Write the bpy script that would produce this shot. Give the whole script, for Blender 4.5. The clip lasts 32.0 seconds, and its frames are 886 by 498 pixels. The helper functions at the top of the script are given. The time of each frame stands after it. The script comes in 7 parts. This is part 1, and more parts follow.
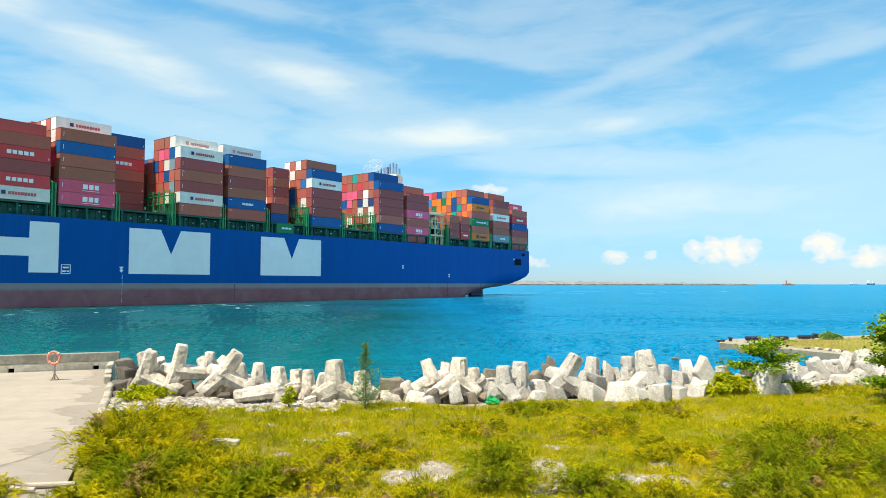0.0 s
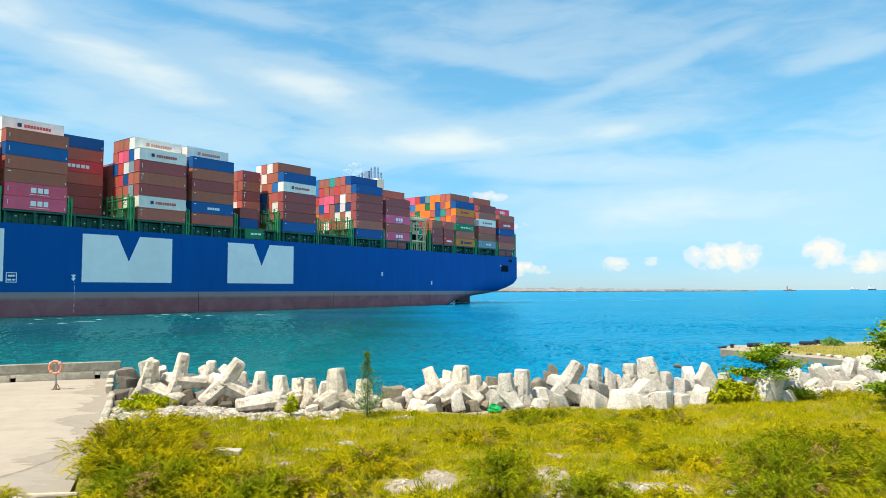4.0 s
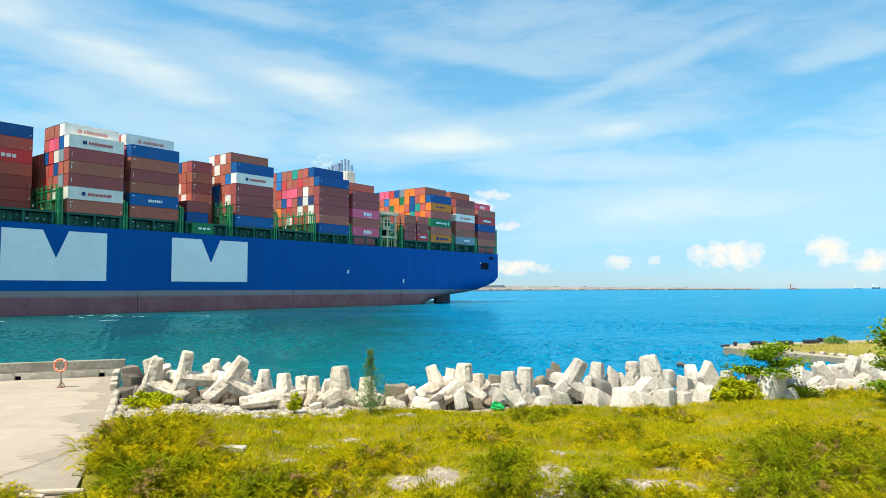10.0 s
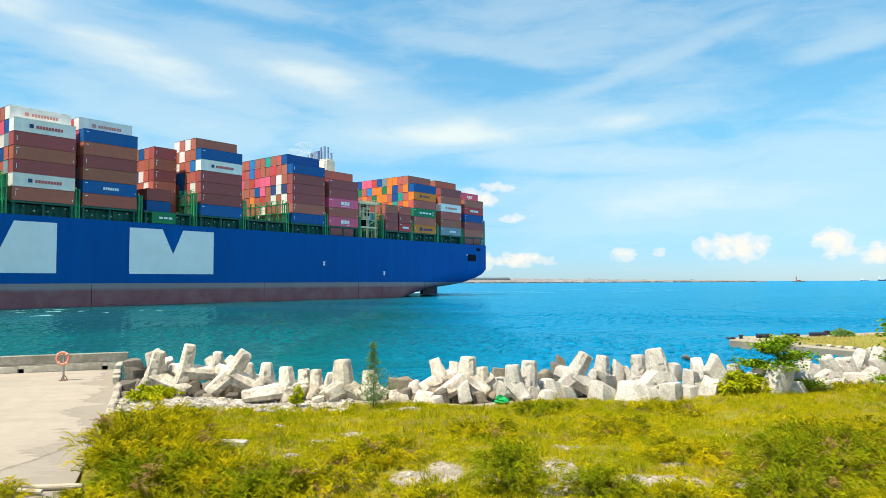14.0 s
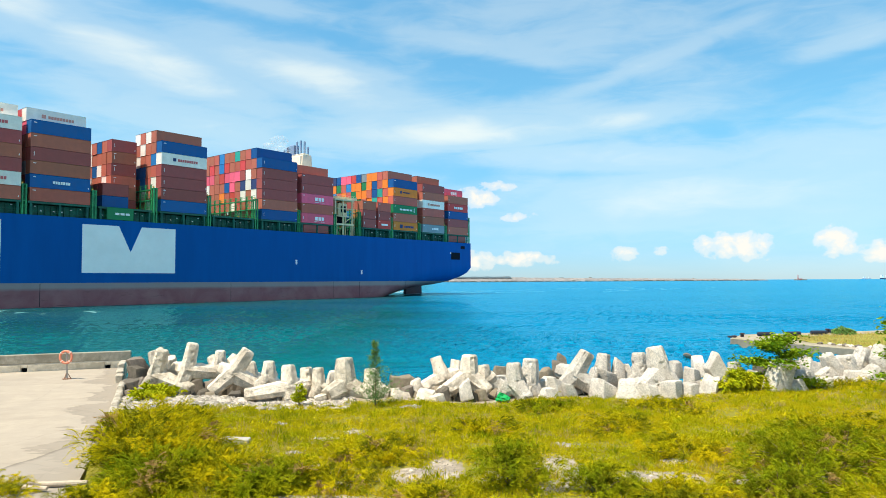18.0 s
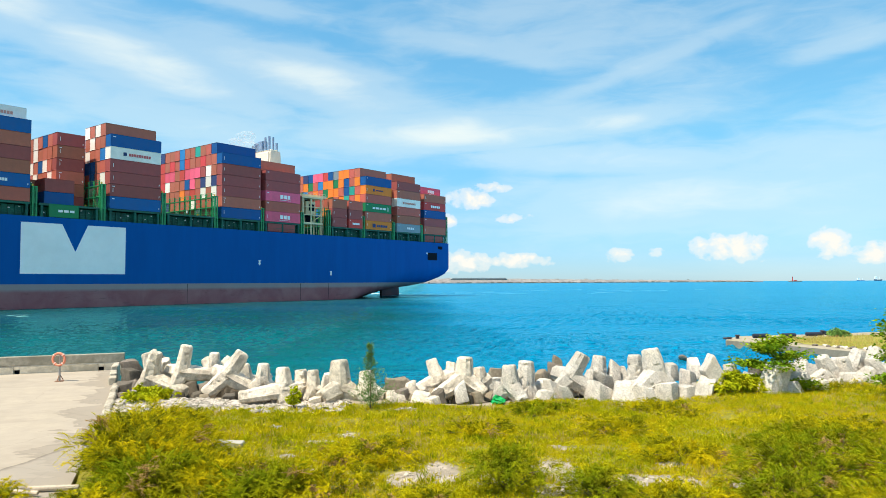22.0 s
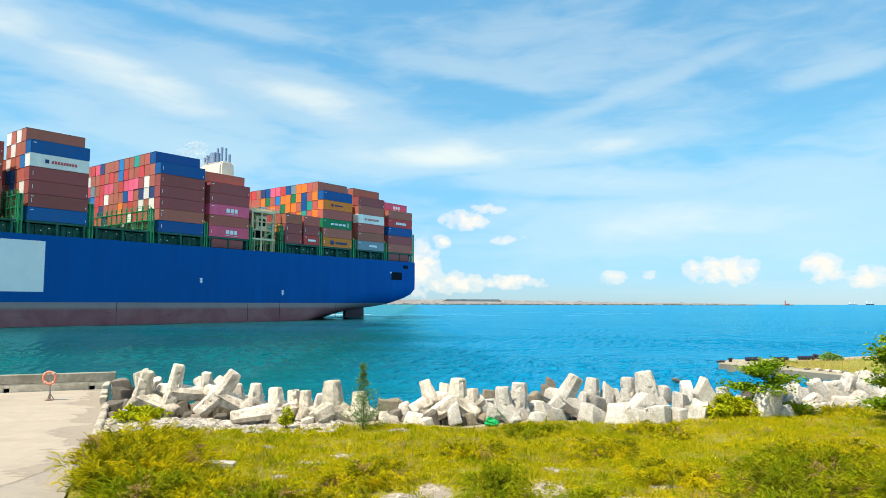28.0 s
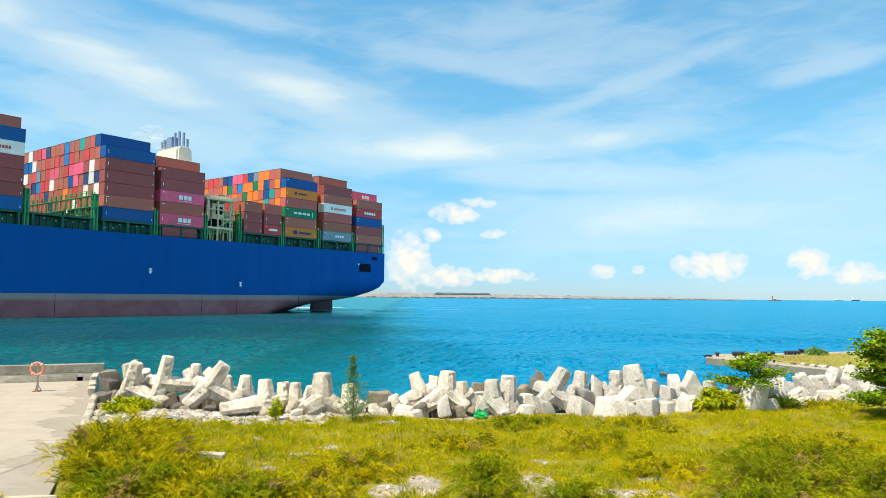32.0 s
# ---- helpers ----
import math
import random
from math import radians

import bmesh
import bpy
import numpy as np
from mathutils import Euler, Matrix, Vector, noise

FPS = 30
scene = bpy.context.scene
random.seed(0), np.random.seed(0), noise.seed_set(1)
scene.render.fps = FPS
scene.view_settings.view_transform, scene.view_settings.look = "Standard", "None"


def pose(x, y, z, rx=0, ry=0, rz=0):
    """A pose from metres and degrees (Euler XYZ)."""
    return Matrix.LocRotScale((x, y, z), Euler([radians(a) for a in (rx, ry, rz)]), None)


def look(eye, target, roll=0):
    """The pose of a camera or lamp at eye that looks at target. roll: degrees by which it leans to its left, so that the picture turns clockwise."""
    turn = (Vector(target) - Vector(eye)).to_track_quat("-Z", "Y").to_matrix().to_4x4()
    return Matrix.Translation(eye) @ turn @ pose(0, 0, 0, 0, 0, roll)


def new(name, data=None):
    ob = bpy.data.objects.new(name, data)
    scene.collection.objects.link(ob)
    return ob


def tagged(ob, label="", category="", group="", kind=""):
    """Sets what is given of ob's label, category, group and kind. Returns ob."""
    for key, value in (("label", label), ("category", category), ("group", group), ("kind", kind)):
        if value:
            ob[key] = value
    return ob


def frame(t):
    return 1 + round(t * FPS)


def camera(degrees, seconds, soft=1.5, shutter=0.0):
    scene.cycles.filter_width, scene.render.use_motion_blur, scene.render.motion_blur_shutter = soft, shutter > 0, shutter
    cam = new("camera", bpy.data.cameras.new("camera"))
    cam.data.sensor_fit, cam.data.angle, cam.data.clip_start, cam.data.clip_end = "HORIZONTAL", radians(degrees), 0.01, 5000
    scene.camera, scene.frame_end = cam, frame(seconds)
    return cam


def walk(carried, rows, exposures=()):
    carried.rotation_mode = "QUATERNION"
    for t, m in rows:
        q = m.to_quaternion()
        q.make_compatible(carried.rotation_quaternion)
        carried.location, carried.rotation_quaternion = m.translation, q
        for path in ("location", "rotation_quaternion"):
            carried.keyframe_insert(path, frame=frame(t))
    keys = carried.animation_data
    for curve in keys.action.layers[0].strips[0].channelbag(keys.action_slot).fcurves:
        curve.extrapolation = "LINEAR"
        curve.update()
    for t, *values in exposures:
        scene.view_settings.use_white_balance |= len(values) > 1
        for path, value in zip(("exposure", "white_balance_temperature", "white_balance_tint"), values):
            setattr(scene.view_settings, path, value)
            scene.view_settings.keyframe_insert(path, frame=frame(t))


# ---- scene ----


# ---------------------------------------------------------------- camera
def eye(x, y, z, turn, tilt, roll):
    """Camera pose: place in metres, turn to the left, tilt upwards and roll in degrees."""
    return pose(x, y, z, 90 + tilt, 0, turn) @ pose(0, 0, 0, 0, 0, roll)


cam = camera(65.4, 32.0, soft=0.45)
walk(cam, [
    (0, eye(0.009, -0.040, 5.316, -0.501, 2.812, 0.105)),
    (0.5, eye(0.006, -0.028, 5.326, -0.474, 2.879, 0.082)),
    (1, eye(-0.004, -0.017, 5.336, -0.491, 2.990, 0.084)),
    (1.5, eye(-0.004, -0.026, 5.336, -0.505, 3.113, -0.004)),
    (2, eye(-0.006, -0.037, 5.335, -0.513, 3.193, -0.013)),
    (2.5, eye(-0.012, -0.063, 5.335, -0.553, 3.258, -0.064)),
    (3, eye(-0.021, -0.094, 5.345, -0.568, 3.305, -0.096)),
    (3.5, eye(-0.026, -0.083, 5.344, -0.509, 3.400, -0.134)),
    (5.5, eye(-0.020, -0.040, 5.339, -0.357, 3.423, -0.068)),
    (6, eye(-0.019, -0.032, 5.344, -0.350, 3.409, -0.051)),
    (6.5, eye(-0.024, -0.029, 5.341, -0.358, 3.400, -0.048)),
    (7, eye(-0.030, -0.028, 5.332, -0.368, 3.404, -0.053)),
    (7.5, eye(-0.034, -0.057, 5.335, -0.372, 3.384, -0.098)),
    (8, eye(-0.027, -0.086, 5.327, -0.330, 3.386, -0.114)),
    (8.5, eye(-0.022, -0.102, 5.329, -0.296, 3.358, -0.116)),
    (9, eye(-0.022, -0.107, 5.322, -0.279, 3.357, -0.124)),
    (9.5, eye(-0.024, -0.126, 5.330, -0.259, 3.323, -0.150)),
    (10, eye(-0.031, -0.143, 5.325, -0.221, 3.299, -0.151)),
    (10.5, eye(-0.028, -0.098, 5.327, -0.122, 3.304, -0.155)),
    (11, eye(-0.024, -0.047, 5.328, -0.021, 3.249, -0.166)),
    (11.5, eye(-0.005, -0.002, 5.328, 0.038, 3.139, -0.143)),
    (12, eye(0.003, 0.043, 5.338, 0.062, 2.936, -0.110)),
    (12.5, eye(0.000, 0.079, 5.334, 0.070, 2.766, -0.135)),
    (13, eye(0.014, 0.104, 5.338, 0.113, 2.673, -0.179)),
    (13.5, eye(0.018, 0.125, 5.342, 0.145, 2.657, -0.155)),
    (14, eye(0.012, 0.134, 5.334, 0.154, 2.673, -0.183)),
    (14.5, eye(0.012, 0.124, 5.330, 0.172, 2.685, -0.196)),
    (16.5, eye(0.003, 0.087, 5.333, 0.140, 2.646, -0.335)),
    (17, eye(0.002, 0.064, 5.322, 0.154, 2.611, -0.302)),
    (17.5, eye(0.009, 0.045, 5.318, 0.215, 2.587, -0.268)),
    (18, eye(0.013, 0.033, 5.313, 0.270, 2.593, -0.263)),
    (18.5, eye(0.015, 0.041, 5.322, 0.214, 2.570, -0.226)),
    (19, eye(0.017, 0.054, 5.321, 0.130, 2.580, -0.233)),
    (19.5, eye(0.013, 0.067, 5.329, 0.072, 2.602, -0.185)),
    (20, eye(0.020, 0.081, 5.327, -0.001, 2.627, -0.198)),
    (20.5, eye(0.022, 0.099, 5.326, -0.019, 2.625, -0.210)),
    (21, eye(0.016, 0.112, 5.322, -0.077, 2.630, -0.210)),
    (21.5, eye(0.019, 0.116, 5.335, -0.087, 2.645, -0.243)),
    (22, eye(0.019, 0.128, 5.338, -0.093, 2.695, -0.234)),
    (22.5, eye(0.016, 0.125, 5.332, -0.061, 2.795, -0.211)),
    (23, eye(0.010, 0.106, 5.335, -0.034, 2.949, -0.184)),
    (23.5, eye(0.017, 0.088, 5.335, 0.028, 3.106, -0.193)),
    (24, eye(0.026, 0.058, 5.337, 0.057, 3.272, -0.248)),
    (24.5, eye(0.020, 0.048, 5.337, 0.130, 3.508, -0.131)),
    (25, eye(0.018, 0.036, 5.337, 0.078, 3.651, -0.100)),
    (25.5, eye(0.018, 0.037, 5.334, -0.030, 3.826, -0.034)),
    (27.5, eye(0.014, 0.020, 5.327, -0.460, 4.420, 0.180)),
    (28, eye(0.004, 0.012, 5.330, -0.600, 4.441, 0.203)),
    (28.5, eye(0.008, -0.031, 5.322, -0.710, 4.463, 0.270)),
    (29, eye(0.003, -0.066, 5.327, -0.858, 4.397, 0.287)),
    (29.5, eye(0.008, -0.086, 5.311, -0.964, 4.366, 0.338)),
    (30, eye(0.013, -0.110, 5.310, -1.055, 4.301, 0.337)),
    (30.5, eye(0.004, -0.113, 5.299, -1.180, 4.229, 0.344)),
    (31, eye(-0.002, -0.117, 5.300, -1.316, 4.119, 0.399)),
    (31.5, eye(-0.021, -0.088, 5.309, -1.429, 3.985, 0.440)),
    (32, eye(-0.017, -0.037, 5.315, -1.434, 3.901, 0.544)),
])

# ---------------------------------------------------------------- world, sun, exposure
SUN = Vector((-0.80, -0.60, 2.05)).normalized()
scene.view_settings.exposure = 0.62


def link(tree, a, b):
    tree.links.new(a, b)


def math_node(tree, op, a, b=None, c=None, clamp=False):
    n = tree.nodes.new("ShaderNodeMath")
    n.operation, n.use_clamp = op, clamp
    for i, v in enumerate((a, b, c)):
        if v is None:
            continue
        if isinstance(v, (int, float)):
            n.inputs[i].default_value = v
        else:
            tree.links.new(v, n.inputs[i])
    return n.outputs[0]


def ramp_node(tree, fac, stops, smooth=False):
    n = tree.nodes.new("ShaderNodeValToRGB")
    n.color_ramp.interpolation = "EASE" if smooth else "LINEAR"
    els = n.color_ramp.elements
    while len(els) < len(stops):
        els.new(0.5)
    for e, (p, c) in zip(els, stops):
        e.position = p
        e.color = (*c, 1) if isinstance(c, tuple) else (c, c, c, 1)
    tree.links.new(fac, n.inputs[0])
    return n.outputs[0]


def noise_node(tree, vector, scale, detail=4.0, rough=0.55, distortion=0.0):
    n = tree.nodes.new("ShaderNodeTexNoise")
    n.inputs["Scale"].default_value, n.inputs["Detail"].default_value = scale, detail
    n.inputs["Roughness"].default_value, n.inputs["Distortion"].default_value = rough, distortion
    if vector is not None:
        tree.links.new(vector, n.inputs["Vector"])
    return n.outputs[0]


def mapping_node(tree, vector, scale=(1, 1, 1), rot=(0, 0, 0), loc=(0, 0, 0)):
    n = tree.nodes.new("ShaderNodeMapping")
    n.inputs["Scale"].default_value, n.inputs["Location"].default_value = scale, loc
    n.inputs["Rotation"].default_value = [radians(a) for a in rot]
    tree.links.new(vector, n.inputs["Vector"])
    return n.outputs[0]


def mix_node(tree, fac, a, b):
    n = tree.nodes.new("ShaderNodeMix")
    n.data_type = "RGBA"
    for sock, v in ((n.inputs["Factor"], fac), (n.inputs["A"], a), (n.inputs["B"], b)):
        if isinstance(v, (int, float)):
            sock.default_value = v
        elif isinstance(v, tuple):
            sock.default_value = (*v, 1)
        else:
            tree.links.new(v, sock)
    return n.outputs["Result"]


def make_world():
    world = bpy.data.worlds.new("sky")
    scene.world = world
    world.use_nodes = True
    t = world.node_tree
    t.nodes.clear()
    out, bg = t.nodes.new("ShaderNodeOutputWorld"), t.nodes.new("ShaderNodeBackground")
    sky = t.nodes.new("ShaderNodeTexSky")
    sky.sky_type, sky.sun_disc = "NISHITA", False
    sky.sun_elevation = math.asin(SUN.z)
    sky.sun_rotation = math.atan2(SUN.x, SUN.y)
    sky.air_density, sky.dust_density, sky.ozone_density = 1.0, 0.0, 3.0
    way = t.nodes.new("ShaderNodeTexCoord").outputs["Generated"]
    split = t.nodes.new("ShaderNodeSeparateXYZ")
    link(t, way, split.inputs[0])
    x, y, z = split.outputs
    # azimuth and elevation of the direction, in degrees
    az = math_node(t, "MULTIPLY", math_node(t, "ARCTAN2", x, y), 57.29578)
    el = math_node(t, "MULTIPLY", math_node(t, "ARCSINE", z), 57.29578)
    flat = t.nodes.new("ShaderNodeCombineXYZ")
    link(t, az, flat.inputs[0])
    link(t, el, flat.inputs[1])
    plane = flat.outputs[0]
    # thin high cloud, drawn out along gently sloping bands
    m1 = mapping_node(t, plane, (0.022, 0.095, 1), (0, 0, -9), (0.35, 0.1, 0))
    veil = noise_node(t, m1, 1.6, 3, 0.45, 0.6)
    m2 = mapping_node(t, plane, (0.05, 0.15, 1), (0, 0, -13), (2.1, 0.4, 0))
    fine = noise_node(t, m2, 2.2, 4, 0.48, 0.4)
    veil = math_node(t, "ADD", math_node(t, "ADD", math_node(t, "MULTIPLY", veil, 0.40), math_node(t, "MULTIPLY", fine, 0.22)), 0.19)
    # broad soft banks of it
    bank = None
    for a, e, w, h, k, slope in ((-23.5, 16.4, 9, 1.9, 1.0, 0.25), (-33, 19.5, 4.5, 2.2, 0.9, 0.2), (-11, 16.4, 8.5, 2.0, 1.0, 0.2), (-21, 12.6, 10, 1.6, 0.6, 0.15),
                                 (-1, 12.0, 12, 1.7, 1.1, 0.0), (14, 12.7, 6, 0.9, 0.7, -0.08), (12, 9.6, 14, 1.5, 0.85, 0.08), (21, 6.6, 18, 2.6, 0.95, 0.02),
                                 (-16, 21.6, 7, 0.9, 0.5, 0.1), (17, 17, 8, 0.6, 0.4, -0.3), (31, 16.6, 3.5, 0.7, 0.5, -0.15), (2, 19, 8, 0.8, 0.4, 0.2)):
        off = math_node(t, "SUBTRACT", az, a)
        dx = math_node(t, "DIVIDE", off, w)
        dy = math_node(t, "DIVIDE", math_node(t, "ADD", math_node(t, "SUBTRACT", el, e), math_node(t, "MULTIPLY", off, slope)), h)
        r = math_node(t, "ADD", math_node(t, "MULTIPLY", dx, dx), math_node(t, "MULTIPLY", dy, dy))
        v = math_node(t, "MULTIPLY", math_node(t, "EXPONENT", math_node(t, "MULTIPLY", r, -1.0)), k)
        bank = v if bank is None else math_node(t, "MAXIMUM", bank, v)
    wisp = noise_node(t, mapping_node(t, plane, (0.10, 0.42, 1), (0, 0, -11), (0.7, 1.4, 0)), 2.0, 6, 0.6, 0.8)
    veil = math_node(t, "ADD", veil, math_node(t, "MULTIPLY", math_node(t, "SUBTRACT", wisp, 0.5), 0.15))
    veil = math_node(t, "ADD", veil, math_node(t, "MULTIPLY", math_node(t, "SUBTRACT", bank, 0.35), 0.27))
    veil = ramp_node(t, veil, [(0.36, 0.07), (0.52, 0.40), (0.76, 0.90)], True)
    high = ramp_node(t, math_node(t, "DIVIDE", el, 90), [(0.0, 0.35), (0.05, 0.75), (0.12, 1.0), (0.22, 0.8), (0.5, 0.6)])
    veil = math_node(t, "MULTIPLY", veil, high)
    # heaped clouds low over the sea: centre azimuth, elevation, half width, half height, density
    puff = noise_node(t, mapping_node(t, plane, (1, 1.2, 1)), 0.95, 5, 0.5, 0.2)
    heap = None
    for a, e, w, h, k in ((22.9, 2.5, 2.9, 1.25, 1.0), (20.6, 2.7, 1.0, 0.75, 0.85), (29.4, 2.7, 1.5, 1.3, 1.0),
                          (32.4, 1.9, 2.2, 0.85, 0.9), (14.4, 2.1, 1.1, 0.65, 0.75), (17.2, 2.3, 0.7, 0.45, 0.6),
                          (6.0, 1.7, 3.2, 0.7, 0.9), (1.6, 1.6, 3.4, 1.0, 0.95), (-1.4, 3.0, 2.2, 2.6, 1.0),
                          (2.4, 6.8, 2.2, 0.95, 0.9), (4.3, 7.7, 1.8, 0.5, 0.75), (0.4, 5.0, 1.0, 0.7, 0.85),
                          (6.0, 5.2, 1.7, 0.4, 0.6), (36.5, 2.1, 2.4, 1.0, 0.9)):
        dx = math_node(t, "DIVIDE", math_node(t, "SUBTRACT", az, a), w)
        dy = math_node(t, "DIVIDE", math_node(t, "SUBTRACT", el, e), h)
        r = math_node(t, "ADD", math_node(t, "MULTIPLY", dx, dx), math_node(t, "MULTIPLY", dy, dy))
        v = math_node(t, "MULTIPLY", math_node(t, "SUBTRACT", 1.0, r), k)
        heap = v if heap is None else math_node(t, "MAXIMUM", heap, v)
    heap = math_node(t, "ADD", math_node(t, "MULTIPLY", heap, 0.55), math_node(t, "MULTIPLY", math_node(t, "SUBTRACT", puff, 0.5), 1.35))
    heap = ramp_node(t, heap, [(0.02, 0.0), (0.26, 0.5), (0.60, 1.0)], True)
    hue = t.nodes.new("ShaderNodeHueSaturation")
    hue.inputs["Saturation"].default_value, hue.inputs["Value"].default_value = 1.1, 1.0
    link(t, sky.outputs[0], hue.inputs["Color"])
    # clear maritime air: a cyan-blue cast, and a horizon less bright than the bare model gives
    tone = ramp_node(t, math_node(t, "DIVIDE", el, 90), [(0.0, (0.245, 0.385, 0.63)), (0.055, (0.33, 0.53, 0.69)), (0.13, (0.41, 0.78, 0.755)), (0.28, (0.51, 1.0, 0.91)), (1.0, (0.80, 1.0, 0.96))])
    mul = t.nodes.new("ShaderNodeMix")
    mul.data_type, mul.blend_type = "RGBA", "MULTIPLY"
    mul.inputs["Factor"].default_value = 1.0
    link(t, hue.outputs[0], mul.inputs["A"])
    link(t, tone, mul.inputs["B"])
    col = mix_node(t, veil, mul.outputs["Result"], (4.25, 4.5, 4.2))
    # unseen cloud added over the land side, to brighten the ship's shaded side
    m3 = mapping_node(t, way, (1, 1, 1.8))
    fill_cloud = ramp_node(t, noise_node(t, m3, 3.2, 7, 0.58, 0.3), [(0.45, 0.0), (0.65, 1.0)], True)
    fill_cloud = math_node(t, "MULTIPLY", fill_cloud, ramp_node(t, math_node(t, "ABSOLUTE", math_node(t, "DIVIDE", az, 180)), [(0.28, 0.0), (0.45, 1.0)], True))
    col = mix_node(t, math_node(t, "MAXIMUM", heap, fill_cloud), col, (4.4, 4.3, 3.95))
    link(t, col, bg.inputs["Color"])
    bg.inputs["Strength"].default_value = 0.15
    link(t, bg.outputs[0], out.inputs[0])


make_world()
sun = new("sun", bpy.data.lights.new("sun", "SUN"))
sun.data.energy, sun.data.angle, sun.data.color = 4.55, radians(0.6), (1.0, 0.90, 0.74)
sun.matrix_world = look(SUN * 100, (0, 0, 0))


# ---------------------------------------------------------------- materials
def material(name, color, rough=0.7, metal=0.0, vary=0.18, grain=3.0, stain=0.35, bump=0.15, bump_scale=30.0, spec=0.5,
             second=None, second_amount=0.5, per_object=0.0, per_island=0.0, coords="Object", translucent=0.0):
    """A surface with grain and blotches at two scales, fine relief and, if asked, a change of tone from piece to piece."""
    m = bpy.data.materials.new(name)
    m.use_nodes = True
    t = m.node_tree
    b = t.nodes["Principled BSDF"]
    at = t.nodes.new("ShaderNodeTexCoord").outputs[coords]
    big = noise_node(t, at, stain, 4, 0.6, 0.4)
    small = noise_node(t, at, grain, 6, 0.65)
    dark = tuple(c * (1 - vary) for c in color)
    light = tuple(min(1.0, c * (1 + vary)) for c in color)
    col = mix_node(t, ramp_node(t, small, [(0.3, 0.0), (0.7, 1.0)]), dark, light)
    if second:
        col = mix_node(t, math_node(t, "MULTIPLY", ramp_node(t, big, [(0.42, 0.0), (0.62, 1.0)]), second_amount), col, second)
    if per_object or per_island:
        if per_object:
            rnd = t.nodes.new("ShaderNodeObjectInfo").outputs["Random"]
        else:
            rnd = t.nodes.new("ShaderNodeNewGeometry").outputs["Random Per Island"]
        amount = per_object or per_island
        h = t.nodes.new("ShaderNodeHueSaturation")
        link(t, col, h.inputs["Color"])
        link(t, math_node(t, "ADD", math_node(t, "MULTIPLY", rnd, 2 * amount), 1 - amount), h.inputs["Value"])
        link(t, math_node(t, "ADD", math_node(t, "MULTIPLY", rnd, -0.06 * amount), 0.5 + 0.03 * amount), h.inputs["Hue"])
        col = h.outputs["Color"]
    link(t, col, b.inputs["Base Color"])
    link(t, ramp_node(t, small, [(0.2, max(0.02, rough - 0.12)), (0.8, min(1.0, rough + 0.12))]), b.inputs["Roughness"])
    b.inputs["Metallic"].default_value = metal
    b.inputs["Specular IOR Level"].default_value = spec
    if translucent:
        b.inputs["Subsurface Weight"].default_value = 0.0
        tr = t.nodes.new("ShaderNodeBsdfTranslucent")
        mixs = t.nodes.new("ShaderNodeMixShader")
        mixs.inputs[0].default_value = translucent
        link(t, col, tr.inputs["Color"])
        link(t, b.outputs[0], mixs.inputs[1])
        link(t, tr.outputs[0], mixs.inputs[2])
        link(t, mixs.outputs[0], t.nodes["Material Output"].inputs["Surface"])
    if bump:
        bp = t.nodes.new("ShaderNodeBump")
        bp.inputs["Strength"].default_value, bp.inputs["Distance"].default_value = bump, 0.02
        link(t, noise_node(t, at, bump_scale, 5, 0.6), bp.inputs["Height"])
        link(t, bp.outputs[0], b.inputs["Normal"])
    return m


def hull_material():
    """Blue topsides, a faded grey band and dull red bottom paint, with weld seams, streaks and scuffs."""
    m = bpy.data.materials.new("hull_paint")
    m.use_nodes = True
    t = m.node_tree
    b = t.nodes["Principled BSDF"]
    at = t.nodes.new("ShaderNodeTexCoord").outputs["Object"]
    sp = t.nodes.new("ShaderNodeSeparateXYZ")
    link(t, at, sp.inputs[0])
    z = sp.outputs[2]
    n = noise_node(t, mapping_node(t, at, (0.35, 0.35, 0.05)), 1.0, 6, 0.65)
    blotch = noise_node(t, at, 0.18, 5, 0.6, 0.5)
    blue = mix_node(t, ramp_node(t, n, [(0.35, 0.0), (0.7, 1.0)]), (0.0, 0.083, 0.318), (0.0, 0.100, 0.376))
    grey = mix_node(t, blotch, (0.25, 0.21, 0.225), (0.32, 0.28, 0.29))
    red = mix_node(t, ramp_node(t, blotch, [(0.4, 0.0), (0.65, 1.0)]), (0.25, 0.105, 0.12), (0.31, 0.155, 0.165))
    scuff = ramp_node(t, noise_node(t, mapping_node(t, at, (0.12, 1, 0.9)), 1.3, 7, 0.75), [(0.58, 0.0), (0.68, 0.7)])
    red = mix_node(t, scuff, red, (0.10, 0.05, 0.055))
    edge = math_node(t, "ADD", z, math_node(t, "MULTIPLY", math_node(t, "SUBTRACT", n, 0.5), 0.5))
    low = mix_node(t, ramp_node(t, math_node(t, "DIVIDE", edge, 10), [(0.34, 0.0), (0.41, 1.0)]), red, grey)
    col = mix_node(t, math_node(t, "GREATER_THAN", z, 5.1), low, blue)
    link(t, col, b.inputs["Base Color"])
    b.inputs["Roughness"].default_value = 0.5
    b.inputs["Specular IOR Level"].default_value = 0.06
    bp = t.nodes.new("ShaderNodeBump")
    bp.inputs["Strength"].default_value, bp.inputs["Distance"].default_value = 0.05, 0.3
    link(t, noise_node(t, at, 0.6, 3), bp.inputs["Height"])
    link(t, bp.outputs[0], b.inputs["Normal"])
    return m


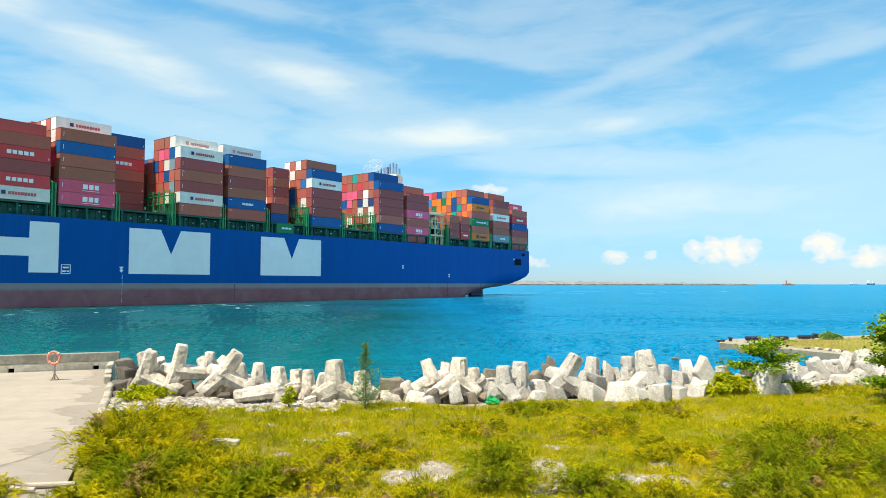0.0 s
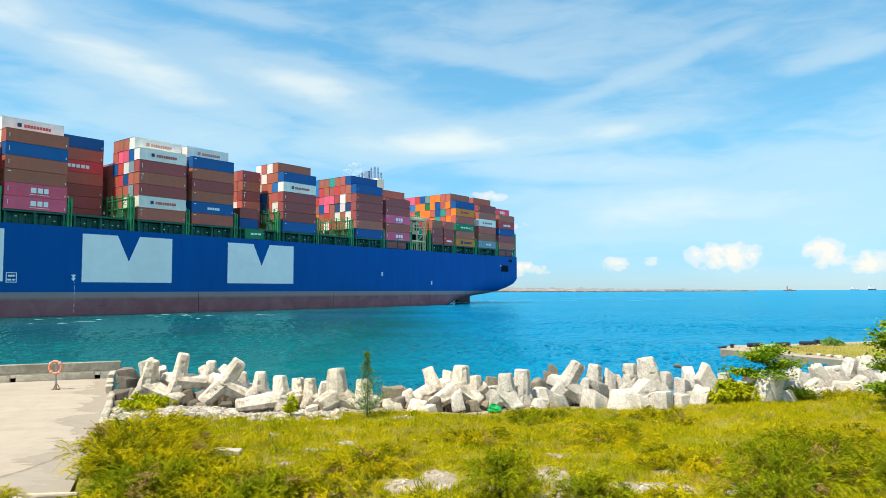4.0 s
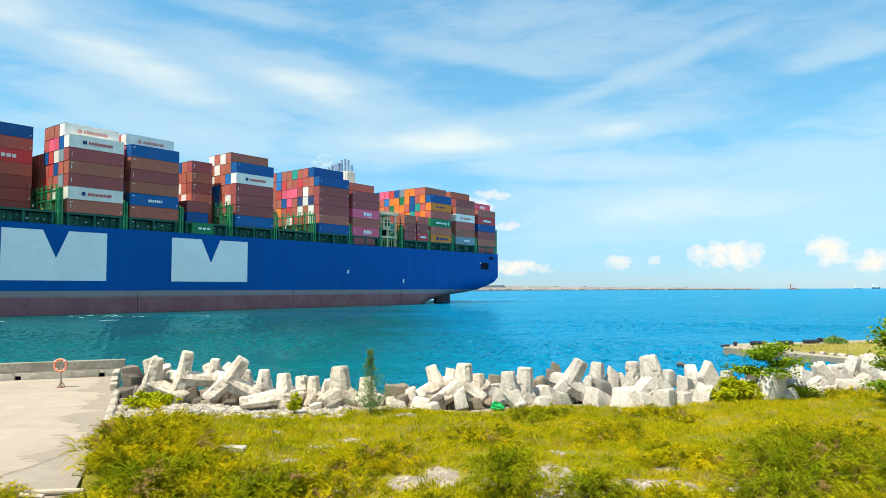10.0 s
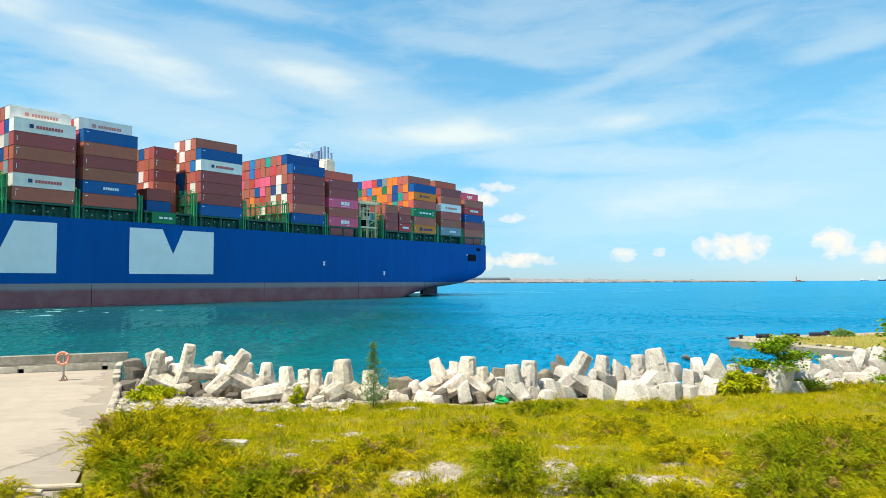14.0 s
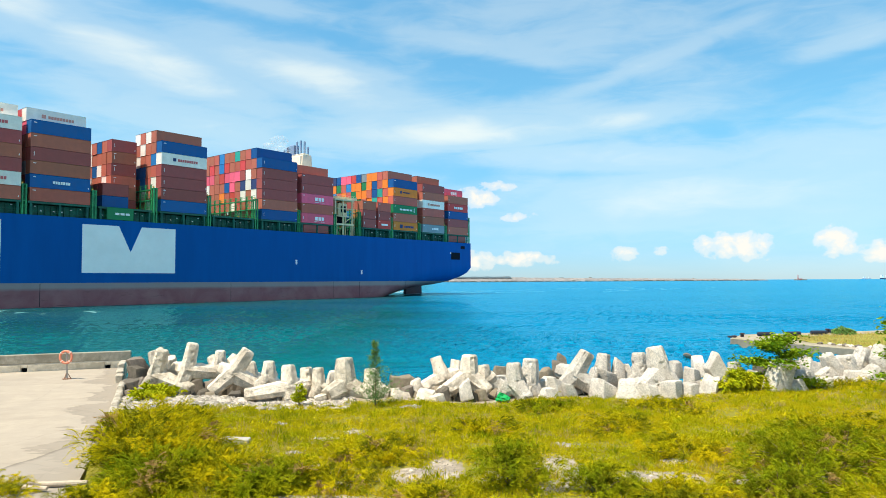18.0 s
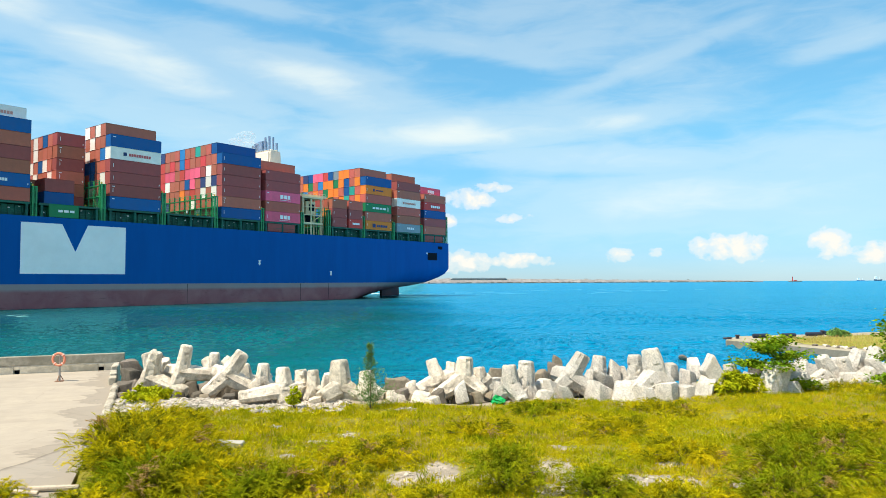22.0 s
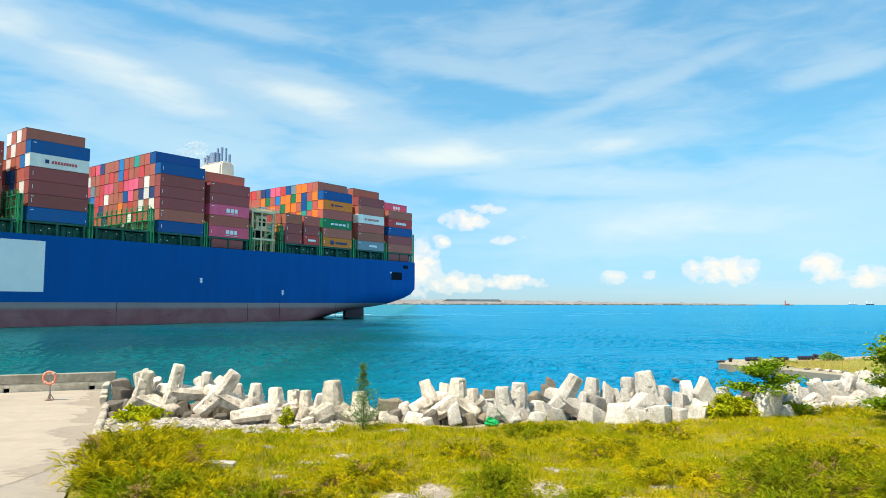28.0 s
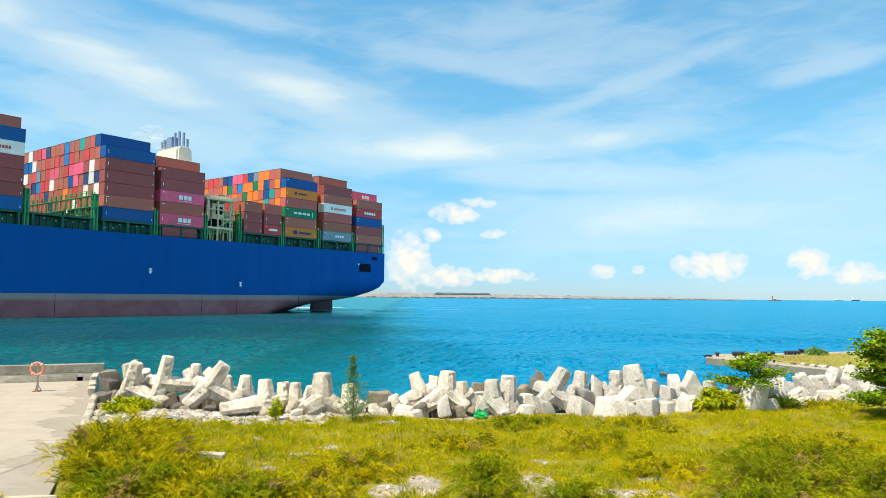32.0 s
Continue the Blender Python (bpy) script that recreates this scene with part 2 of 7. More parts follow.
def water_material():
    m = bpy.data.materials.new("sea_water")
    m.use_nodes = True
    t = m.node_tree
    b = t.nodes["Principled BSDF"]
    at = t.nodes.new("ShaderNodeTexCoord").outputs["Object"]
    patch = noise_node(t, mapping_node(t, at, (0.012, 0.05, 1)), 1.0, 7, 0.68, 0.5)
    # green channel, blue open sea: hull and sky reflections put into the base colour
    sp = t.nodes.new("ShaderNodeSeparateXYZ")
    link(t, at, sp.inputs[0])
    out = math_node(t, "ADD", math_node(t, "ADD", math_node(t, "MULTIPLY", sp.outputs[0], 0.026), 0.24), math_node(t, "MULTIPLY", sp.outputs[1], 0.0006))
    out = math_node(t, "ADD", out, math_node(t, "MULTIPLY", math_node(t, "SUBTRACT", patch, 0.5), 0.5))
    sea = ramp_node(t, out, [(0.0, 0.0), (0.52, 1.0)], True)
    green = mix_node(t, patch, (0.0, 0.048, 0.046), (0.0, 0.085, 0.080))
    # paler towards the shore: brighter sky reflection put into the base colour
    near_sheen = ramp_node(t, math_node(t, "DIVIDE", sp.outputs[1], 100), [(0.35, 1.0), (0.95, 0.0)], True)
    green = mix_node(t, near_sheen, green, (0.0, 0.125, 0.132))
    blue = mix_node(t, patch, (0.0, 0.145, 0.28), (0.0, 0.20, 0.38))
    blue = mix_node(t, near_sheen, blue, (0.0, 0.225, 0.40))
    col = mix_node(t, sea, green, blue)
    # wind lanes: long paler and darker streaks painted into the open water's colour
    lane = noise_node(t, mapping_node(t, at, (0.004, 0.028, 1), (0, 0, 6)), 1.0, 6, 0.62, 0.6)
    # base lifted with distance, standing in for grazing sky reflection
    far = ramp_node(t, math_node(t, "DIVIDE", sp.outputs[1], 1000), [(0.06, 0.0), (0.3, 0.55), (1.0, 1.0)])
    col = mix_node(t, math_node(t, "MULTIPLY", ramp_node(t, lane, [(0.42, 0.15), (0.62, 1.0)]), far), col, (0.01, 0.24, 0.48))
    link(t, col, b.inputs["Base Color"])
    b.inputs["IOR"].default_value = 1.33
    b.inputs["Specular IOR Level"].default_value = 0.0
    b.inputs["Roughness"].default_value = 1.0
    # wind ripples, short chop and longer swell, each drawn out along the crests
    h = None
    for sx, sy, turn, tall in ((1.5, 2.0, -8, 0.11), (0.6, 0.85, 6, 0.29), (0.2, 0.28, -5, 0.62), (0.055, 0.08, 7, 1.5), (0.014, 0.021, -5, 4.2)):
        w = noise_node(t, mapping_node(t, at, (sx, sy, 1), (0, 0, turn), (sx * 40, turn, 0)), 1.0, 3, 0.55, 0.15)
        w = math_node(t, "MULTIPLY", w, tall)
        h = w if h is None else math_node(t, "ADD", h, w)
    # the sheltered channel lies calmer than the open sea
    h = math_node(t, "MULTIPLY", h, ramp_node(t, out, [(0.0, 0.24), (0.5, 1.15)]))
    bp = t.nodes.new("ShaderNodeBump")
    bp.inputs["Strength"].default_value, bp.inputs["Distance"].default_value = 0.8, 1.0
    link(t, h, bp.inputs["Height"])
    link(t, bp.outputs[0], b.inputs["Normal"])
    # a rough sea mirrors the sky only in part, even towards the horizon
    gl, fr, mx = t.nodes.new("ShaderNodeBsdfGlossy"), t.nodes.new("ShaderNodeFresnel"), t.nodes.new("ShaderNodeMixShader")
    link(t, mix_node(t, sea, (0.25, 0.70, 0.68), (0.25, 0.75, 0.94)), gl.inputs["Color"])
    link(t, ramp_node(t, out, [(0.0, 0.22), (0.5, 0.11)]), gl.inputs["Roughness"])
    fr.inputs["IOR"].default_value = 1.33
    link(t, bp.outputs[0], gl.inputs["Normal"])
    link(t, bp.outputs[0], fr.inputs["Normal"])
    link(t, math_node(t, "MINIMUM", fr.outputs[0], ramp_node(t, sea, [(0.0, 0.92), (1.0, 0.78)])), mx.inputs[0])
    link(t, b.outputs[0], mx.inputs[1])
    link(t, gl.outputs[0], mx.inputs[2])
    link(t, mx.outputs[0], t.nodes["Material Output"].inputs["Surface"])
    return m


def apron_material(*args):
    """Concrete paving with dusty blotches, darker dirt and thin cracks."""
    m = material(*args)
    t = m.node_tree
    b = t.nodes["Principled BSDF"]
    col = b.inputs["Base Color"].links[0].from_socket
    at = t.nodes.new("ShaderNodeTexCoord").outputs["Object"]
    v = t.nodes.new("ShaderNodeTexVoronoi")
    v.feature = "DISTANCE_TO_EDGE"
    v.inputs["Scale"].default_value = 0.22
    warp = t.nodes.new("ShaderNodeVectorMath")
    warp.operation = "ADD"
    n = t.nodes.new("ShaderNodeTexNoise")
    n.inputs["Scale"].default_value, n.inputs["Detail"].default_value = 0.6, 5
    link(t, at, warp.inputs[0])
    link(t, n.outputs["Color"], warp.inputs[1])
    link(t, at, n.inputs["Vector"])
    link(t, warp.outputs[0], v.inputs["Vector"])
    crack = ramp_node(t, v.outputs["Distance"], [(0.0, 0.2), (0.005, 0.0)])
    dirt = ramp_node(t, noise_node(t, mapping_node(t, at, (0.16, 0.34, 1)), 1.0, 6, 0.62, 0.8), [(0.48, 0.0), (0.62, 0.28), (0.8, 0.4)])
    # grey dirt washed against the kerb
    sp = t.nodes.new("ShaderNodeSeparateXYZ")
    link(t, at, sp.inputs[0])
    off = math_node(t, "ADD", math_node(t, "MULTIPLY", sp.outputs[0], -0.926), math_node(t, "MULTIPLY", sp.outputs[1], -0.378))
    off = math_node(t, "ADD", math_node(t, "SUBTRACT", off, 1.78), math_node(t, "MULTIPLY", math_node(t, "SUBTRACT", noise_node(t, mapping_node(t, at, (0.5, 0.9, 1)), 0.8, 6, 0.65, 0.6), 0.5), 5.5))
    dirt = math_node(t, "MAXIMUM", dirt, ramp_node(t, math_node(t, "DIVIDE", off, 3.0), [(0.20, 0.55), (0.27, 0.8), (0.32, 0.0)]))
    col = mix_node(t, dirt, col, (0.235, 0.20, 0.155))
    # an older, greyer strip of paving at the near end, with dirt caught along its joint
    joint = math_node(t, "ADD", math_node(t, "MULTIPLY", sp.outputs[0], -0.989), math_node(t, "MULTIPLY", sp.outputs[1], 0.145))
    joint = math_node(t, "ADD", math_node(t, "SUBTRACT", joint, 13.04), math_node(t, "MULTIPLY", math_node(t, "SUBTRACT", noise_node(t, at, 1.6, 6, 0.65), 0.5), 0.5))
    col = mix_node(t, ramp_node(t, math_node(t, "ADD", joint, 0.5), [(0.44, 0.6), (0.5, 0.0)]), col, (0.30, 0.265, 0.215))
    col = mix_node(t, ramp_node(t, math_node(t, "ADD", joint, 0.5), [(0.30, 0.0), (0.45, 0.6), (0.49, 0.7), (0.53, 0.0)]), col, (0.15, 0.125, 0.095))
    col = mix_node(t, crack, col, (0.12, 0.10, 0.08))
    link(t, col, b.inputs["Base Color"])
    return m


BARE = ((-3.61, 20.3, 0.36, 0.22), (-2.79, 20.8, 0.30, 0.24), (-3.24, 16.6, 0.5, 0.9), (-2.56, 15.8, 0.35, 0.4), (-0.86, 16.3, 0.40, 0.5), (-0.02, 16.7, 0.40, 0.75), (1.2, 16.2, 0.28, 0.45),
        (2.8, 16.7, 0.52, 1.3), (2.35, 15.2, 0.35, 0.4), (4.85, 16.1, 1.0, 0.5), (6.9, 15.6, 0.42, 0.4), (8.2, 15.5, 0.3, 0.4), (3.3, 19.3, 0.4, 0.3), (-2.7, 14.6, 1.1, 0.25),
        (-1.4, 14.45, 0.8, 0.22), (5.7, 17.5, 0.4, 0.3), (-5.2, 22.3, 0.25, 0.2), (-1.2, 24.6, 0.4, 0.3), (-4.06, 18.6, 0.25, 0.3))


def ground_material():
    """Sandy grey soil with grit where it lies bare, dark leaf litter under the grass."""
    m = material("sandy_soil", (0.38, 0.325, 0.25), 0.95, 0, 0.5, 7.0, 1.4, 1.0, 18.0, 0.2, (0.24, 0.20, 0.14), 0.7)
    t = m.node_tree
    b = t.nodes["Principled BSDF"]
    sand = b.inputs["Base Color"].links[0].from_socket
    at = t.nodes.new("ShaderNodeTexCoord").outputs["Object"]
    sp = t.nodes.new("ShaderNodeSeparateXYZ")
    link(t, at, sp.inputs[0])
    bare = None
    for x, y, rx, ry in BARE:
        dx = math_node(t, "DIVIDE", math_node(t, "SUBTRACT", sp.outputs[0], x), rx)
        dy = math_node(t, "DIVIDE", math_node(t, "SUBTRACT", sp.outputs[1], y), ry)
        v = math_node(t, "SUBTRACT", 1.6, math_node(t, "ADD", math_node(t, "MULTIPLY", dx, dx), math_node(t, "MULTIPLY", dy, dy)))
        bare = v if bare is None else math_node(t, "MAXIMUM", bare, v)
    bare = math_node(t, "MAXIMUM", bare, math_node(t, "MULTIPLY", math_node(t, "SUBTRACT", sp.outputs[1], 25.6), 1.2))
    bare = math_node(t, "ADD", bare, math_node(t, "MULTIPLY", math_node(t, "SUBTRACT", noise_node(t, at, 1.6, 6, 0.6), 0.5), 2.4))
    litter = mix_node(t, noise_node(t, at, 7.0, 5, 0.6), (0.13, 0.125, 0.012), (0.31, 0.275, 0.035))
    link(t, mix_node(t, ramp_node(t, bare, [(0.0, 0.0), (0.5, 1.0)]), litter, sand), b.inputs["Base Color"])
    return m


HULL = hull_material()
WATER = water_material()
SOIL = ground_material()
CONCRETE = material("worn_concrete", (0.45, 0.42, 0.35), 0.9, 0, 0.15, 2.5, 0.28, 0.35, 18.0, 0.2, (0.24, 0.22, 0.19), 0.75)
APRON = apron_material("apron_concrete", (0.395, 0.337, 0.258), 0.9, 0, 0.12, 1.2, 0.16, 0.25, 14.0, 0.2, (0.36, 0.31, 0.245), 0.5)
ARMOUR = material("weathered_armour_concrete", (0.74, 0.655, 0.525), 0.95, 0, 0.24, 7.0, 1.5, 1.0, 18.0, 0.1, (0.33, 0.28, 0.21), 0.8, per_object=0.16)
ROUGH_ARMOUR = material("exposed_aggregate_concrete", (0.71, 0.655, 0.565), 0.95, 0, 0.34, 16.0, 1.4, 1.0, 34.0, 0.1, (0.42, 0.37, 0.30), 0.6, per_object=0.16)
STONE = material("grey_rubble_stone", (0.17, 0.145, 0.115), 0.95, 0, 0.3, 6.0, 0.8, 0.8, 12.0, 0.2, (0.11, 0.095, 0.07), 0.5, per_object=0.3)
for mat, depth, dirt in ((ARMOUR, 0.05, 0.5), (ROUGH_ARMOUR, 0.06, 0.6)):
    tree = mat.node_tree
    for node in tree.nodes:
        if node.type == "BUMP":
            node.inputs["Distance"].default_value = depth
    pits = noise_node(tree, tree.nodes.new("ShaderNodeTexCoord").outputs["Object"], 17.0, 4, 0.65)
    surface = tree.nodes["Principled BSDF"].inputs["Base Color"]
    link(tree, mix_node(tree, ramp_node(tree, pits, [(0.57, 0.0), (0.68, dirt)]), surface.links[0].from_socket, (0.19, 0.16, 0.12)), surface)
PALE_RUBBLE = material("pale_coral_rubble", (0.38, 0.34, 0.28), 0.95, 0, 0.3, 9.0, 1.0, 0.6, 20.0, 0.2, per_island=0.5)
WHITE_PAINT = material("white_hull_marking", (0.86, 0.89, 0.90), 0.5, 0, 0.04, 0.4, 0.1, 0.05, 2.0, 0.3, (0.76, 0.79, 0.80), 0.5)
GREEN_STEEL = material("green_deck_steel", (0.008, 0.12, 0.085), 0.55, 0, 0.3, 1.5, 0.3, 0.1, 6.0, 0.4, (0.006, 0.06, 0.04), 0.6)
# near-black for seams and panes, and for shade put into openings
FLAT_DARK = material("dark_opening", (0.005, 0.009, 0.015), 0.8, 0, 0.3, 2.0, 0.4, 0.1, 6.0, 0.1)
CREAM_STEEL = material("cream_painted_steel", (0.72, 0.60, 0.38), 0.5, 0, 0.08, 1.0, 0.2, 0.05, 4.0, 0.4, (0.6, 0.52, 0.36), 0.4)
PIPE_STEEL = material("blue_grey_exhaust_steel", (0.22, 0.32, 0.46), 0.45, 0.2, 0.12, 1.0, 0.4, 0.05, 4.0)
BOX_COLOURS = {}
for key, rgb in (("maroon", (0.36, 0.084, 0.078)), ("brown", (0.46, 0.138, 0.088)), ("brick", (0.48, 0.120, 0.085)), ("red", (0.62, 0.065, 0.06)),
                 ("orange", (0.82, 0.23, 0.03)), ("blue", (0.0, 0.098, 0.32)), ("navy", (0.03, 0.055, 0.17)), ("white", (0.86, 0.83, 0.76)),
                 ("pink", (0.84, 0.125, 0.215)), ("green", (0.01, 0.22, 0.085)), ("grey", (0.22, 0.30, 0.34)), ("teal", (0.02, 0.36, 0.30)),
                 ("azure", (0.02, 0.22, 0.55))):
    BOX_COLOURS[key] = material(key + "_container_steel", rgb, 0.6, 0, 0.10, 0.8, 0.25, 0.0, 4.0, 0.3,
                                tuple(c * 0.8 + 0.02 for c in rgb), 0.4, per_object=0.12)


# ---------------------------------------------------------------- building helpers
def mesh_of(name, bm, mat, smooth=False):
    me = bpy.data.meshes.new(name)
    bm.to_mesh(me)
    bm.free()
    me.materials.append(mat)
    if smooth:
        for p in me.polygons:
            p.use_smooth = True
    return me


def thing(name, label, category, group="", at=None, kind=""):
    ob = new(name)
    ob.empty_display_size = 0.2
    if at is not None:
        ob.matrix_basis = at
    return tagged(ob, label, category, group, kind)


def part(name, bm, mat, parent, label="", smooth=False):
    ob = new(name, mesh_of(name, bm, mat, smooth))
    ob.parent = parent
    if label:
        tagged(ob, label)
    return ob


def solo(name, bm, mat, label, category, group="", kind="", at=None, smooth=False):
    ob = new(name, mesh_of(name, bm, mat, smooth))
    if at is not None:
        ob.matrix_basis = at
    return tagged(ob, label, category, group, kind)


def add_box(bm, x0, x1, y0, y1, z0, z1, m=None):
    v = [bm.verts.new((x, y, z)) for x in (x0, x1) for y in (y0, y1) for z in (z0, z1)]
    for f in ((0, 1, 3, 2), (4, 6, 7, 5), (0, 4, 5, 1), (2, 3, 7, 6), (0, 2, 6, 4), (1, 5, 7, 3)):
        bm.faces.new([v[i] for i in f])
    if m is not None:
        bmesh.ops.transform(bm, matrix=m, verts=v)
    return v


def add_rod(bm, a, b, r, r2=None, sides=8):
    """A round bar from a to b."""
    a, b = Vector(a), Vector(b)
    r2 = r if r2 is None else r2
    q = (b - a).to_track_quat("Z", "Y").to_matrix()
    rings = []
    for c, rr in ((a, r), (b, r2)):
        rings.append([bm.verts.new(c + q @ Vector((rr * math.cos(k * math.tau / sides), rr * math.sin(k * math.tau / sides), 0))) for k in range(sides)])
    for k in range(sides):
        bm.faces.new((rings[0][k], rings[0][(k + 1) % sides], rings[1][(k + 1) % sides], rings[1][k]))
    bm.faces.new(rings[0][::-1])
    bm.faces.new(rings[1])


def add_prism(bm, outline, y0, y1):
    """An outline in x and z drawn out along y."""
    near = [bm.verts.new((x, y1, z)) for x, z in outline]
    far = [bm.verts.new((x, y0, z)) for x, z in outline]
    n = len(outline)
    bm.faces.new(near)
    bm.faces.new(far[::-1])
    for i in range(n):
        bm.faces.new((near[i], far[i], far[(i + 1) % n], near[(i + 1) % n]))
    bmesh.ops.recalc_face_normals(bm, faces=bm.faces)


def rough_up(bm, amount, scale, seed=0.0):
    for v in bm.verts:
        v.co += amount * noise.noise_vector(v.co * scale + Vector((seed, seed * 0.7, seed * 1.3)))


def bevelled_box(sx, sy, sz, bevel):
    bm = bmesh.new()
    add_box(bm, -sx / 2, sx / 2, -sy / 2, sy / 2, 0, sz)
    bmesh.ops.bevel(bm, geom=bm.edges[:], offset=bevel, segments=1, affect="EDGES", profile=0.5)
    return bm


def mesh_from_arrays(name, verts, faces, mat):
    """A mesh from an n x 3 array of points and an m x k array of corners."""
    me = bpy.data.meshes.new(name)
    n, k = faces.shape
    me.vertices.add(len(verts))
    me.vertices.foreach_set("co", np.ascontiguousarray(verts, dtype=np.float32).ravel())
    me.loops.add(n * k)
    me.loops.foreach_set("vertex_index", np.ascontiguousarray(faces, dtype=np.int32).ravel())
    me.polygons.add(n)
    me.polygons.foreach_set("loop_start", np.arange(0, n * k, k, dtype=np.int32))
    me.polygons.foreach_set("loop_total", np.full(n, k, dtype=np.int32))
    me.materials.append(mat)
    me.update(calc_edges=True)
    return me


# ---------------------------------------------------------------- the container ship
SHIP_TURN = 231.736
SHIP_HOME = Vector((4.983, 256.70, 0.0))
BOW = Vector((math.cos(radians(SHIP_TURN)), math.sin(radians(SHIP_TURN)), 0))


def ship_at(d):
    """The ship's pose d metres along its way. Its x axis points to the bow, its near side lies at y = 0."""
    p = SHIP_HOME + BOW * d
    return pose(p.x, p.y, 0, 0, 0, SHIP_TURN)


ship = thing("container_ship", "long blue container ship stacked high with mixed coloured containers, under way", "ship", at=ship_at(-55.7))
BEAM, DECK_Z, BASE_Z, TIER, ROW = 51.0, 19.25, 22.2, 2.85, 2.52


def lerp(x, pts):
    for (a, va), (b, vb) in zip(pts, pts[1:]):
        if x <= b:
            return va + (vb - va) * max(0.0, (x - a) / (b - a))
    return pts[-1][1]


def build_hull():
    bm = bmesh.new()
    stations = [-1.4, -1.0, 0.0, 1.4, 3, 5, 8, 11, 14, 18, 22, 26, 30, 35, 40, 46, 54, 64, 80, 120, 160, 200, 240, 280, 310, 330, 345, 355, 362, 366]
    low = [(-1.4, 9.5), (0.2, 7.3), (2.8, 6.0), (6.8, 4.8), (13.6, 3.9), (21, 3.5), (30, 2.4), (39, 1.2), (50, -2.0), (70, -8), (366, -9)]
    keel = [(-1.4, 8.7), (0.2, 6.7), (4, 4.9), (9, 3.3), (14, 1.9), (18, 0.5), (22, -1.0), (30, -4), (50, -11), (366, -12)]
    rings = []
    for u in stations:
        half = BEAM / 2
        if u > 280:
            half *= max(0.02, 1 - ((u - 280) / 86.5) ** 2.3)
        zl, zk = lerp(u, low), lerp(u, keel)
        # the bilge turns wide and slack under the counter and tightens forward
        zs = zl + lerp(u, [(-1.4, 0.6), (0.2, 2.0), (4, 5.0), (20, 5.6), (45, 3.0), (70, 1.6), (366, 1.6)])
        turn = lerp(u, [(-1.4, 1.9), (4, 6.0), (25, 6.0), (60, 1.9), (366, 1.9)])
        flare = 0.0 if u < 300 else (u - 300) * 0.05
        sec = [(half + flare, DECK_Z), (half + flare * 0.5, 12.5), (half, max(zs, 8.5) if zs < 8.5 else zs + (12.5 - zs) * 0.4), (half, zs)]
        for k in range(1, 5):
            a = k * math.pi / 8
            sec.append((half - turn * (1 - math.cos(a)), zs - (zs - zl) * math.sin(a)))
        for k in range(1, 5):
            f = k / 4
            sec.append(((half - turn) * (1 - f) if half > 2 else half * (1 - f), zl + (zk - zl) * f ** 1.2))
        cy = -BEAM / 2
        ring = [bm.verts.new((u, cy + y, z)) for y, z in sec] + [bm.verts.new((u, cy - y, z)) for y, z in sec[-2::-1]]
        rings.append(ring)
    for a, b in zip(rings, rings[1:]):
        for i in range(len(a) - 1):
            bm.faces.new((a[i], a[i + 1], b[i + 1], b[i]))
    bm.faces.new(rings[0][::-1])
    bm.faces.new(rings[-1])
    bmesh.ops.recalc_face_normals(bm, faces=bm.faces)
    ob = part("hull", bm, HULL, ship, "royal blue hull with dull red bottom paint", True)
    ob.data.set_sharp_from_angle(angle=radians(40))
    bm = bmesh.new()
    add_box(bm, -1.2, 280, -BEAM + 0.2, -0.2, DECK_Z - 0.4, DECK_Z - 0.02)
    part("deck", bm, GREEN_STEEL, ship)
    # rudder colour carries the shade of the counter above it
    bm = bmesh.new()
    add_prism(bm, [(-2.1, -6), (7.9, -6), (7.4, 4.6), (-1.5, 7.4)], -BEAM / 2 - 0.7, -BEAM / 2 + 0.7)
    part("rudder", bm, material("shaded_rudder_paint", (0.075, 0.07, 0.09), 0.6, 0, 0.2, 1.0, 0.3, 0.05, 4.0, 0.2, (0.11, 0.07, 0.08), 0.6), ship, "blue-grey rudder, darkened for the shade under the stern")


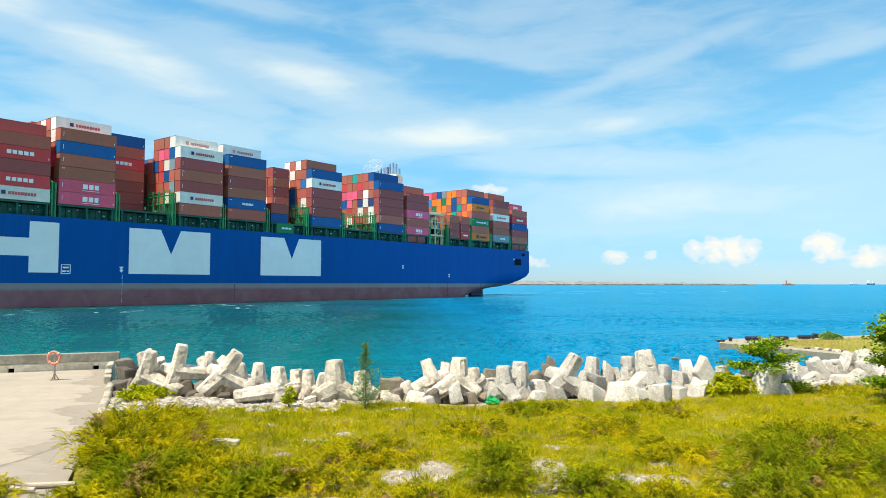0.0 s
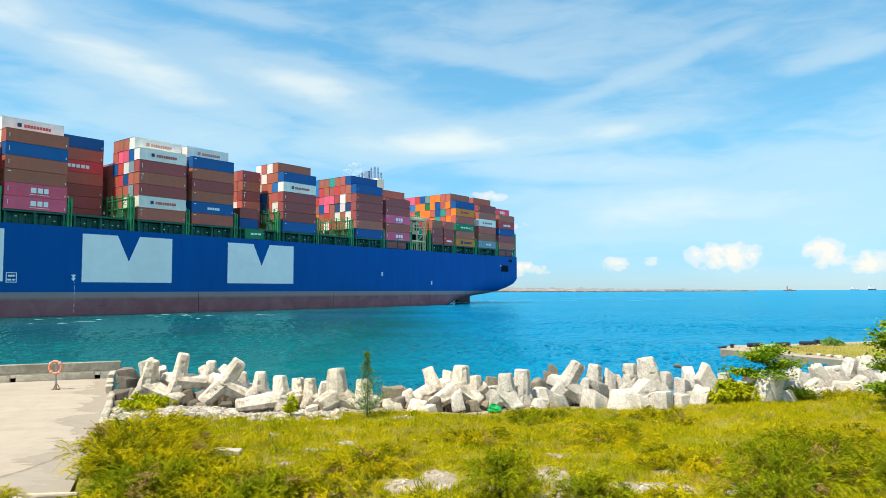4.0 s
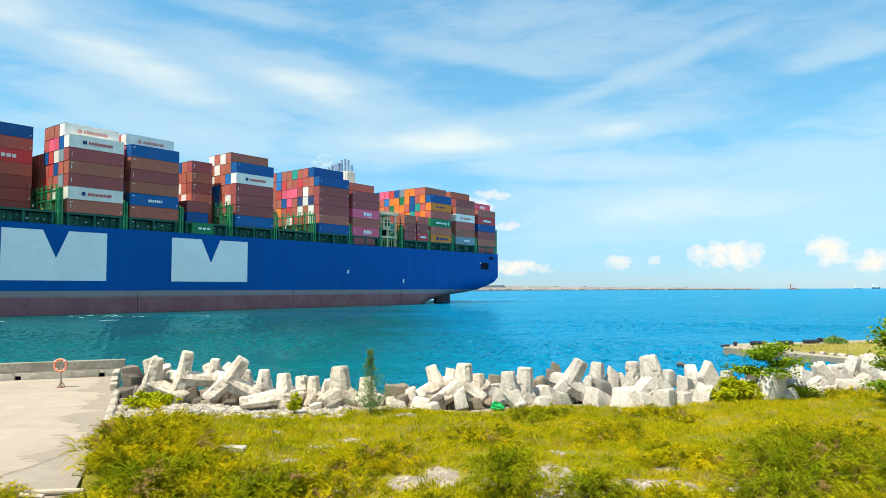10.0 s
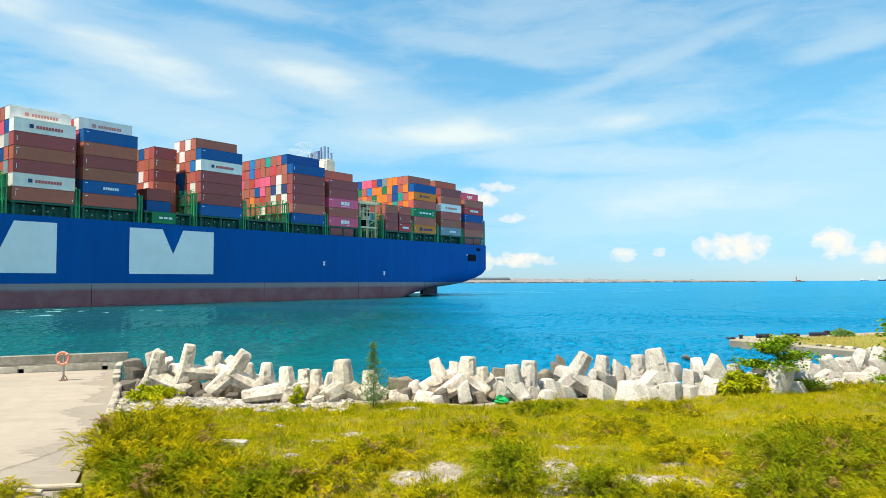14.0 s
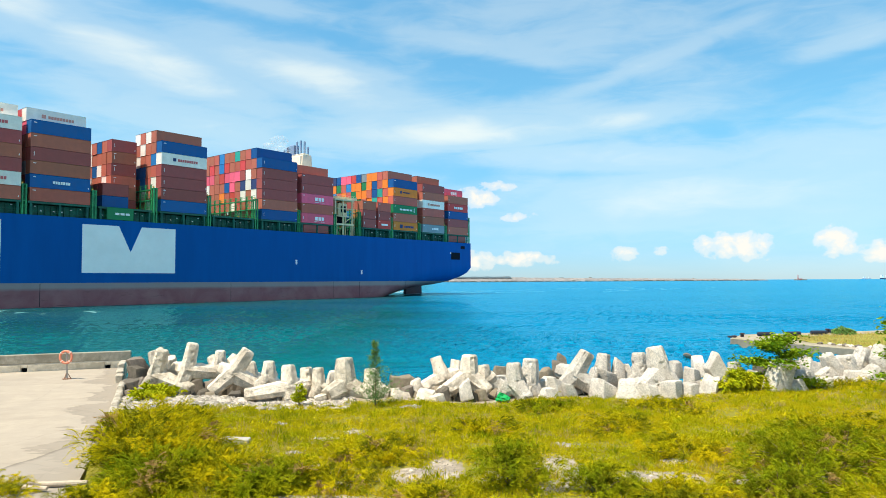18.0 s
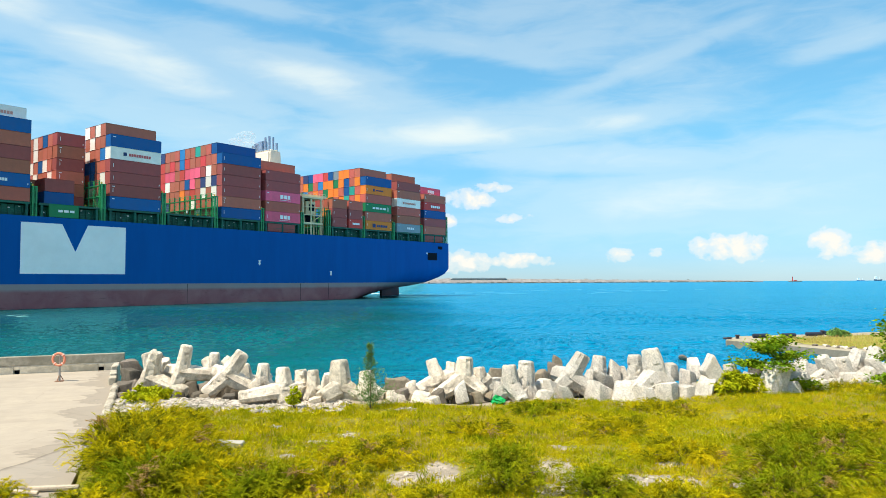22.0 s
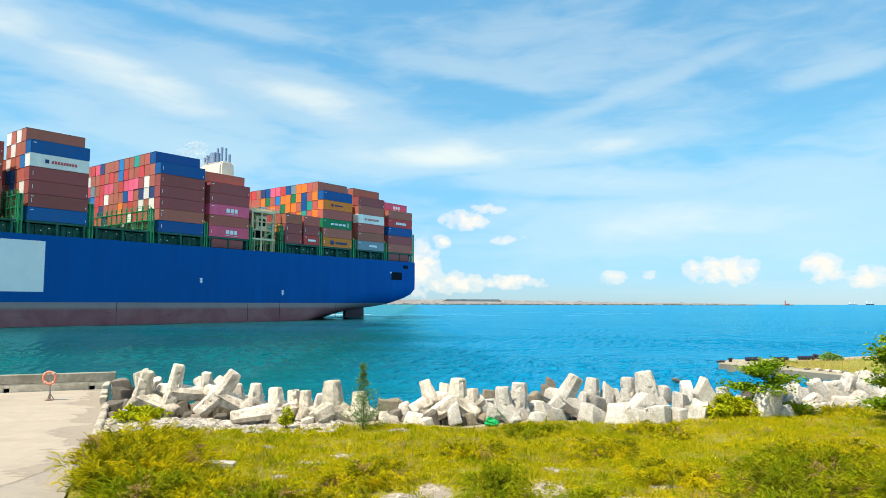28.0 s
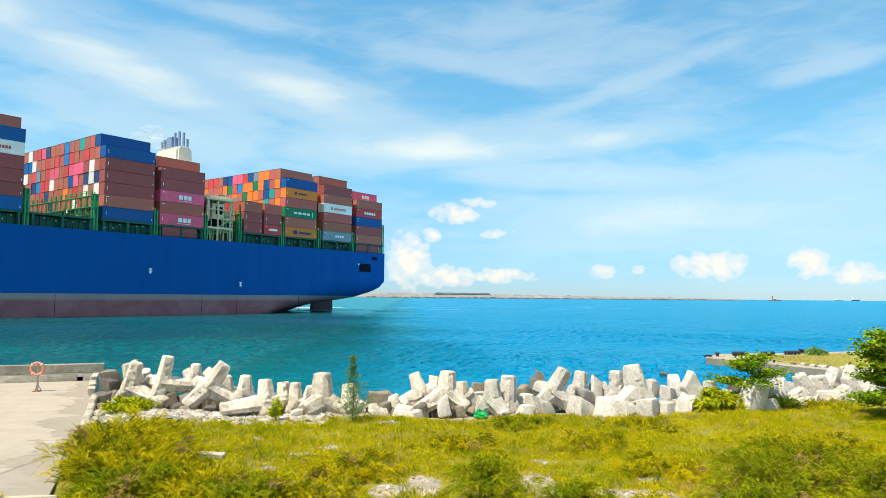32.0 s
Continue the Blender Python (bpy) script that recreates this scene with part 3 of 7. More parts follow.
def hull_marks():
    """Large pale shapes for hull letters, small white marks, ports and the mooring opening."""
    # plain notched shapes in place of the letters on the side
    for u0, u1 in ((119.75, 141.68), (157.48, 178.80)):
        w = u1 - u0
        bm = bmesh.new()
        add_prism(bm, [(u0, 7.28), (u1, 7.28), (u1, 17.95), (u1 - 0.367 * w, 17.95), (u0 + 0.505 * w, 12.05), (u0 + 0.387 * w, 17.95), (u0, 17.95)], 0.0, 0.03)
        part("hull_letter_shape", bm, WHITE_PAINT, ship, "large plain notched white shape standing for a hull letter")
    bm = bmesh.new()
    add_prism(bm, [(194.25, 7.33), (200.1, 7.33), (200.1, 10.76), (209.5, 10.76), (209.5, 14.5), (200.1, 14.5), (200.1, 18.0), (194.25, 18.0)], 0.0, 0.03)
    part("hull_letter_shape", bm, WHITE_PAINT, ship, "plain white upright and bar standing for a hull letter")
    for u, z in ((180.5, 8.3), (82.5, 10.7), (56.5, 8.0)):
        bm = bmesh.new()
        add_prism(bm, [(u, z - 0.8), (u + 0.5, z - 0.15), (u + 0.22, z - 0.15), (u + 0.22, z + 0.3), (u + 0.42, z + 0.3), (u + 0.42, z + 0.6), (u - 0.42, z + 0.6), (u - 0.42, z + 0.3), (u - 0.22, z + 0.3), (u - 0.22, z - 0.15), (u - 0.5, z - 0.15)], 0.0, 0.03)
        part("tug_mark", bm, WHITE_PAINT, ship)
    bm = bmesh.new()
    for x0, x1, z0, z1 in ((191.7, 193.7, 9.0, 9.15), (191.7, 193.7, 7.1, 7.25), (191.7, 191.85, 7.25, 9.0), (193.55, 193.7, 7.25, 9.0),
                           (192.1, 193.3, 8.3, 8.65), (192.0, 192.5, 7.5, 7.85), (192.7, 193.4, 7.5, 7.85)):
        add_box(bm, x0, x1, 0.0, 0.03, z0, z1)
    part("boarding_mark", bm, WHITE_PAINT, ship, "small white framed mark with bars")
    bm = bmesh.new()
    for k in range(26):
        add_box(bm, 180.2, 180.3, 0.0, 0.03, 0.6 + k * 0.26, 0.7 + k * 0.26)
    part("draught_marks", bm, WHITE_PAINT, ship, "column of small white draught marks")
    # flat dark panels stand for the shade inside the mooring openings
    for u, z0, z1, w in ((8.0, 12.9, 15.5, 5.4), (3.6, 16.9, 18.0, 2.6)):
        bm = bmesh.new()
        add_box(bm, u - w / 2, u + w / 2, -0.02, 0.012, z0, z1)
        part("mooring_port", bm, FLAT_DARK, ship, "flat dark panel for the shade in a mooring opening")
    bm = bmesh.new()
    for u, z in ((11.0, 15.3),):
        add_rod(bm, (u, 0, z), (u, 0.04, z), 0.35)
    part("port_lid", bm, WHITE_PAINT, ship)
    # weld seams of the bottom band
    for u in (36, 57.5, 68.2, 104, 150):
        bm = bmesh.new()
        add_box(bm, u - 0.05, u + 0.05, 0.0, 0.012, 0.2, 5.0)
        part("plate_seam", bm, FLAT_DARK, ship)


def container_mesh(length, height, name):
    """A box with corner posts and rails standing proud of recessed panels."""
    w, r, d = 2.44, 0.16, 0.06
    bm = bmesh.new()
    add_box(bm, 0, length, -w, 0, 0, height)
    faces = [f for f in bm.faces if abs(f.normal.z) < 0.5]
    bmesh.ops.recalc_face_normals(bm, faces=bm.faces)
    made = bmesh.ops.inset_individual(bm, faces=faces, thickness=r, depth=-d)
    bmesh.ops.recalc_face_normals(bm, faces=bm.faces)
    return bm


BOX_MESH = {}
LOW_TIERS = {182.3: 2.765, 196.3: 2.80}


def tier_z(u0, tier):
    return BASE_Z + tier * LOW_TIERS.get(u0, TIER)


def container(u0, row, tier, colour, feet=40, height=None):
    length = 12.19 if feet == 40 else 6.06
    key = (feet, colour)
    if key not in BOX_MESH:
        BOX_MESH[key] = mesh_of("shipping_container", container_mesh(length, TIER - 0.05, ""), BOX_COLOURS[colour])
    ob = new("shipping_container", BOX_MESH[key])
    ob.parent = ship
    ob.location = (u0 + random.uniform(-0.06, 0.06), -0.12 - row * ROW + random.uniform(-0.03, 0.03), tier_z(u0, tier))
    ob.scale.z = LOW_TIERS.get(u0, TIER) / TIER
    return ob


PALETTE = ["brown"] * 9 + ["maroon"] * 8 + ["brick"] * 6 + ["red"] * 3 + ["orange"] * 4 + ["blue"] * 3 + ["navy"] * 2 + ["white"] * 3 + ["pink"] * 3 + ["green", "grey", "teal", "azure"]
WARM = ["brown"] * 10 + ["brick"] * 8 + ["maroon"] * 4 + ["red"] * 5 + ["pink"] * 5 + ["white"] * 4 + ["blue"] * 3 + ["navy"] * 2 + ["orange", "teal", "azure"]
BRIGHT = ["orange"] * 9 + ["brick"] * 5 + ["brown"] * 4 + ["red"] * 3 + ["pink"] * 2 + ["blue"] * 3 + ["green"] * 2 + ["teal", "grey", "white"]
ROWS = 20
LOOSE = []


CODES = {"b": "brown", "m": "maroon", "k": "brick", "r": "red", "o": "orange", "B": "blue", "n": "navy", "w": "white", "p": "pink", "g": "green", "y": "grey", "t": "teal", "a": "azure"}
# colours of the end faces, tier by tier from the hatch up, each from the near row inwards
ENDS = {82.2: ["brbwbkbwbrbkbbw", "wbbrwbkbbnbrbk", "wbwkrkobbbnrb", "nwnbpBbbbwrra", "bwmppprbpprbyr", "bkrkbrakrbrbbw", "Bkbtbbakbbnprk"],
        111.3: ["bwbkbwbk", "kbwbbkbr", "wkBkwbkb", "kbBBbkbw", "abbwkbbr", "bbwbrbkb", "bwbwbkbb"],
        154.0: ["bbwbkbr", "bwbbrbk", "ykbrbkb", "bBrkbbr", "ywrBkbb", "BppkbBr", "wbbbkbr"],
        125.8: ["bbbbkbwbk", "bbbkbbrbw", "bbbwbbwbk", "bbbbwBbwb", "bbbbbbwkB", "bbbbBbwbw"],
        182.3: ["pbkbbr", "bmbrbk", "mbkbrb", "pbrbkb", "bpbkbr", "wbbkrb", "wbwbkb"],
        29.45: ["okbokbgkobokbog", "kogbokBkobkgook", "bookgobkoobkrob", "oktobgokobBokkb", "ktBboogkobagkob", "okBogooakgobkko", "bkooyBrppBnbrrk"]}


def bay(u0, near, top="", palette=PALETTE, feet=40, shown=2, first=0):
    """One bay: the near stack named colour by colour from the hatch up, a tier more one row in, and the rest of the breadth."""
    for k, c in enumerate(near):
        box = container(u0, first, k, c, feet)
        BAY_BOXES.setdefault(u0, []).append(box)
    n = len(near) + (1 if top else 0)
    for row in range(first + 1, ROWS):
        lower = 2 if (u0 in (154.0, 111.3) and row > 4) else 0
        for k in range(n - lower):
            tiers_in = ENDS.get(u0, [])
            c = top if (row == first + 1 and k == n - 1 and top) else random.choice(palette)
            if k < len(tiers_in) and row - 1 < len(tiers_in[k]):
                c = CODES[tiers_in[k][row - 1]]
            if row < first + 1 + shown:
                container(u0, row, k, c, feet)
            else:
                LOOSE.append((u0, row, k, 12.19 if feet == 40 else 6.06))


BAY_BOXES = {}


def build_cargo():
    bay(0.1, ["brown", "maroon", "blue", "red", "brown"], "pink", shown=1)
    bay(14.45, ["grey", "brown", "brick", "white", "brown", "maroon"], "brown", shown=1)
    bay(29.45, ["orange", "brown", "green", "brick", "orange", "blue"], "brown", BRIGHT, shown=15)
    bay(43.0, ["red", "maroon", "brick"], "", feet=20, shown=1)
    bay(49.8, ["maroon", "maroon", "brown"], "", feet=20, shown=2)
    bay(68.35, ["pink", "brick", "pink", "maroon", "maroon"], "brown", shown=1)
    bay(82.2, ["blue", "brown", "maroon", "maroon", "maroon", "blue"], "blue", WARM, shown=16)
    bay(111.3, ["blue", "maroon", "maroon", "maroon", "white", "blue"], "brown", WARM, shown=7)
    bay(125.8, ["maroon", "brown", "brown", "maroon", "brown", "maroon"], "", WARM, feet=20, shown=6, first=3)
    bay(131.9, ["blue", "brown"], "", WARM, feet=20, shown=2, first=3)
    for row in (1, 2):
        container(130.2, row, 0, "blue", 20)
        container(130.2, row, 1, "maroon", 20)
    container(130.2, 0, -1, "green", 20)
    bay(140.1, ["brick", "blue", "brown", "maroon", "brown", "blue"], "white", shown=1)
    bay(154.0, ["brown", "white", "maroon", "brown", "maroon", "white"], "white", WARM, shown=6)
    bay(168.6, ["maroon", "maroon", "maroon", "brick", "red", "brick", "blue"], "", shown=1, first=5)
    bay(182.3, ["pink", "pink", "brown", "brown", "blue", "brown"], "white", shown=5)
    bay(196.3, ["white", "red", "maroon", "red", "brick"], "maroon", shown=1)
    # the boxes of the breadth that stand behind others, in one mesh
    bm_v, bm_f = [], []
    for u0, row, k, length in LOOSE:
        b = len(bm_v)
        y1, z0 = -0.12 - row * ROW, BASE_Z + k * TIER
        for x in (u0, u0 + length):
            for y in (y1 - 2.44, y1):
                for z in (z0, z0 + TIER - 0.05):
                    bm_v.append((x, y, z))
        for f in ((0, 1, 3, 2), (4, 6, 7, 5), (0, 4, 5, 1), (2, 3, 7, 6), (0, 2, 6, 4), (1, 5, 7, 3)):
            bm_f.append([b + i for i in f])
    me = bpy.data.meshes.new("container_block")
    me.from_pydata(bm_v, [], bm_f)
    me.materials.append(mixed_material())
    ob = new("container_block", me)
    ob.parent = ship
    tagged(ob, "many mixed coloured containers across the ship", kind="stuff")


def mixed_material():
    m = bpy.data.materials.new("mixed_container_steel")
    m.use_nodes = True
    t = m.node_tree
    b = t.nodes["Principled BSDF"]
    rnd = t.nodes.new("ShaderNodeNewGeometry").outputs["Random Per Island"]
    n = t.nodes.new("ShaderNodeValToRGB")
    n.color_ramp.interpolation = "CONSTANT"
    stops = ((0.0, "brown"), (0.25, "maroon"), (0.45, "brick"), (0.6, "red"), (0.67, "orange"), (0.76, "blue"), (0.84, "white"), (0.9, "pink"), (0.95, "green"), (0.97, "grey"))
    els = n.color_ramp.elements
    while len(els) < len(stops):
        els.new(0.5)
    tones = {"brown": (0.37, 0.135, 0.085), "maroon": (0.28, 0.09, 0.082), "brick": (0.47, 0.12, 0.09), "red": (0.58, 0.065, 0.07), "orange": (0.75, 0.22, 0.03),
             "blue": (0.01, 0.085, 0.25), "white": (0.7, 0.7, 0.66), "pink": (0.72, 0.085, 0.27), "green": (0.01, 0.22, 0.085), "grey": (0.22, 0.3, 0.34)}
    for e, (p, c) in zip(els, stops):
        e.position, e.color = p, (*tones[c], 1)
    link(t, rnd, n.inputs[0])
    at = t.nodes.new("ShaderNodeTexCoord").outputs["Object"]
    link(t, mix_node(t, math_node(t, "MULTIPLY", noise_node(t, at, 0.5, 5), 0.35), n.outputs[0], (0.12, 0.08, 0.07)), b.inputs["Base Color"])
    b.inputs["Roughness"].default_value = 0.6
    return m


build_hull()
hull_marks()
build_cargo()


# ---------------------------------------------------------------- fittings on the ship's deck
BAYS = [(0.1, 12.3), (14.45, 26.65), (29.45, 41.65), (43.0, 55.9), (68.35, 80.55), (82.2, 94.4), (96.6, 109.4), (111.3, 123.5), (125.8, 138.0),
        (140.1, 152.3), (154.0, 166.2), (168.6, 180.8), (182.3, 194.5), (196.3, 208.5)]


COAMING = material("dark_teal_coaming_steel", (0.010, 0.135, 0.10), 0.6, 0, 0.4, 1.2, 0.4, 0.1, 6.0, 0.3, (0.003, 0.03, 0.03), 0.6)


def hatch_side(u0, u1):
    """The coaming side of one bay: a dark recessed wall, a rail plate on top and stout brackets."""
    bm = bmesh.new()
    add_box(bm, u0 - 0.3, u1 + 0.3, -BEAM + 1.6, -1.7, DECK_Z - 0.05, 21.55)
    part("hatch_coaming", bm, COAMING, ship)
    bm = bmesh.new()
    add_box(bm, u0 - 0.2, u1 + 0.2, -BEAM + 0.3, -0.25, 21.72, 22.16)
    part("hatch_cover", bm, GREEN_STEEL, ship)
    for u in (u0 + 0.4, (u0 + u1) / 2, u1 - 0.4):
        bm = bmesh.new()
        add_box(bm, u - 0.24, u + 0.24, -1.3, -0.3, DECK_Z - 0.05, 21.72)
        bmesh.ops.bevel(bm, geom=bm.edges[:], offset=0.06, segments=1, affect="EDGES")
        part("pedestal", bm, COAMING, ship)
    bm = bmesh.new()
    for k in range(9):
        u = u0 + 0.9 + k * (u1 - u0 - 1.8) / 8
        add_box(bm, u - 0.06, u + 0.06, -1.72, -1.4, DECK_Z - 0.05, 21.5)
        add_box(bm, u + 0.25, u + 0.65, -1.75, -1.62, 20.3 + 0.25 * (k % 3), 20.5 + 0.25 * (k % 3))
    add_box(bm, u0, u1, -0.42, -0.34, 20.32, 20.4)
    add_box(bm, u0, u1, -0.42, -0.34, 19.85, 19.9)
    part("side_rail", bm, GREEN_STEEL, ship)
    for k in range(6):
        u = u0 + 1.2 + k * (u1 - u0 - 2.4) / 5 + random.uniform(-0.5, 0.5)
        z = random.choice((20.2, 20.75, 21.1))
        bm = bmesh.new()
        add_box(bm, u, u + random.uniform(0.2, 0.45), -1.5, -1.38, z, z + 0.2)
        part("deck_lamp", bm, WHITE_PAINT, ship, "small white deck fitting")


BRIDGE_GREEN = material("green_bridge_steel", (0.03, 0.32, 0.12), 0.55, 0, 0.3, 1.5, 0.3, 0.1, 6.0, 0.4, (0.01, 0.12, 0.07), 0.5)


def lashing_bridge(u, top, span):
    """A green steel frame across the ship: posts, walkway decks and rails."""
    bm = bmesh.new()
    for y in (-0.45, -1.35):
        add_box(bm, u - 0.5, u - 0.2, y - 0.14, y + 0.14, DECK_Z - 0.05, top)
        add_box(bm, u + 0.2, u + 0.5, y - 0.14, y + 0.14, DECK_Z - 0.05, top)
    for z in (22.0, 24.6, top - 0.15):
        if z < top:
            add_box(bm, u - 0.5, u + 0.5, -1.5, -0.3, z, z + 0.14)
    add_rod(bm, (u, -0.4, 22.1), (u, -1.4, 24.6), 0.07, sides=6)
    part("lashing_tower", bm, BRIDGE_GREEN, ship)
    bm = bmesh.new()
    n = int(span / (ROW / 2))
    for k in range(2, n):
        y = -k * ROW / 2
        if k % 2 == 0:
            add_box(bm, u - 0.14, u + 0.14, y - 0.09, y + 0.09, DECK_Z - 0.05, top + 0.9)
        else:
            add_box(bm, u - 0.05 + 0.5, u + 0.05 + 0.5, y - 0.05, y + 0.05, DECK_Z + 2.8, top + 0.9)
    for z in (22.1, 24.7, top - 0.4):
        add_box(bm, u - 0.55, u + 0.55, -span, -1.3, z, z + 0.16)
    for z in (23.0, 23.5, 25.6, 26.1, top + 0.35, top + 0.8):
        add_box(bm, u - 0.04 + 0.5, u + 0.04 + 0.5, -span, -0.4, z, z + 0.07)
    for k in range(1, int(span / ROW)):
        y = -k * ROW
        for z0, z1 in ((22.2, 24.6), (24.8, top - 0.4)):
            if z1 - z0 > 0.8:
                add_rod(bm, (u + 0.35, y, z0), (u + 0.35, y - ROW * (1 if k % 2 else -1) * 0.9, z1), 0.055, sides=4)
    part("lashing_bridge", bm, BRIDGE_GREEN, ship, "green lashing bridge of posts and walkways")
    bm = bmesh.new()
    add_box(bm, u + 0.3, u + 0.6, -0.6, -0.35, top, top + 0.35)
    part("amber_lamp", bm, AMBER, ship, "small amber lamp box")
    if span > 25:
        for k in range(3, int(span / ROW), 2):
            bm = bmesh.new()
            y = -k * ROW
            add_box(bm, u + 0.5, u + 0.75, y - 0.35, y + 0.05, 22.6 + 1.3 * (k % 4 == 1), 23.3 + 1.3 * (k % 4 == 1))
            part("lashing_gear", bm, AMBER if k % 4 == 3 else WHITE_PAINT, ship, "small lashing gear box")


AMBER = material("amber_lamp_box", (0.75, 0.50, 0.05), 0.5, 0, 0.1, 2, 0.5, 0.0)


def build_deck_fittings():
    for u0, u1 in BAYS:
        hatch_side(u0, u1)
    for u, top, span in ((-0.75, 29.0, 49), (13.4, 25.2, 20), (28.05, 25.2, 20), (42.3, 26.2, 45), (56.9, 27.0, 45), (68.0 - 0.6, 25.6, 6), (81.35, 25.6, 6), (95.9, 27.6, 46),
                         (110.3, 27.0, 20), (124.8, 27.6, 30), (139.05, 25.6, 20), (153.2, 25.6, 6), (167.5, 27.2, 30), (181.5, 25.6, 8), (195.4, 26.6, 10)):
        lashing_bridge(u, top, span)
    # stern rail and roof of the mooring deck
    bm = bmesh.new()
    for k in range(24):
        y = -0.4 - k * 2.1
        add_box(bm, -1.25, -1.15, y - 0.05, y + 0.05, DECK_Z - 0.05, 20.4)
    for z in (19.8, 20.3):
        add_box(bm, -1.24, -1.16, -BEAM + 0.4, -0.3, z, z + 0.06)
    part("stern_rail", bm, WHITE_PAINT, ship)
    bm = bmesh.new()
    for k in range(6):
        add_box(bm, -0.9 + k * 0.42, -0.82 + k * 0.42, -0.5, -0.42, DECK_Z - 0.05, 21.6)
    part("white_post", bm, WHITE_PAINT, ship)
    # dark boxes stowed under the after bays
    for u0, u1 in ((1.5, 11.5), (70, 79.5)):
        bm = bmesh.new()
        add_box(bm, u0, u1, -1.65, -0.5, DECK_Z + 0.2, 21.65)
        part("stowed_box", bm, BOX_COLOURS["maroon"], ship)
    # near-side stores gantry
    bm = bmesh.new()
    for u in (59.6, 63.4, 66.6):
        for y in (-1.2, -4.2):
            add_box(bm, u - 0.17, u + 0.17, y - 0.17, y + 0.17, DECK_Z - 0.05, 30.0)
    for z in (22.4, 30.0):
        add_box(bm, 59.0, 67.2, -4.7, -0.8, z, z + 0.5)
    part("gantry_frame", bm, CREAM_STEEL, ship, "cream painted stores gantry")
    bm = bmesh.new()
    add_box(bm, 61.0, 64.6, -4.0, -1.9, 25.4, 29.3)
    bmesh.ops.bevel(bm, geom=bm.edges[:], offset=0.12, segments=1, affect="EDGES")
    part("gantry_house", bm, CREAM_STEEL, ship)
    # dark sheet behind the frame, standing for the shade in its gaps
    bm = bmesh.new()
    add_box(bm, 60.2, 66.2, -4.6, -4.3, 22.9, 29.9)
    part("gantry_gap_shade", bm, FLAT_DARK, ship, "flat dark sheet for the shaded gaps of the gantry")
    bm = bmesh.new()
    for u, z0, z1 in ((62.0, 26.4, 28.4), (63.2, 26.4, 28.4)):
        add_box(bm, u - 0.45, u + 0.45, -1.9, -1.86, z0, z1)
    part("gantry_window", bm, FLAT_DARK, ship)
    bm = bmesh.new()
    for z in (25.0, 27.4):
        add_box(bm, 59.6, 66.6, -1.5, -0.9, z, z + 0.22)
    add_rod(bm, (59.8, -1.1, 25.1), (63.4, -1.1, 22.8), 0.10, sides=6)
    part("gantry_brace", bm, CREAM_STEEL, ship)
    bm = bmesh.new()
    add_box(bm, 56.5, 67.6, -2.6, -2.1, 30.5, 31.3)
    add_box(bm, 65.4, 66.2, -2.7, -2.0, 24.5, 30.2)
    part("gantry_boom", bm, CREAM_STEEL, ship)
    bm = bmesh.new()
    for k in range(9):
        u = 58.0 + k * 1.15
        add_box(bm, u - 0.04, u + 0.04, -0.92, -0.84, 30.5, 31.6)
    for z in (31.05, 31.55):
        add_box(bm, 58.0, 67.3, -0.92, -0.84, z, z + 0.07)
    part("gantry_rail", bm, CREAM_STEEL, ship)
    for k in range(7):
        bm = bmesh.new()
        add_box(bm, 59.4 + k * 1.1, 59.48 + k * 1.1, -0.9, -0.82, DECK_Z - 0.05, 22.4)
        part("gantry_stanchion", bm, CREAM_STEEL, ship)
    bm = bmesh.new()
    for z in [19.5 + 0.35 * k for k in range(30)]:
        add_box(bm, 59.05, 59.55, -0.82, -0.74, z, z + 0.06)
    for u in (59.03, 59.53):
        add_box(bm, u - 0.03, u + 0.03, -0.83, -0.73, 19.3, 30.0)
    part("gantry_ladder", bm, CREAM_STEEL, ship)
    # engine casing and funnel amidships
    bm = bmesh.new()
    add_box(bm, 60.0, 67.4, -BEAM / 2 - 9, -BEAM / 2 + 9, DECK_Z - 0.05, 40.5)
    part("engine_casing", bm, CREAM_STEEL, ship)
    bm = bmesh.new()
    add_prism(bm, [(58.9, 40.5), (64.2, 40.5), (63.9, 46.6), (63.2, 47.2), (59.9, 47.2), (59.2, 46.6)], -BEAM / 2 - 5.8, -BEAM / 2 + 5.2)
    bmesh.ops.bevel(bm, geom=bm.edges[:], offset=0.5, segments=2, affect="EDGES")
    part("funnel", bm, material("pale_cream_paint", (0.80, 0.74, 0.60), 0.5, 0, 0.06, 1.0, 0.2, 0.05, 4.0, 0.3, (0.70, 0.64, 0.50), 0.4), ship, "cream funnel housing with rounded shoulders")
    for u, y, r, z in ((60.2, -21.5, 0.40, 49.6), (60.6, -22.7, 0.35, 51.6), (61.4, -23.6, 0.40, 51.9), (62.0, -24.8, 0.35, 51.6), (62.8, -29.0, 0.35, 49.9), (61.6, -29.8, 0.35, 50.4), (62.6, -30.6, 0.3, 49.4)):
        bm = bmesh.new()
        add_rod(bm, (u, y, 47.0), (u, y, z), r, sides=12)
        part("exhaust_pipe", bm, PIPE_STEEL, ship, smooth=False)
    bm = bmesh.new()
    add_box(bm, 60.4, 62.8, -28.0, -25.6, 47.0, 50.6)
    bmesh.ops.bevel(bm, geom=bm.edges[:], offset=0.2, segments=1, affect="EDGES")
    part("silencer_box", bm, PIPE_STEEL, ship)


def box_mark(u0, row, tier, x0, x1, z0, z1, mat, name="lettering_bar"):
    """A flat painted bar on the near side of a container."""
    bm = bmesh.new()
    y = -0.12 - row * ROW + 0.05
    add_box(bm, u0 + x0, u0 + x1, y - 0.03, y, tier_z(u0, tier) + z0, tier_z(u0, tier) + z1)
    return part(name, bm, mat, ship)


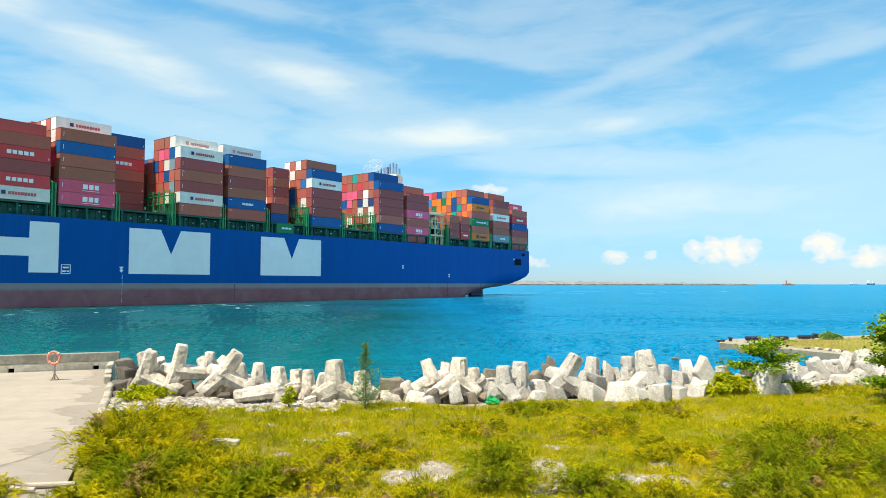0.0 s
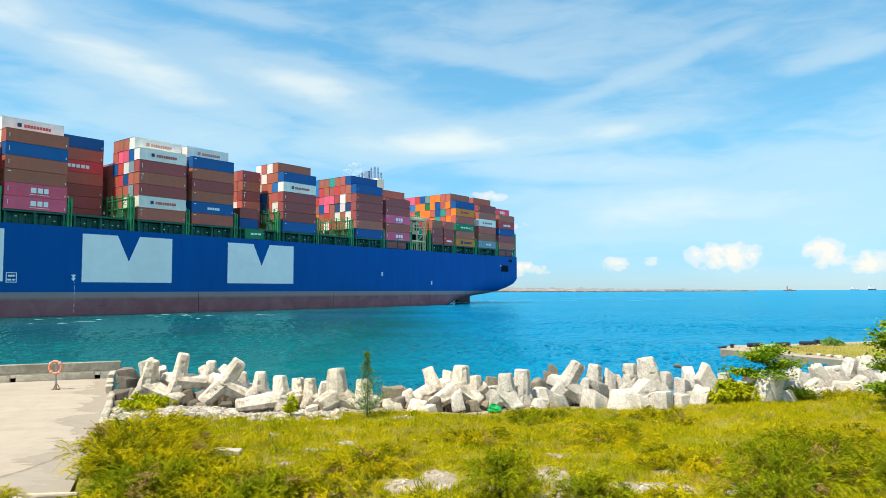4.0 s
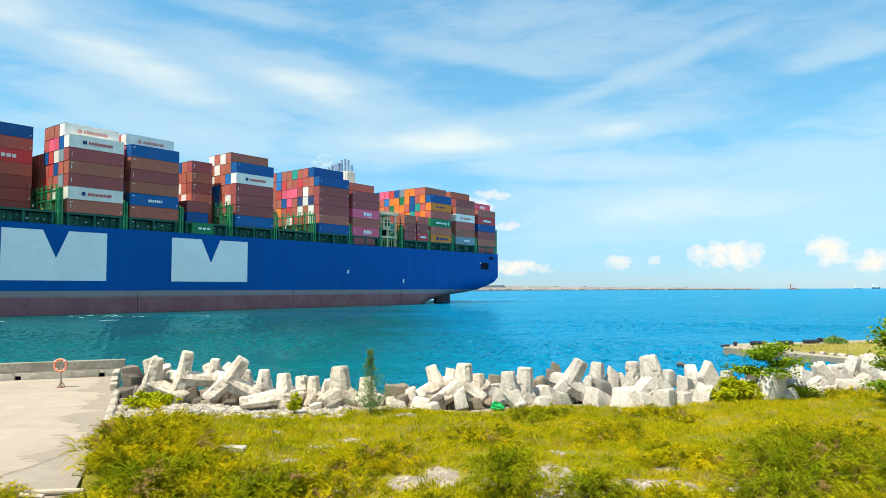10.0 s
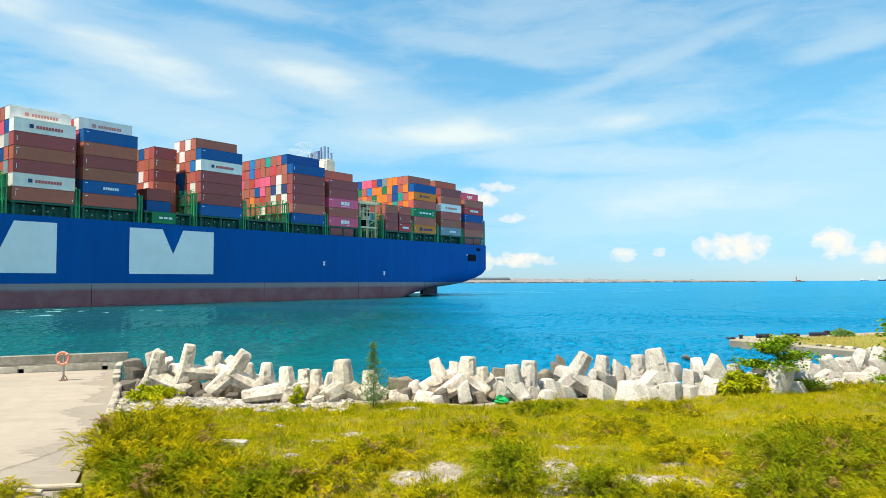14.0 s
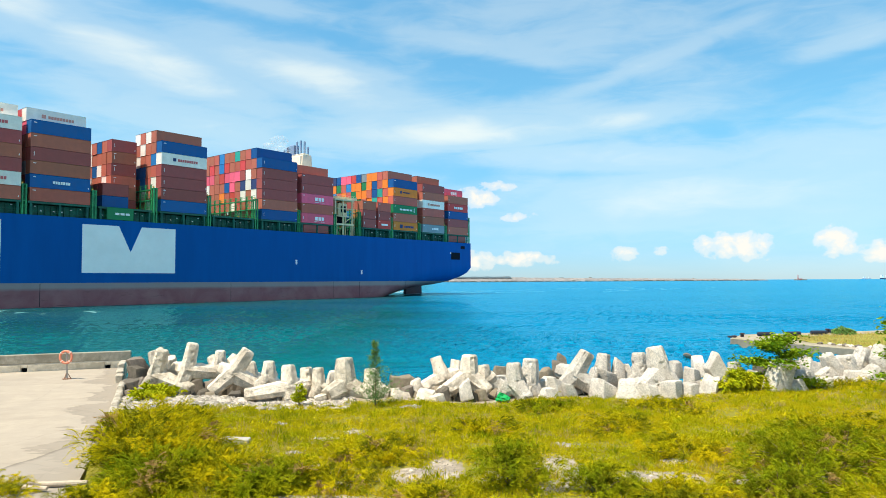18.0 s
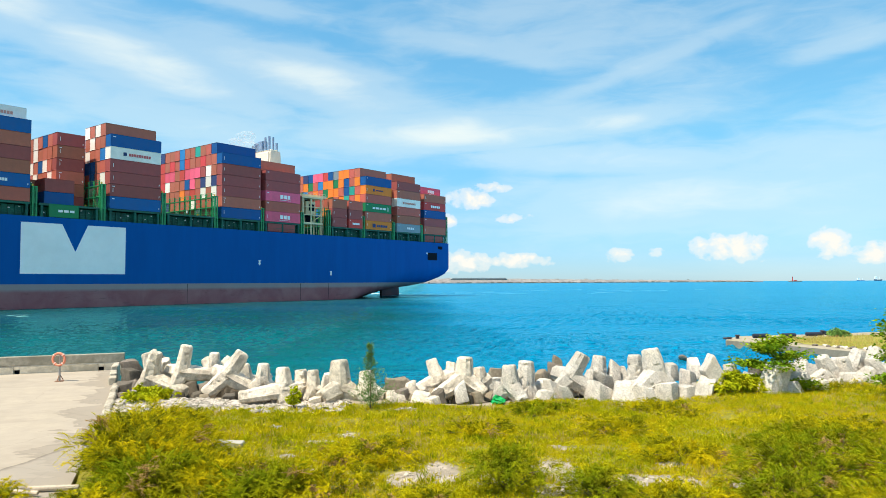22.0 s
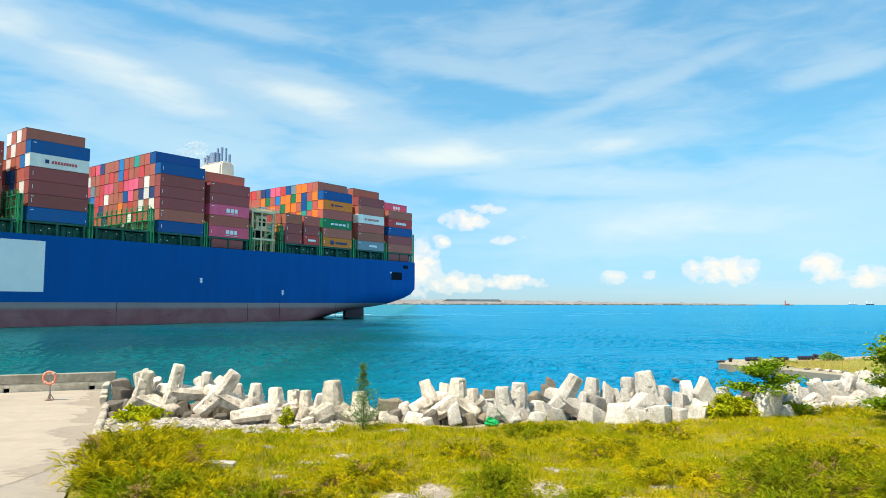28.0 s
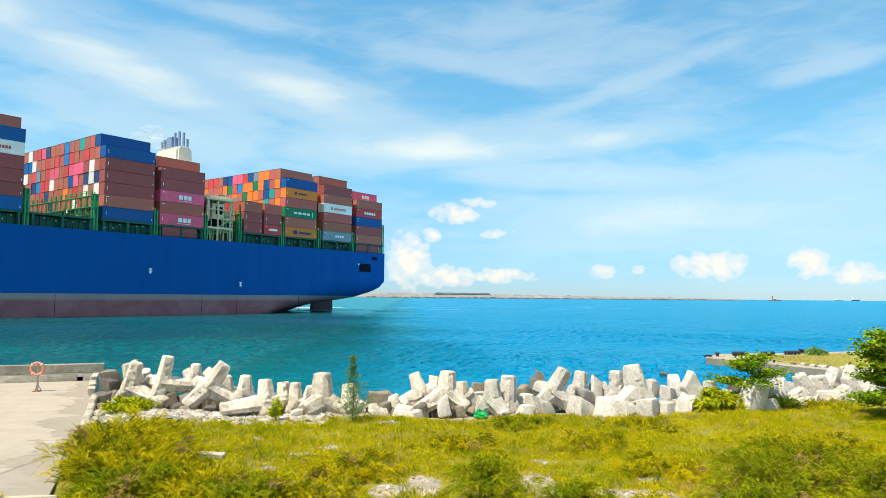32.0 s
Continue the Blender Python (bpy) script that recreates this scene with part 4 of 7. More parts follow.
RED_INK = material("red_lettering", (0.58, 0.12, 0.13), 0.6, 0, 0.1, 2, 0.5, 0.0)
FADED_INK = material("faded_red_lettering", (0.62, 0.28, 0.22), 0.6, 0, 0.1, 2, 0.5, 0.0)


def spread_bars(u0, row, tier, left, right, z0, z1, n, mat):
    """A word of n letters as plain bars of its size."""
    w = (right - left) / n
    bm = bmesh.new()
    y = -0.12 - row * ROW + 0.05
    b = tier_z(u0, tier)
    for k in range(n):
        a = u0 + left + k * w
        add_box(bm, a + 0.12 * w, a + 0.88 * w, y - 0.08, y, b + z0, b + z1)
    part("lettering", bm, mat, ship)


def build_markings():
    # seen from outside a word runs from the bow end towards the stern, so its emblem stands at the larger x
    for u0, row, tier, ink in ((182.3, 1, 6, RED_INK), (154.0, 1, 6, FADED_INK), (154.0, 0, 5, RED_INK), (154.0, 0, 1, RED_INK), (140.1, 1, 6, FADED_INK),
                               (111.3, 0, 4, RED_INK), (14.45, 0, 3, FADED_INK), (196.3, 0, 0, RED_INK)):
        spread_bars(u0, row, tier, 2.6, 8.0, 1.0, 1.62, 9, ink)
        box_mark(u0, row, tier, 8.45, 9.25, 0.95, 1.75, BOX_COLOURS["navy"] if ink == RED_INK else ink, "emblem")
    for u0, row, tier in ((182.3, 0, 0), (182.3, 0, 1), (68.35, 0, 0), (68.35, 0, 2), (0.1, 1, 5)):
        y = -0.12 - row * ROW + 0.05
        b = tier_z(u0, tier)
        for a, w in ((6.7, 1.05), (5.4, 0.95), (4.2, 0.85)):
            bm = bmesh.new()
            add_box(bm, u0 + a - w / 2, u0 + a + w / 2, y - 0.08, y, b + 0.85, b + 1.9)
            part("lettering_block", bm, WHITE_PAINT, ship, "white lettering block on a pink container")
        box_mark(u0, row, tier, 3.6, 7.4, 0.42, 0.52, WHITE_PAINT)
    for u0, row, tier in ((196.3, 0, 1), (196.3, 0, 3), (0.1, 0, 3), (168.6, 5, 4)):
        spread_bars(u0, row, tier, 3.2, 8.6, 0.95, 1.75, 5, WHITE_PAINT)
    spread_bars(29.45, 0, 2, 2.6, 9.2, 1.0, 1.6, 4, WHITE_PAINT)
    box_mark(29.45, 0, 2, 1.6, 1.9, 0.6, 2.0, WHITE_PAINT)
    spread_bars(29.45, 0, 0, 2.0, 7.0, 0.9, 1.6, 6, BOX_COLOURS["navy"])
    box_mark(29.45, 0, 0, 7.6, 9.0, 0.7, 1.9, BOX_COLOURS["navy"], "emblem")
    spread_bars(29.45, 0, 4, 4.0, 7.4, 1.2, 1.6, 6, BOX_COLOURS["navy"])
    box_mark(29.45, 0, 4, 8.0, 8.8, 1.0, 1.8, BOX_COLOURS["navy"], "emblem")
    spread_bars(14.45, 0, 0, 3.4, 7.2, 1.0, 1.7, 4, WHITE_PAINT)
    box_mark(43.0, 0, 0, 1.4, 4.4, 1.0, 1.6, WHITE_PAINT)
    spread_bars(130.2, 0, -1, 0.8, 4.4, 1.1, 1.6, 3, WHITE_PAINT)
    spread_bars(140.1, 0, 1, 4.2, 7.8, 1.0, 1.6, 7, WHITE_PAINT)
    # small code plates near the box corners
    for u0, near in BAY_BOXES.items():
        for k in range(len(near)):
            r = random.random()
            first = {125.8: 3, 131.9: 3, 168.6: 5}.get(u0, 0)
            long = 6.06 if u0 in (43.0, 49.8, 125.8, 131.9) else 12.19
            if r < 0.55:
                box_mark(u0, first, k, long - 1.1, long - 0.5, 2.12, 2.28, WHITE_PAINT, "code_bar")
            if r > 0.4:
                box_mark(u0, first, k, long - 0.72, long - 0.61, 0.9, 1.8, WHITE_PAINT, "code_bar")
            if 0.3 < r < 0.8:
                box_mark(u0, first, k, 0.35, 0.5, 0.5, 0.9, WHITE_PAINT, "code_bar")


def build_foam():
    """Broken white water along the side and at the stern, carried with the ship."""
    foam = material("sea_foam", (0.20, 0.42, 0.42), 0.8, 0, 0.15, 2.0, 0.6, 0.3, 6.0)
    wash = material("white_wash", (0.75, 0.82, 0.82), 0.8, 0, 0.15, 2.0, 0.6, 0.3, 6.0)
    rng = np.random.default_rng(4)
    for n, u_a, u_b, y_a, y_b, size in ((46, 150, 260, 9.0, 36.0, 0.8), (60, 7.5, 18, -30, -20, 0.8), (16, -12, 8, -34, -10, 0.6), (90, -36, -12, -64, -53, 0.9), (16, -60, -8, -40, -10, 0.5)):
        bm = bmesh.new()
        for _ in range(n):
            u, y = rng.uniform(u_a, u_b), y_a + (y_b - y_a) * rng.random() ** 1.3
            lx, ly = rng.uniform(0.8, 4.5) * size, rng.uniform(0.10, 0.42) * size
            top = bm.verts.new((u, y, rng.uniform(0.06, 0.11)))
            ring = []
            for k in range(8):
                a = k * math.tau / 8
                ring.append(bm.verts.new((u + lx * math.cos(a) * rng.uniform(0.5, 1.1), y + ly * math.sin(a) * rng.uniform(0.4, 1.2), -0.05)))
            for k in range(8):
                bm.faces.new((ring[k], ring[(k + 1) % 8], top))
        tagged(part("foam_patch", bm, wash if y_b < -50 else foam, ship, "broken white foam beside the hull"), kind="stuff")
    # long thin lines of the wake on either side of the track
    bm = bmesh.new()
    for k in range(15):
        u, y = rng.uniform(-230, -20), rng.choice((rng.uniform(-6, 22), rng.uniform(-52, -30), rng.uniform(-30, -6)))
        n = rng.uniform(30, 75)
        w = rng.uniform(0.25, 0.6)
        slant = rng.normal(0, 2.5)
        mid = [bm.verts.new((u + n * f, y + slant * f + 0.4 * math.sin(f * 7 + k), 0.07)) for f in (0, 0.25, 0.5, 0.75, 1)]
        for side in (-1, 1):
            edge = [bm.verts.new((u + n * f, y + slant * f + 0.4 * math.sin(f * 7 + k) + side * w * rng.uniform(0.4, 1.4), -0.04)) for f in (0, 0.25, 0.5, 0.75, 1)]
            for i in range(4):
                bm.faces.new((mid[i], mid[i + 1], edge[i + 1], edge[i]) if side > 0 else (mid[i], edge[i], edge[i + 1], mid[i + 1]))
    tagged(part("wake_line", bm, material("smooth_wake_water", (0.06, 0.30, 0.46), 0.5, 0, 0.3, 0.6, 0.1, 0.2, 4.0, 0.3), ship, "thin pale lines of the wake astern"), kind="stuff")


def build_smoke():
    """Pale exhaust haze that hangs forward of the pipes, in thin overlapping lumps."""
    m = bpy.data.materials.new("pale_exhaust_smoke")
    m.use_nodes = True
    t = m.node_tree
    t.nodes.clear()
    out, d, tr, clear = (t.nodes.new(k) for k in ("ShaderNodeOutputMaterial", "ShaderNodeBsdfDiffuse", "ShaderNodeBsdfTranslucent", "ShaderNodeBsdfTransparent"))
    both, mx = t.nodes.new("ShaderNodeMixShader"), t.nodes.new("ShaderNodeMixShader")
    for n in (d, tr):
        n.inputs["Color"].default_value = (0.98, 0.92, 0.82, 1)
    both.inputs[0].default_value, mx.inputs[0].default_value = 0.5, 0.07
    link(t, d.outputs[0], both.inputs[1])
    link(t, tr.outputs[0], both.inputs[2])
    link(t, clear.outputs[0], mx.inputs[1])
    link(t, both.outputs[0], mx.inputs[2])
    link(t, mx.outputs[0], out.inputs[0])
    rng = np.random.default_rng(9)
    bm = bmesh.new()
    for k in range(3):
        f = k / 2
        c = Vector((64.0 + 7.0 * f, -28 + rng.normal(0, 1.2), 48.6 + 1.9 * math.sin(math.pi * f) + rng.normal(0, 0.7)))
        made = bmesh.ops.create_icosphere(bm, subdivisions=3, radius=rng.uniform(1.9, 2.4))
        for v in made["verts"]:
            v.co = Vector((v.co.x * 1.4, v.co.y, v.co.z * 0.75)) * (1 + 0.3 * noise.noise(v.co * 0.8 + c)) + c
    part("exhaust_smoke", bm, m, ship, "thin pale haze of exhaust smoke", True)


build_smoke()
build_deck_fittings()
build_markings()
build_foam()


# ---------------------------------------------------------------- sea and land
CHOP = 0.016


def build_sea():
    """One sheet out to the horizon, with real wavelets in the harbour that grow coarser far out."""
    rng = np.random.default_rng(2)
    inner = np.linspace(-1, 1, 561)
    cols = np.concatenate(([-60, -12, -4, -2, -1.4, -1.15], inner, [1.15, 1.4, 2, 4, 12, 60]))
    near = [-300, -100, 10, 24]
    mid = 27 * 1.0078 ** np.arange(0, 480)
    ys = np.concatenate((near, mid, [1300, 1800, 2600, 3600, 4900]))
    reach = np.maximum(ys, 27) * 0.74
    x = np.clip(cols[None, :] * reach[:, None], -4950, 4950)
    y = np.repeat(ys[:, None], len(cols), 1)
    z = np.zeros_like(x)
    dx, dy = (reach * 2 / 560)[:, None], np.gradient(ys)[:, None]
    # short-crested chop: short across, drawn out along the wind, coarser ones farther out
    for k in range(64):
        wl = 0.26 * 1.068 ** (k // 2)
        if k % 2:
            long = wl * rng.uniform(2.0, 5.0)
            kx, ky = rng.choice((-1, 1)) * math.tau / wl, math.tau / long
        else:
            long = wl * 2.2
            kx, ky = rng.normal(0, 0.8) * math.tau / long, math.tau / long
        drawn = np.clip(wl / dx - 2.4, 0, 1) * np.clip(long / dy - 2.4, 0, 1)
        z += drawn * CHOP * wl ** 0.6 * np.sin(kx * x + ky * y + rng.random() * math.tau)
    gust = 0.75 + 0.5 * np.sin(0.045 * x + 0.11 * y + 1.7 * np.sin(0.023 * x)) * np.sin(0.031 * y - 0.017 * x)
    fade = np.clip((1.05 - np.abs(cols)) * 12, 0, 1)[None, :] * np.clip((1150 - y) / 300, 0, 1) * np.clip((y - 25) / 3, 0, 1)
    z = z * fade * gust
    n, m = x.shape
    verts = np.stack((x, y, z), 2).reshape(-1, 3)
    i = (np.arange(n - 1)[:, None] * m + np.arange(m - 1)[None, :]).reshape(-1)
    faces = np.stack((i, i + 1, i + m + 1, i + m), 1)
    me = mesh_from_arrays("water", verts, faces, WATER)
    me.polygons.foreach_set("use_smooth", np.ones(len(faces), dtype=bool))
    return tagged(new("water", me), "blue-green rippled harbour water under a bright sky", "water", kind="structure")


water = build_sea()


def shore_y(x):
    """Where the land ends at the sea, seen along x."""
    return lerp(x, [(-400, -140), (-60, 20.0), (-17.2, 36.2), (-16.8, 31.5), (-10, 30.5), (0, 30.0), (10, 31.5), (18, 34.0), (30, 41), (60, 45), (400, 60)])


def ground_z(x, y):
    """Height of the soil: level near the rocks, dropping to the sea behind them."""
    z = 0.80
    if x > -12:
        z += 0.10 * math.sin(x * 0.9 + y * 0.4) * min(1, (x + 12) / 4) * 0.6 + 0.09 * noise.noise(Vector((x * 0.35, y * 0.35, 1.0)))
        z += 0.35 * max(0.0, min(1.0, (x - 6) / 10)) * max(0.0, min(1.0, (33 - y) / 8))
    if 12.3 < y < 38 and x < lerp(y, [(12.2, -6.9), (24, -11.5), (30.4, -14.2), (36.35, -16.75), (40, -18)]) - 0.3:
        z = 0.74
    drop = (y - (shore_y(x) - 3.5)) / 3.5
    if drop > 0 and x > -16.9:
        z -= min(drop, 1.6) ** 1.3 * 1.4
    return z


def build_ground():
    bm = bmesh.new()
    xs = [-400, -200, -120, -80, -60, -45, -35, -28, -24, -20, -18, -17.21] + [-17.0 + 0.5 * k for k in range(86)] + [27, 30, 35, 45, 60, 90, 140, 220, 400]
    grid = []
    for x in xs:
        e = shore_y(x) + (0.0 if x < -17.1 else 2.5)
        ys = [-250, -120, -60, -20, 0, 6, 9, 11] + [12 + 0.5 * k for k in range(26)]
        ys = [y for y in ys if y < e - 1]
        ys = ys + [ys[-1] + (e - ys[-1]) * k / (42 - len(ys)) for k in range(1, 43 - len(ys))]
        grid.append([bm.verts.new((x, y, ground_z(x, y))) for y in ys])
    for a, b in zip(grid, grid[1:]):
        for i in range(len(a) - 1):
            bm.faces.new((a[i], b[i], b[i + 1], a[i + 1]))
    return solo("ground", bm, SOIL, "sandy soil along the shore under grass and weeds", "ground", kind="structure", smooth=True)


ground = build_ground()


# ---------------------------------------------------------------- apron, sea wall and lifebuoy
def build_apron():
    bm = bmesh.new()
    edge = [(-6.9, 12.2), (-11.5, 24.0), (-14.2, 30.4), (-16.75, 36.35), (-60, 20.0), (-60, 12.2)]
    top = [bm.verts.new((x, y, 0.82)) for x, y in edge]
    low = [bm.verts.new((x, y, 0.2)) for x, y in edge]
    bm.faces.new(top)
    for i in range(len(edge)):
        j = (i + 1) % len(edge)
        bm.faces.new((top[i], low[i], low[j], top[j]))
    bmesh.ops.recalc_face_normals(bm, faces=bm.faces)
    solo("quay_apron", bm, APRON, "sun-bleached concrete apron with dusty stains", "pavement", kind="structure")


PALE_CONCRETE = material("limewashed_concrete", (0.62, 0.545, 0.42), 0.9, 0, 0.25, 4.0, 1.3, 0.5, 18.0, 0.2, (0.38, 0.33, 0.24), 0.8)


KERB = material("dirty_kerb_concrete", (0.47, 0.42, 0.33), 0.95, 0, 0.3, 6.0, 1.2, 0.8, 16.0, 0.1, (0.22, 0.19, 0.14), 0.75)


def build_sea_wall():
    a, b = Vector((-16.70, 36.72, 0)), Vector((-62.0, 19.6, 0))
    d = (b - a).normalized()
    turn = math.degrees(math.atan2(d.y, d.x))
    m = pose(a.x, a.y, 0.5, 0, 0, turn)
    wall = thing("sea_wall", "low weathered concrete parapet with small drain holes", "wall", at=m, kind="structure")
    n = (b - a).length
    bm = bmesh.new()
    add_box(bm, 0, n, -0.16, 0.16, 0.70, 1.16)
    rough_up(bm, 0.012, 1.3)
    bmesh.ops.bevel(bm, geom=bm.edges[:], offset=0.03, segments=1, affect="EDGES")
    part("parapet", bm, material("stained_grey_concrete", (0.33, 0.30, 0.235), 0.9, 0, 0.28, 5.0, 1.1, 0.6, 16.0, 0.2, (0.21, 0.19, 0.14), 0.8), wall)
    holes = [1.1, 4.9, 8.7, 12.5, 16.3, 20.1, 24, 28, 32, 36, 40, 44]
    x = 0.0
    for h in holes + [n + 0.3]:
        bm = bmesh.new()
        add_box(bm, x, min(h - 0.13, n), -0.175, 0.175, 0.0, 0.66)
        bmesh.ops.bevel(bm, geom=bm.edges[:], offset=0.03, segments=1, affect="EDGES")
        part("wall_footing", bm, PALE_CONCRETE, wall)
        if h < n:
            bm = bmesh.new()
            add_box(bm, h - 0.13, h + 0.13, -0.172, 0.172, 0.50, 0.655)
            part("hole_lintel", bm, PALE_CONCRETE, wall)
            # dark plate added behind each hole for the shade inside it
            bm = bmesh.new()
            add_box(bm, h - 0.13, h + 0.13, -0.15, -0.08, 0.0, 0.50)
            part("hole_shade", bm, FLAT_DARK, wall, "dark plate for the shade inside a drain hole")
        x = h + 0.13
    bm = bmesh.new()
    add_box(bm, 0, n, -0.17, 0.17, 0.655, 0.705)
    part("joint_band", bm, CONCRETE, wall)
    for (x, y, z, sx, sy, sz, r) in ((-15.75, 33.7, 0.3, 0.30, 1.5, 1.12, 22), (-15.2, 32.3, 0.2, 0.30, 1.2, 1.05, 24), (-14.75, 31.3, 0.2, 0.34, 0.9, 0.95, 22)):
        bm = bevelled_box(sx, sy, sz, 0.04)
        rough_up(bm, 0.04, 1.5, x)
        solo("kerb_block", bm, KERB, "short upright concrete end block of the apron kerb", "kerb", "kerb blocks", at=pose(x, y, z, 0, 0, r))
    for k, (x, y) in enumerate(((-13.95, 29.6), (-13.1, 27.6), (-12.3, 25.7), (-11.5, 23.8))):
        bm = bevelled_box(0.26, 1.9, 0.36, 0.05)
        bmesh.ops.subdivide_edges(bm, edges=[e for e in bm.edges if e.calc_length() > 0.5], cuts=5, use_grid_fill=True)
        rough_up(bm, 0.05, 2.1, k * 3.1)
        solo("kerb_stone", bm, KERB, "worn concrete kerb stone along the apron edge", "kerb", "kerb stones", at=pose(x + 0.1, y, 0.62, 0, 0, 23))


def build_lifebuoy():
    orange = material("faded_orange_lifebuoy", (0.74, 0.24, 0.14), 0.6, 0, 0.1, 3, 0.6, 0.1, 20)
    grey = material("galvanised_post", (0.40, 0.37, 0.33), 0.6, 0.3, 0.15, 4, 0.6, 0.1, 20)
    rust = material("rusty_base", (0.28, 0.15, 0.09), 0.85, 0, 0.3, 6, 0.9, 0.4, 20)
    stand = thing("lifebuoy_stand", "faded orange lifebuoy hung on a thin grey post", "lifebuoy", at=pose(-17.6, 32.15, 0.82))
    bm = bmesh.new()
    R, r = 0.275, 0.056
    rings = []
    for i in range(28):
        a = i * math.tau / 28
        rings.append([bm.verts.new(((R + r * math.cos(b)) * math.cos(a), -0.09 + r * math.sin(b) * 0.9, 1.02 + (R + r * math.cos(b)) * math.sin(a))) for b in (k * math.tau / 10 for k in range(10))])
    for i in range(28):
        p, q = rings[i], rings[(i + 1) % 28]
        for k in range(10):
            bm.faces.new((p[k], q[k], q[(k + 1) % 10], p[(k + 1) % 10]))
    bmesh.ops.recalc_face_normals(bm, faces=bm.faces)
    buoy = part("lifebuoy", bm, orange, stand, "faded orange ring", True)
    for k in range(4):
        bm = bmesh.new()
        a = math.pi / 4 + k * math.pi / 2
        for j in range(10):
            b0, b1 = j * math.tau / 10, (j + 1) * math.tau / 10
            v = [bm.verts.new(((R + 0.08 * math.cos(b)) * math.cos(a + s), -0.09 + 0.074 * math.sin(b), 1.02 + (R + 0.08 * math.cos(b)) * math.sin(a + s))) for s, b in ((-0.09, b0), (0.09, b0), (0.09, b1), (-0.09, b1))]
            bm.faces.new(v)
        part("band", bm, material("pale_band", (0.75, 0.55, 0.45), 0.6), buoy)
    bm = bmesh.new()
    add_rod(bm, (0, 0, 0.02), (0, 0, 1.2), 0.045, sides=10)
    part("post", bm, grey, stand)
    bm = bmesh.new()
    add_rod(bm, (-0.08, -0.06, 1.25), (0.08, -0.06, 1.25), 0.02, sides=6)
    add_rod(bm, (0, 0.0, 1.19), (0, -0.12, 1.27), 0.02, sides=6)
    part("hook", bm, grey, stand)
    bm = bmesh.new()
    add_rod(bm, (0, 0, 0.0), (0, 0, 0.03), 0.2, sides=12)
    for k in range(3):
        a = k * math.tau / 3 + 0.4
        add_rod(bm, (0.17 * math.cos(a), 0.17 * math.sin(a), 0.03), (0.03 * math.cos(a), 0.03 * math.sin(a), 0.28), 0.018, sides=6)
    part("foot", bm, rust, stand, "rusty splayed foot")


build_apron()
build_sea_wall()
build_lifebuoy()


# ---------------------------------------------------------------- armour units and rubble along the water
def leg_mesh(bm, way, length, r0, r1, sides=8, phase=0.0):
    """A tapered leg with a chamfered flat end, from the centre outwards."""
    q = Vector(way).normalized().to_track_quat("Z", "Y").to_matrix()
    rings = []
    for s, r in ((0.0, r0), (0.3, r0 * 0.8 + r1 * 0.2), (0.65, r0 * 0.35 + r1 * 0.65), (1.0 - 0.2 * r1 / length, r1), (1.0, r1 * 0.84)):
        turns = [phase + (k // 2) * math.pi / 2 + (0.5 if k % 2 else -0.5) for k in range(sides)]
        rings.append([bm.verts.new(q @ Vector((r * math.cos(a), r * math.sin(a), s * length))) for a in turns])
    for a, b in zip(rings, rings[1:]):
        for k in range(sides):
            bm.faces.new((a[k], a[(k + 1) % sides], b[(k + 1) % sides], b[k]))
    bm.faces.new(rings[-1])
    bm.faces.new(rings[0][::-1])


def weather(bm, seed, rough, limits=(0.34, 0.17)):
    """Breaks a concrete surface into small facets with pits, worn edges and hollows."""
    for limit in limits:
        bmesh.ops.subdivide_edges(bm, edges=[e for e in bm.edges if e.calc_length() > limit], cuts=1, use_grid_fill=True)
    bm.normal_update()
    shift = Vector((seed, seed * 0.37, seed * 0.71))
    for v in bm.verts:
        p = v.co + shift
        d = 0.022 * noise.noise(p * 1.6) + rough * 0.012 * noise.noise(p * 5.0) + rough * 0.013 * noise.noise(p * 12.0)
        pit = noise.noise(p * 7.3 + Vector((9, 3, 1)))
        if pit > 0.30:
            d -= (pit - 0.30) * 0.20 * rough
        v.co += v.normal * d


def soften(ob):
    """Shades the worn surface smoothly but keeps its broken edges."""
    ob.data.polygons.foreach_set("use_smooth", np.ones(len(ob.data.polygons), dtype=bool))
    ob.data.set_sharp_from_angle(angle=math.radians(33))


def tetrapod(centre, r, rough, *tips):
    """A four-legged armour unit: legs to the given tips and one more that balances them."""
    c = Vector(centre)
    ways = [Vector(p) - c for p in tips]
    mean = sum((w.length for w in ways), 0.0) / len(ways)
    rest = Vector((0, 0.6, 0))
    for w in ways:
        rest -= w.normalized()
    rest.z = min(rest.z, 0.1)
    ways.append(rest.normalized() * min(1.1, mean))
    bm = bmesh.new()
    for w in ways:
        leg_mesh(bm, w, w.length - 0.05, r * 1.30, r * 0.98, 8, 0.39)
    weather(bm, c.x + c.y, 1.0 if rough else 0.85, (0.34, 0.17, 0.085))
    label = "tetrapod armour unit of rough grey aggregate concrete" if rough else "pale weathered concrete tetrapod in the shore armour"
    soften(solo("tetrapod", bm, ROUGH_ARMOUR if rough else ARMOUR, label, "armour block", "shore armour units", at=pose(*c)))


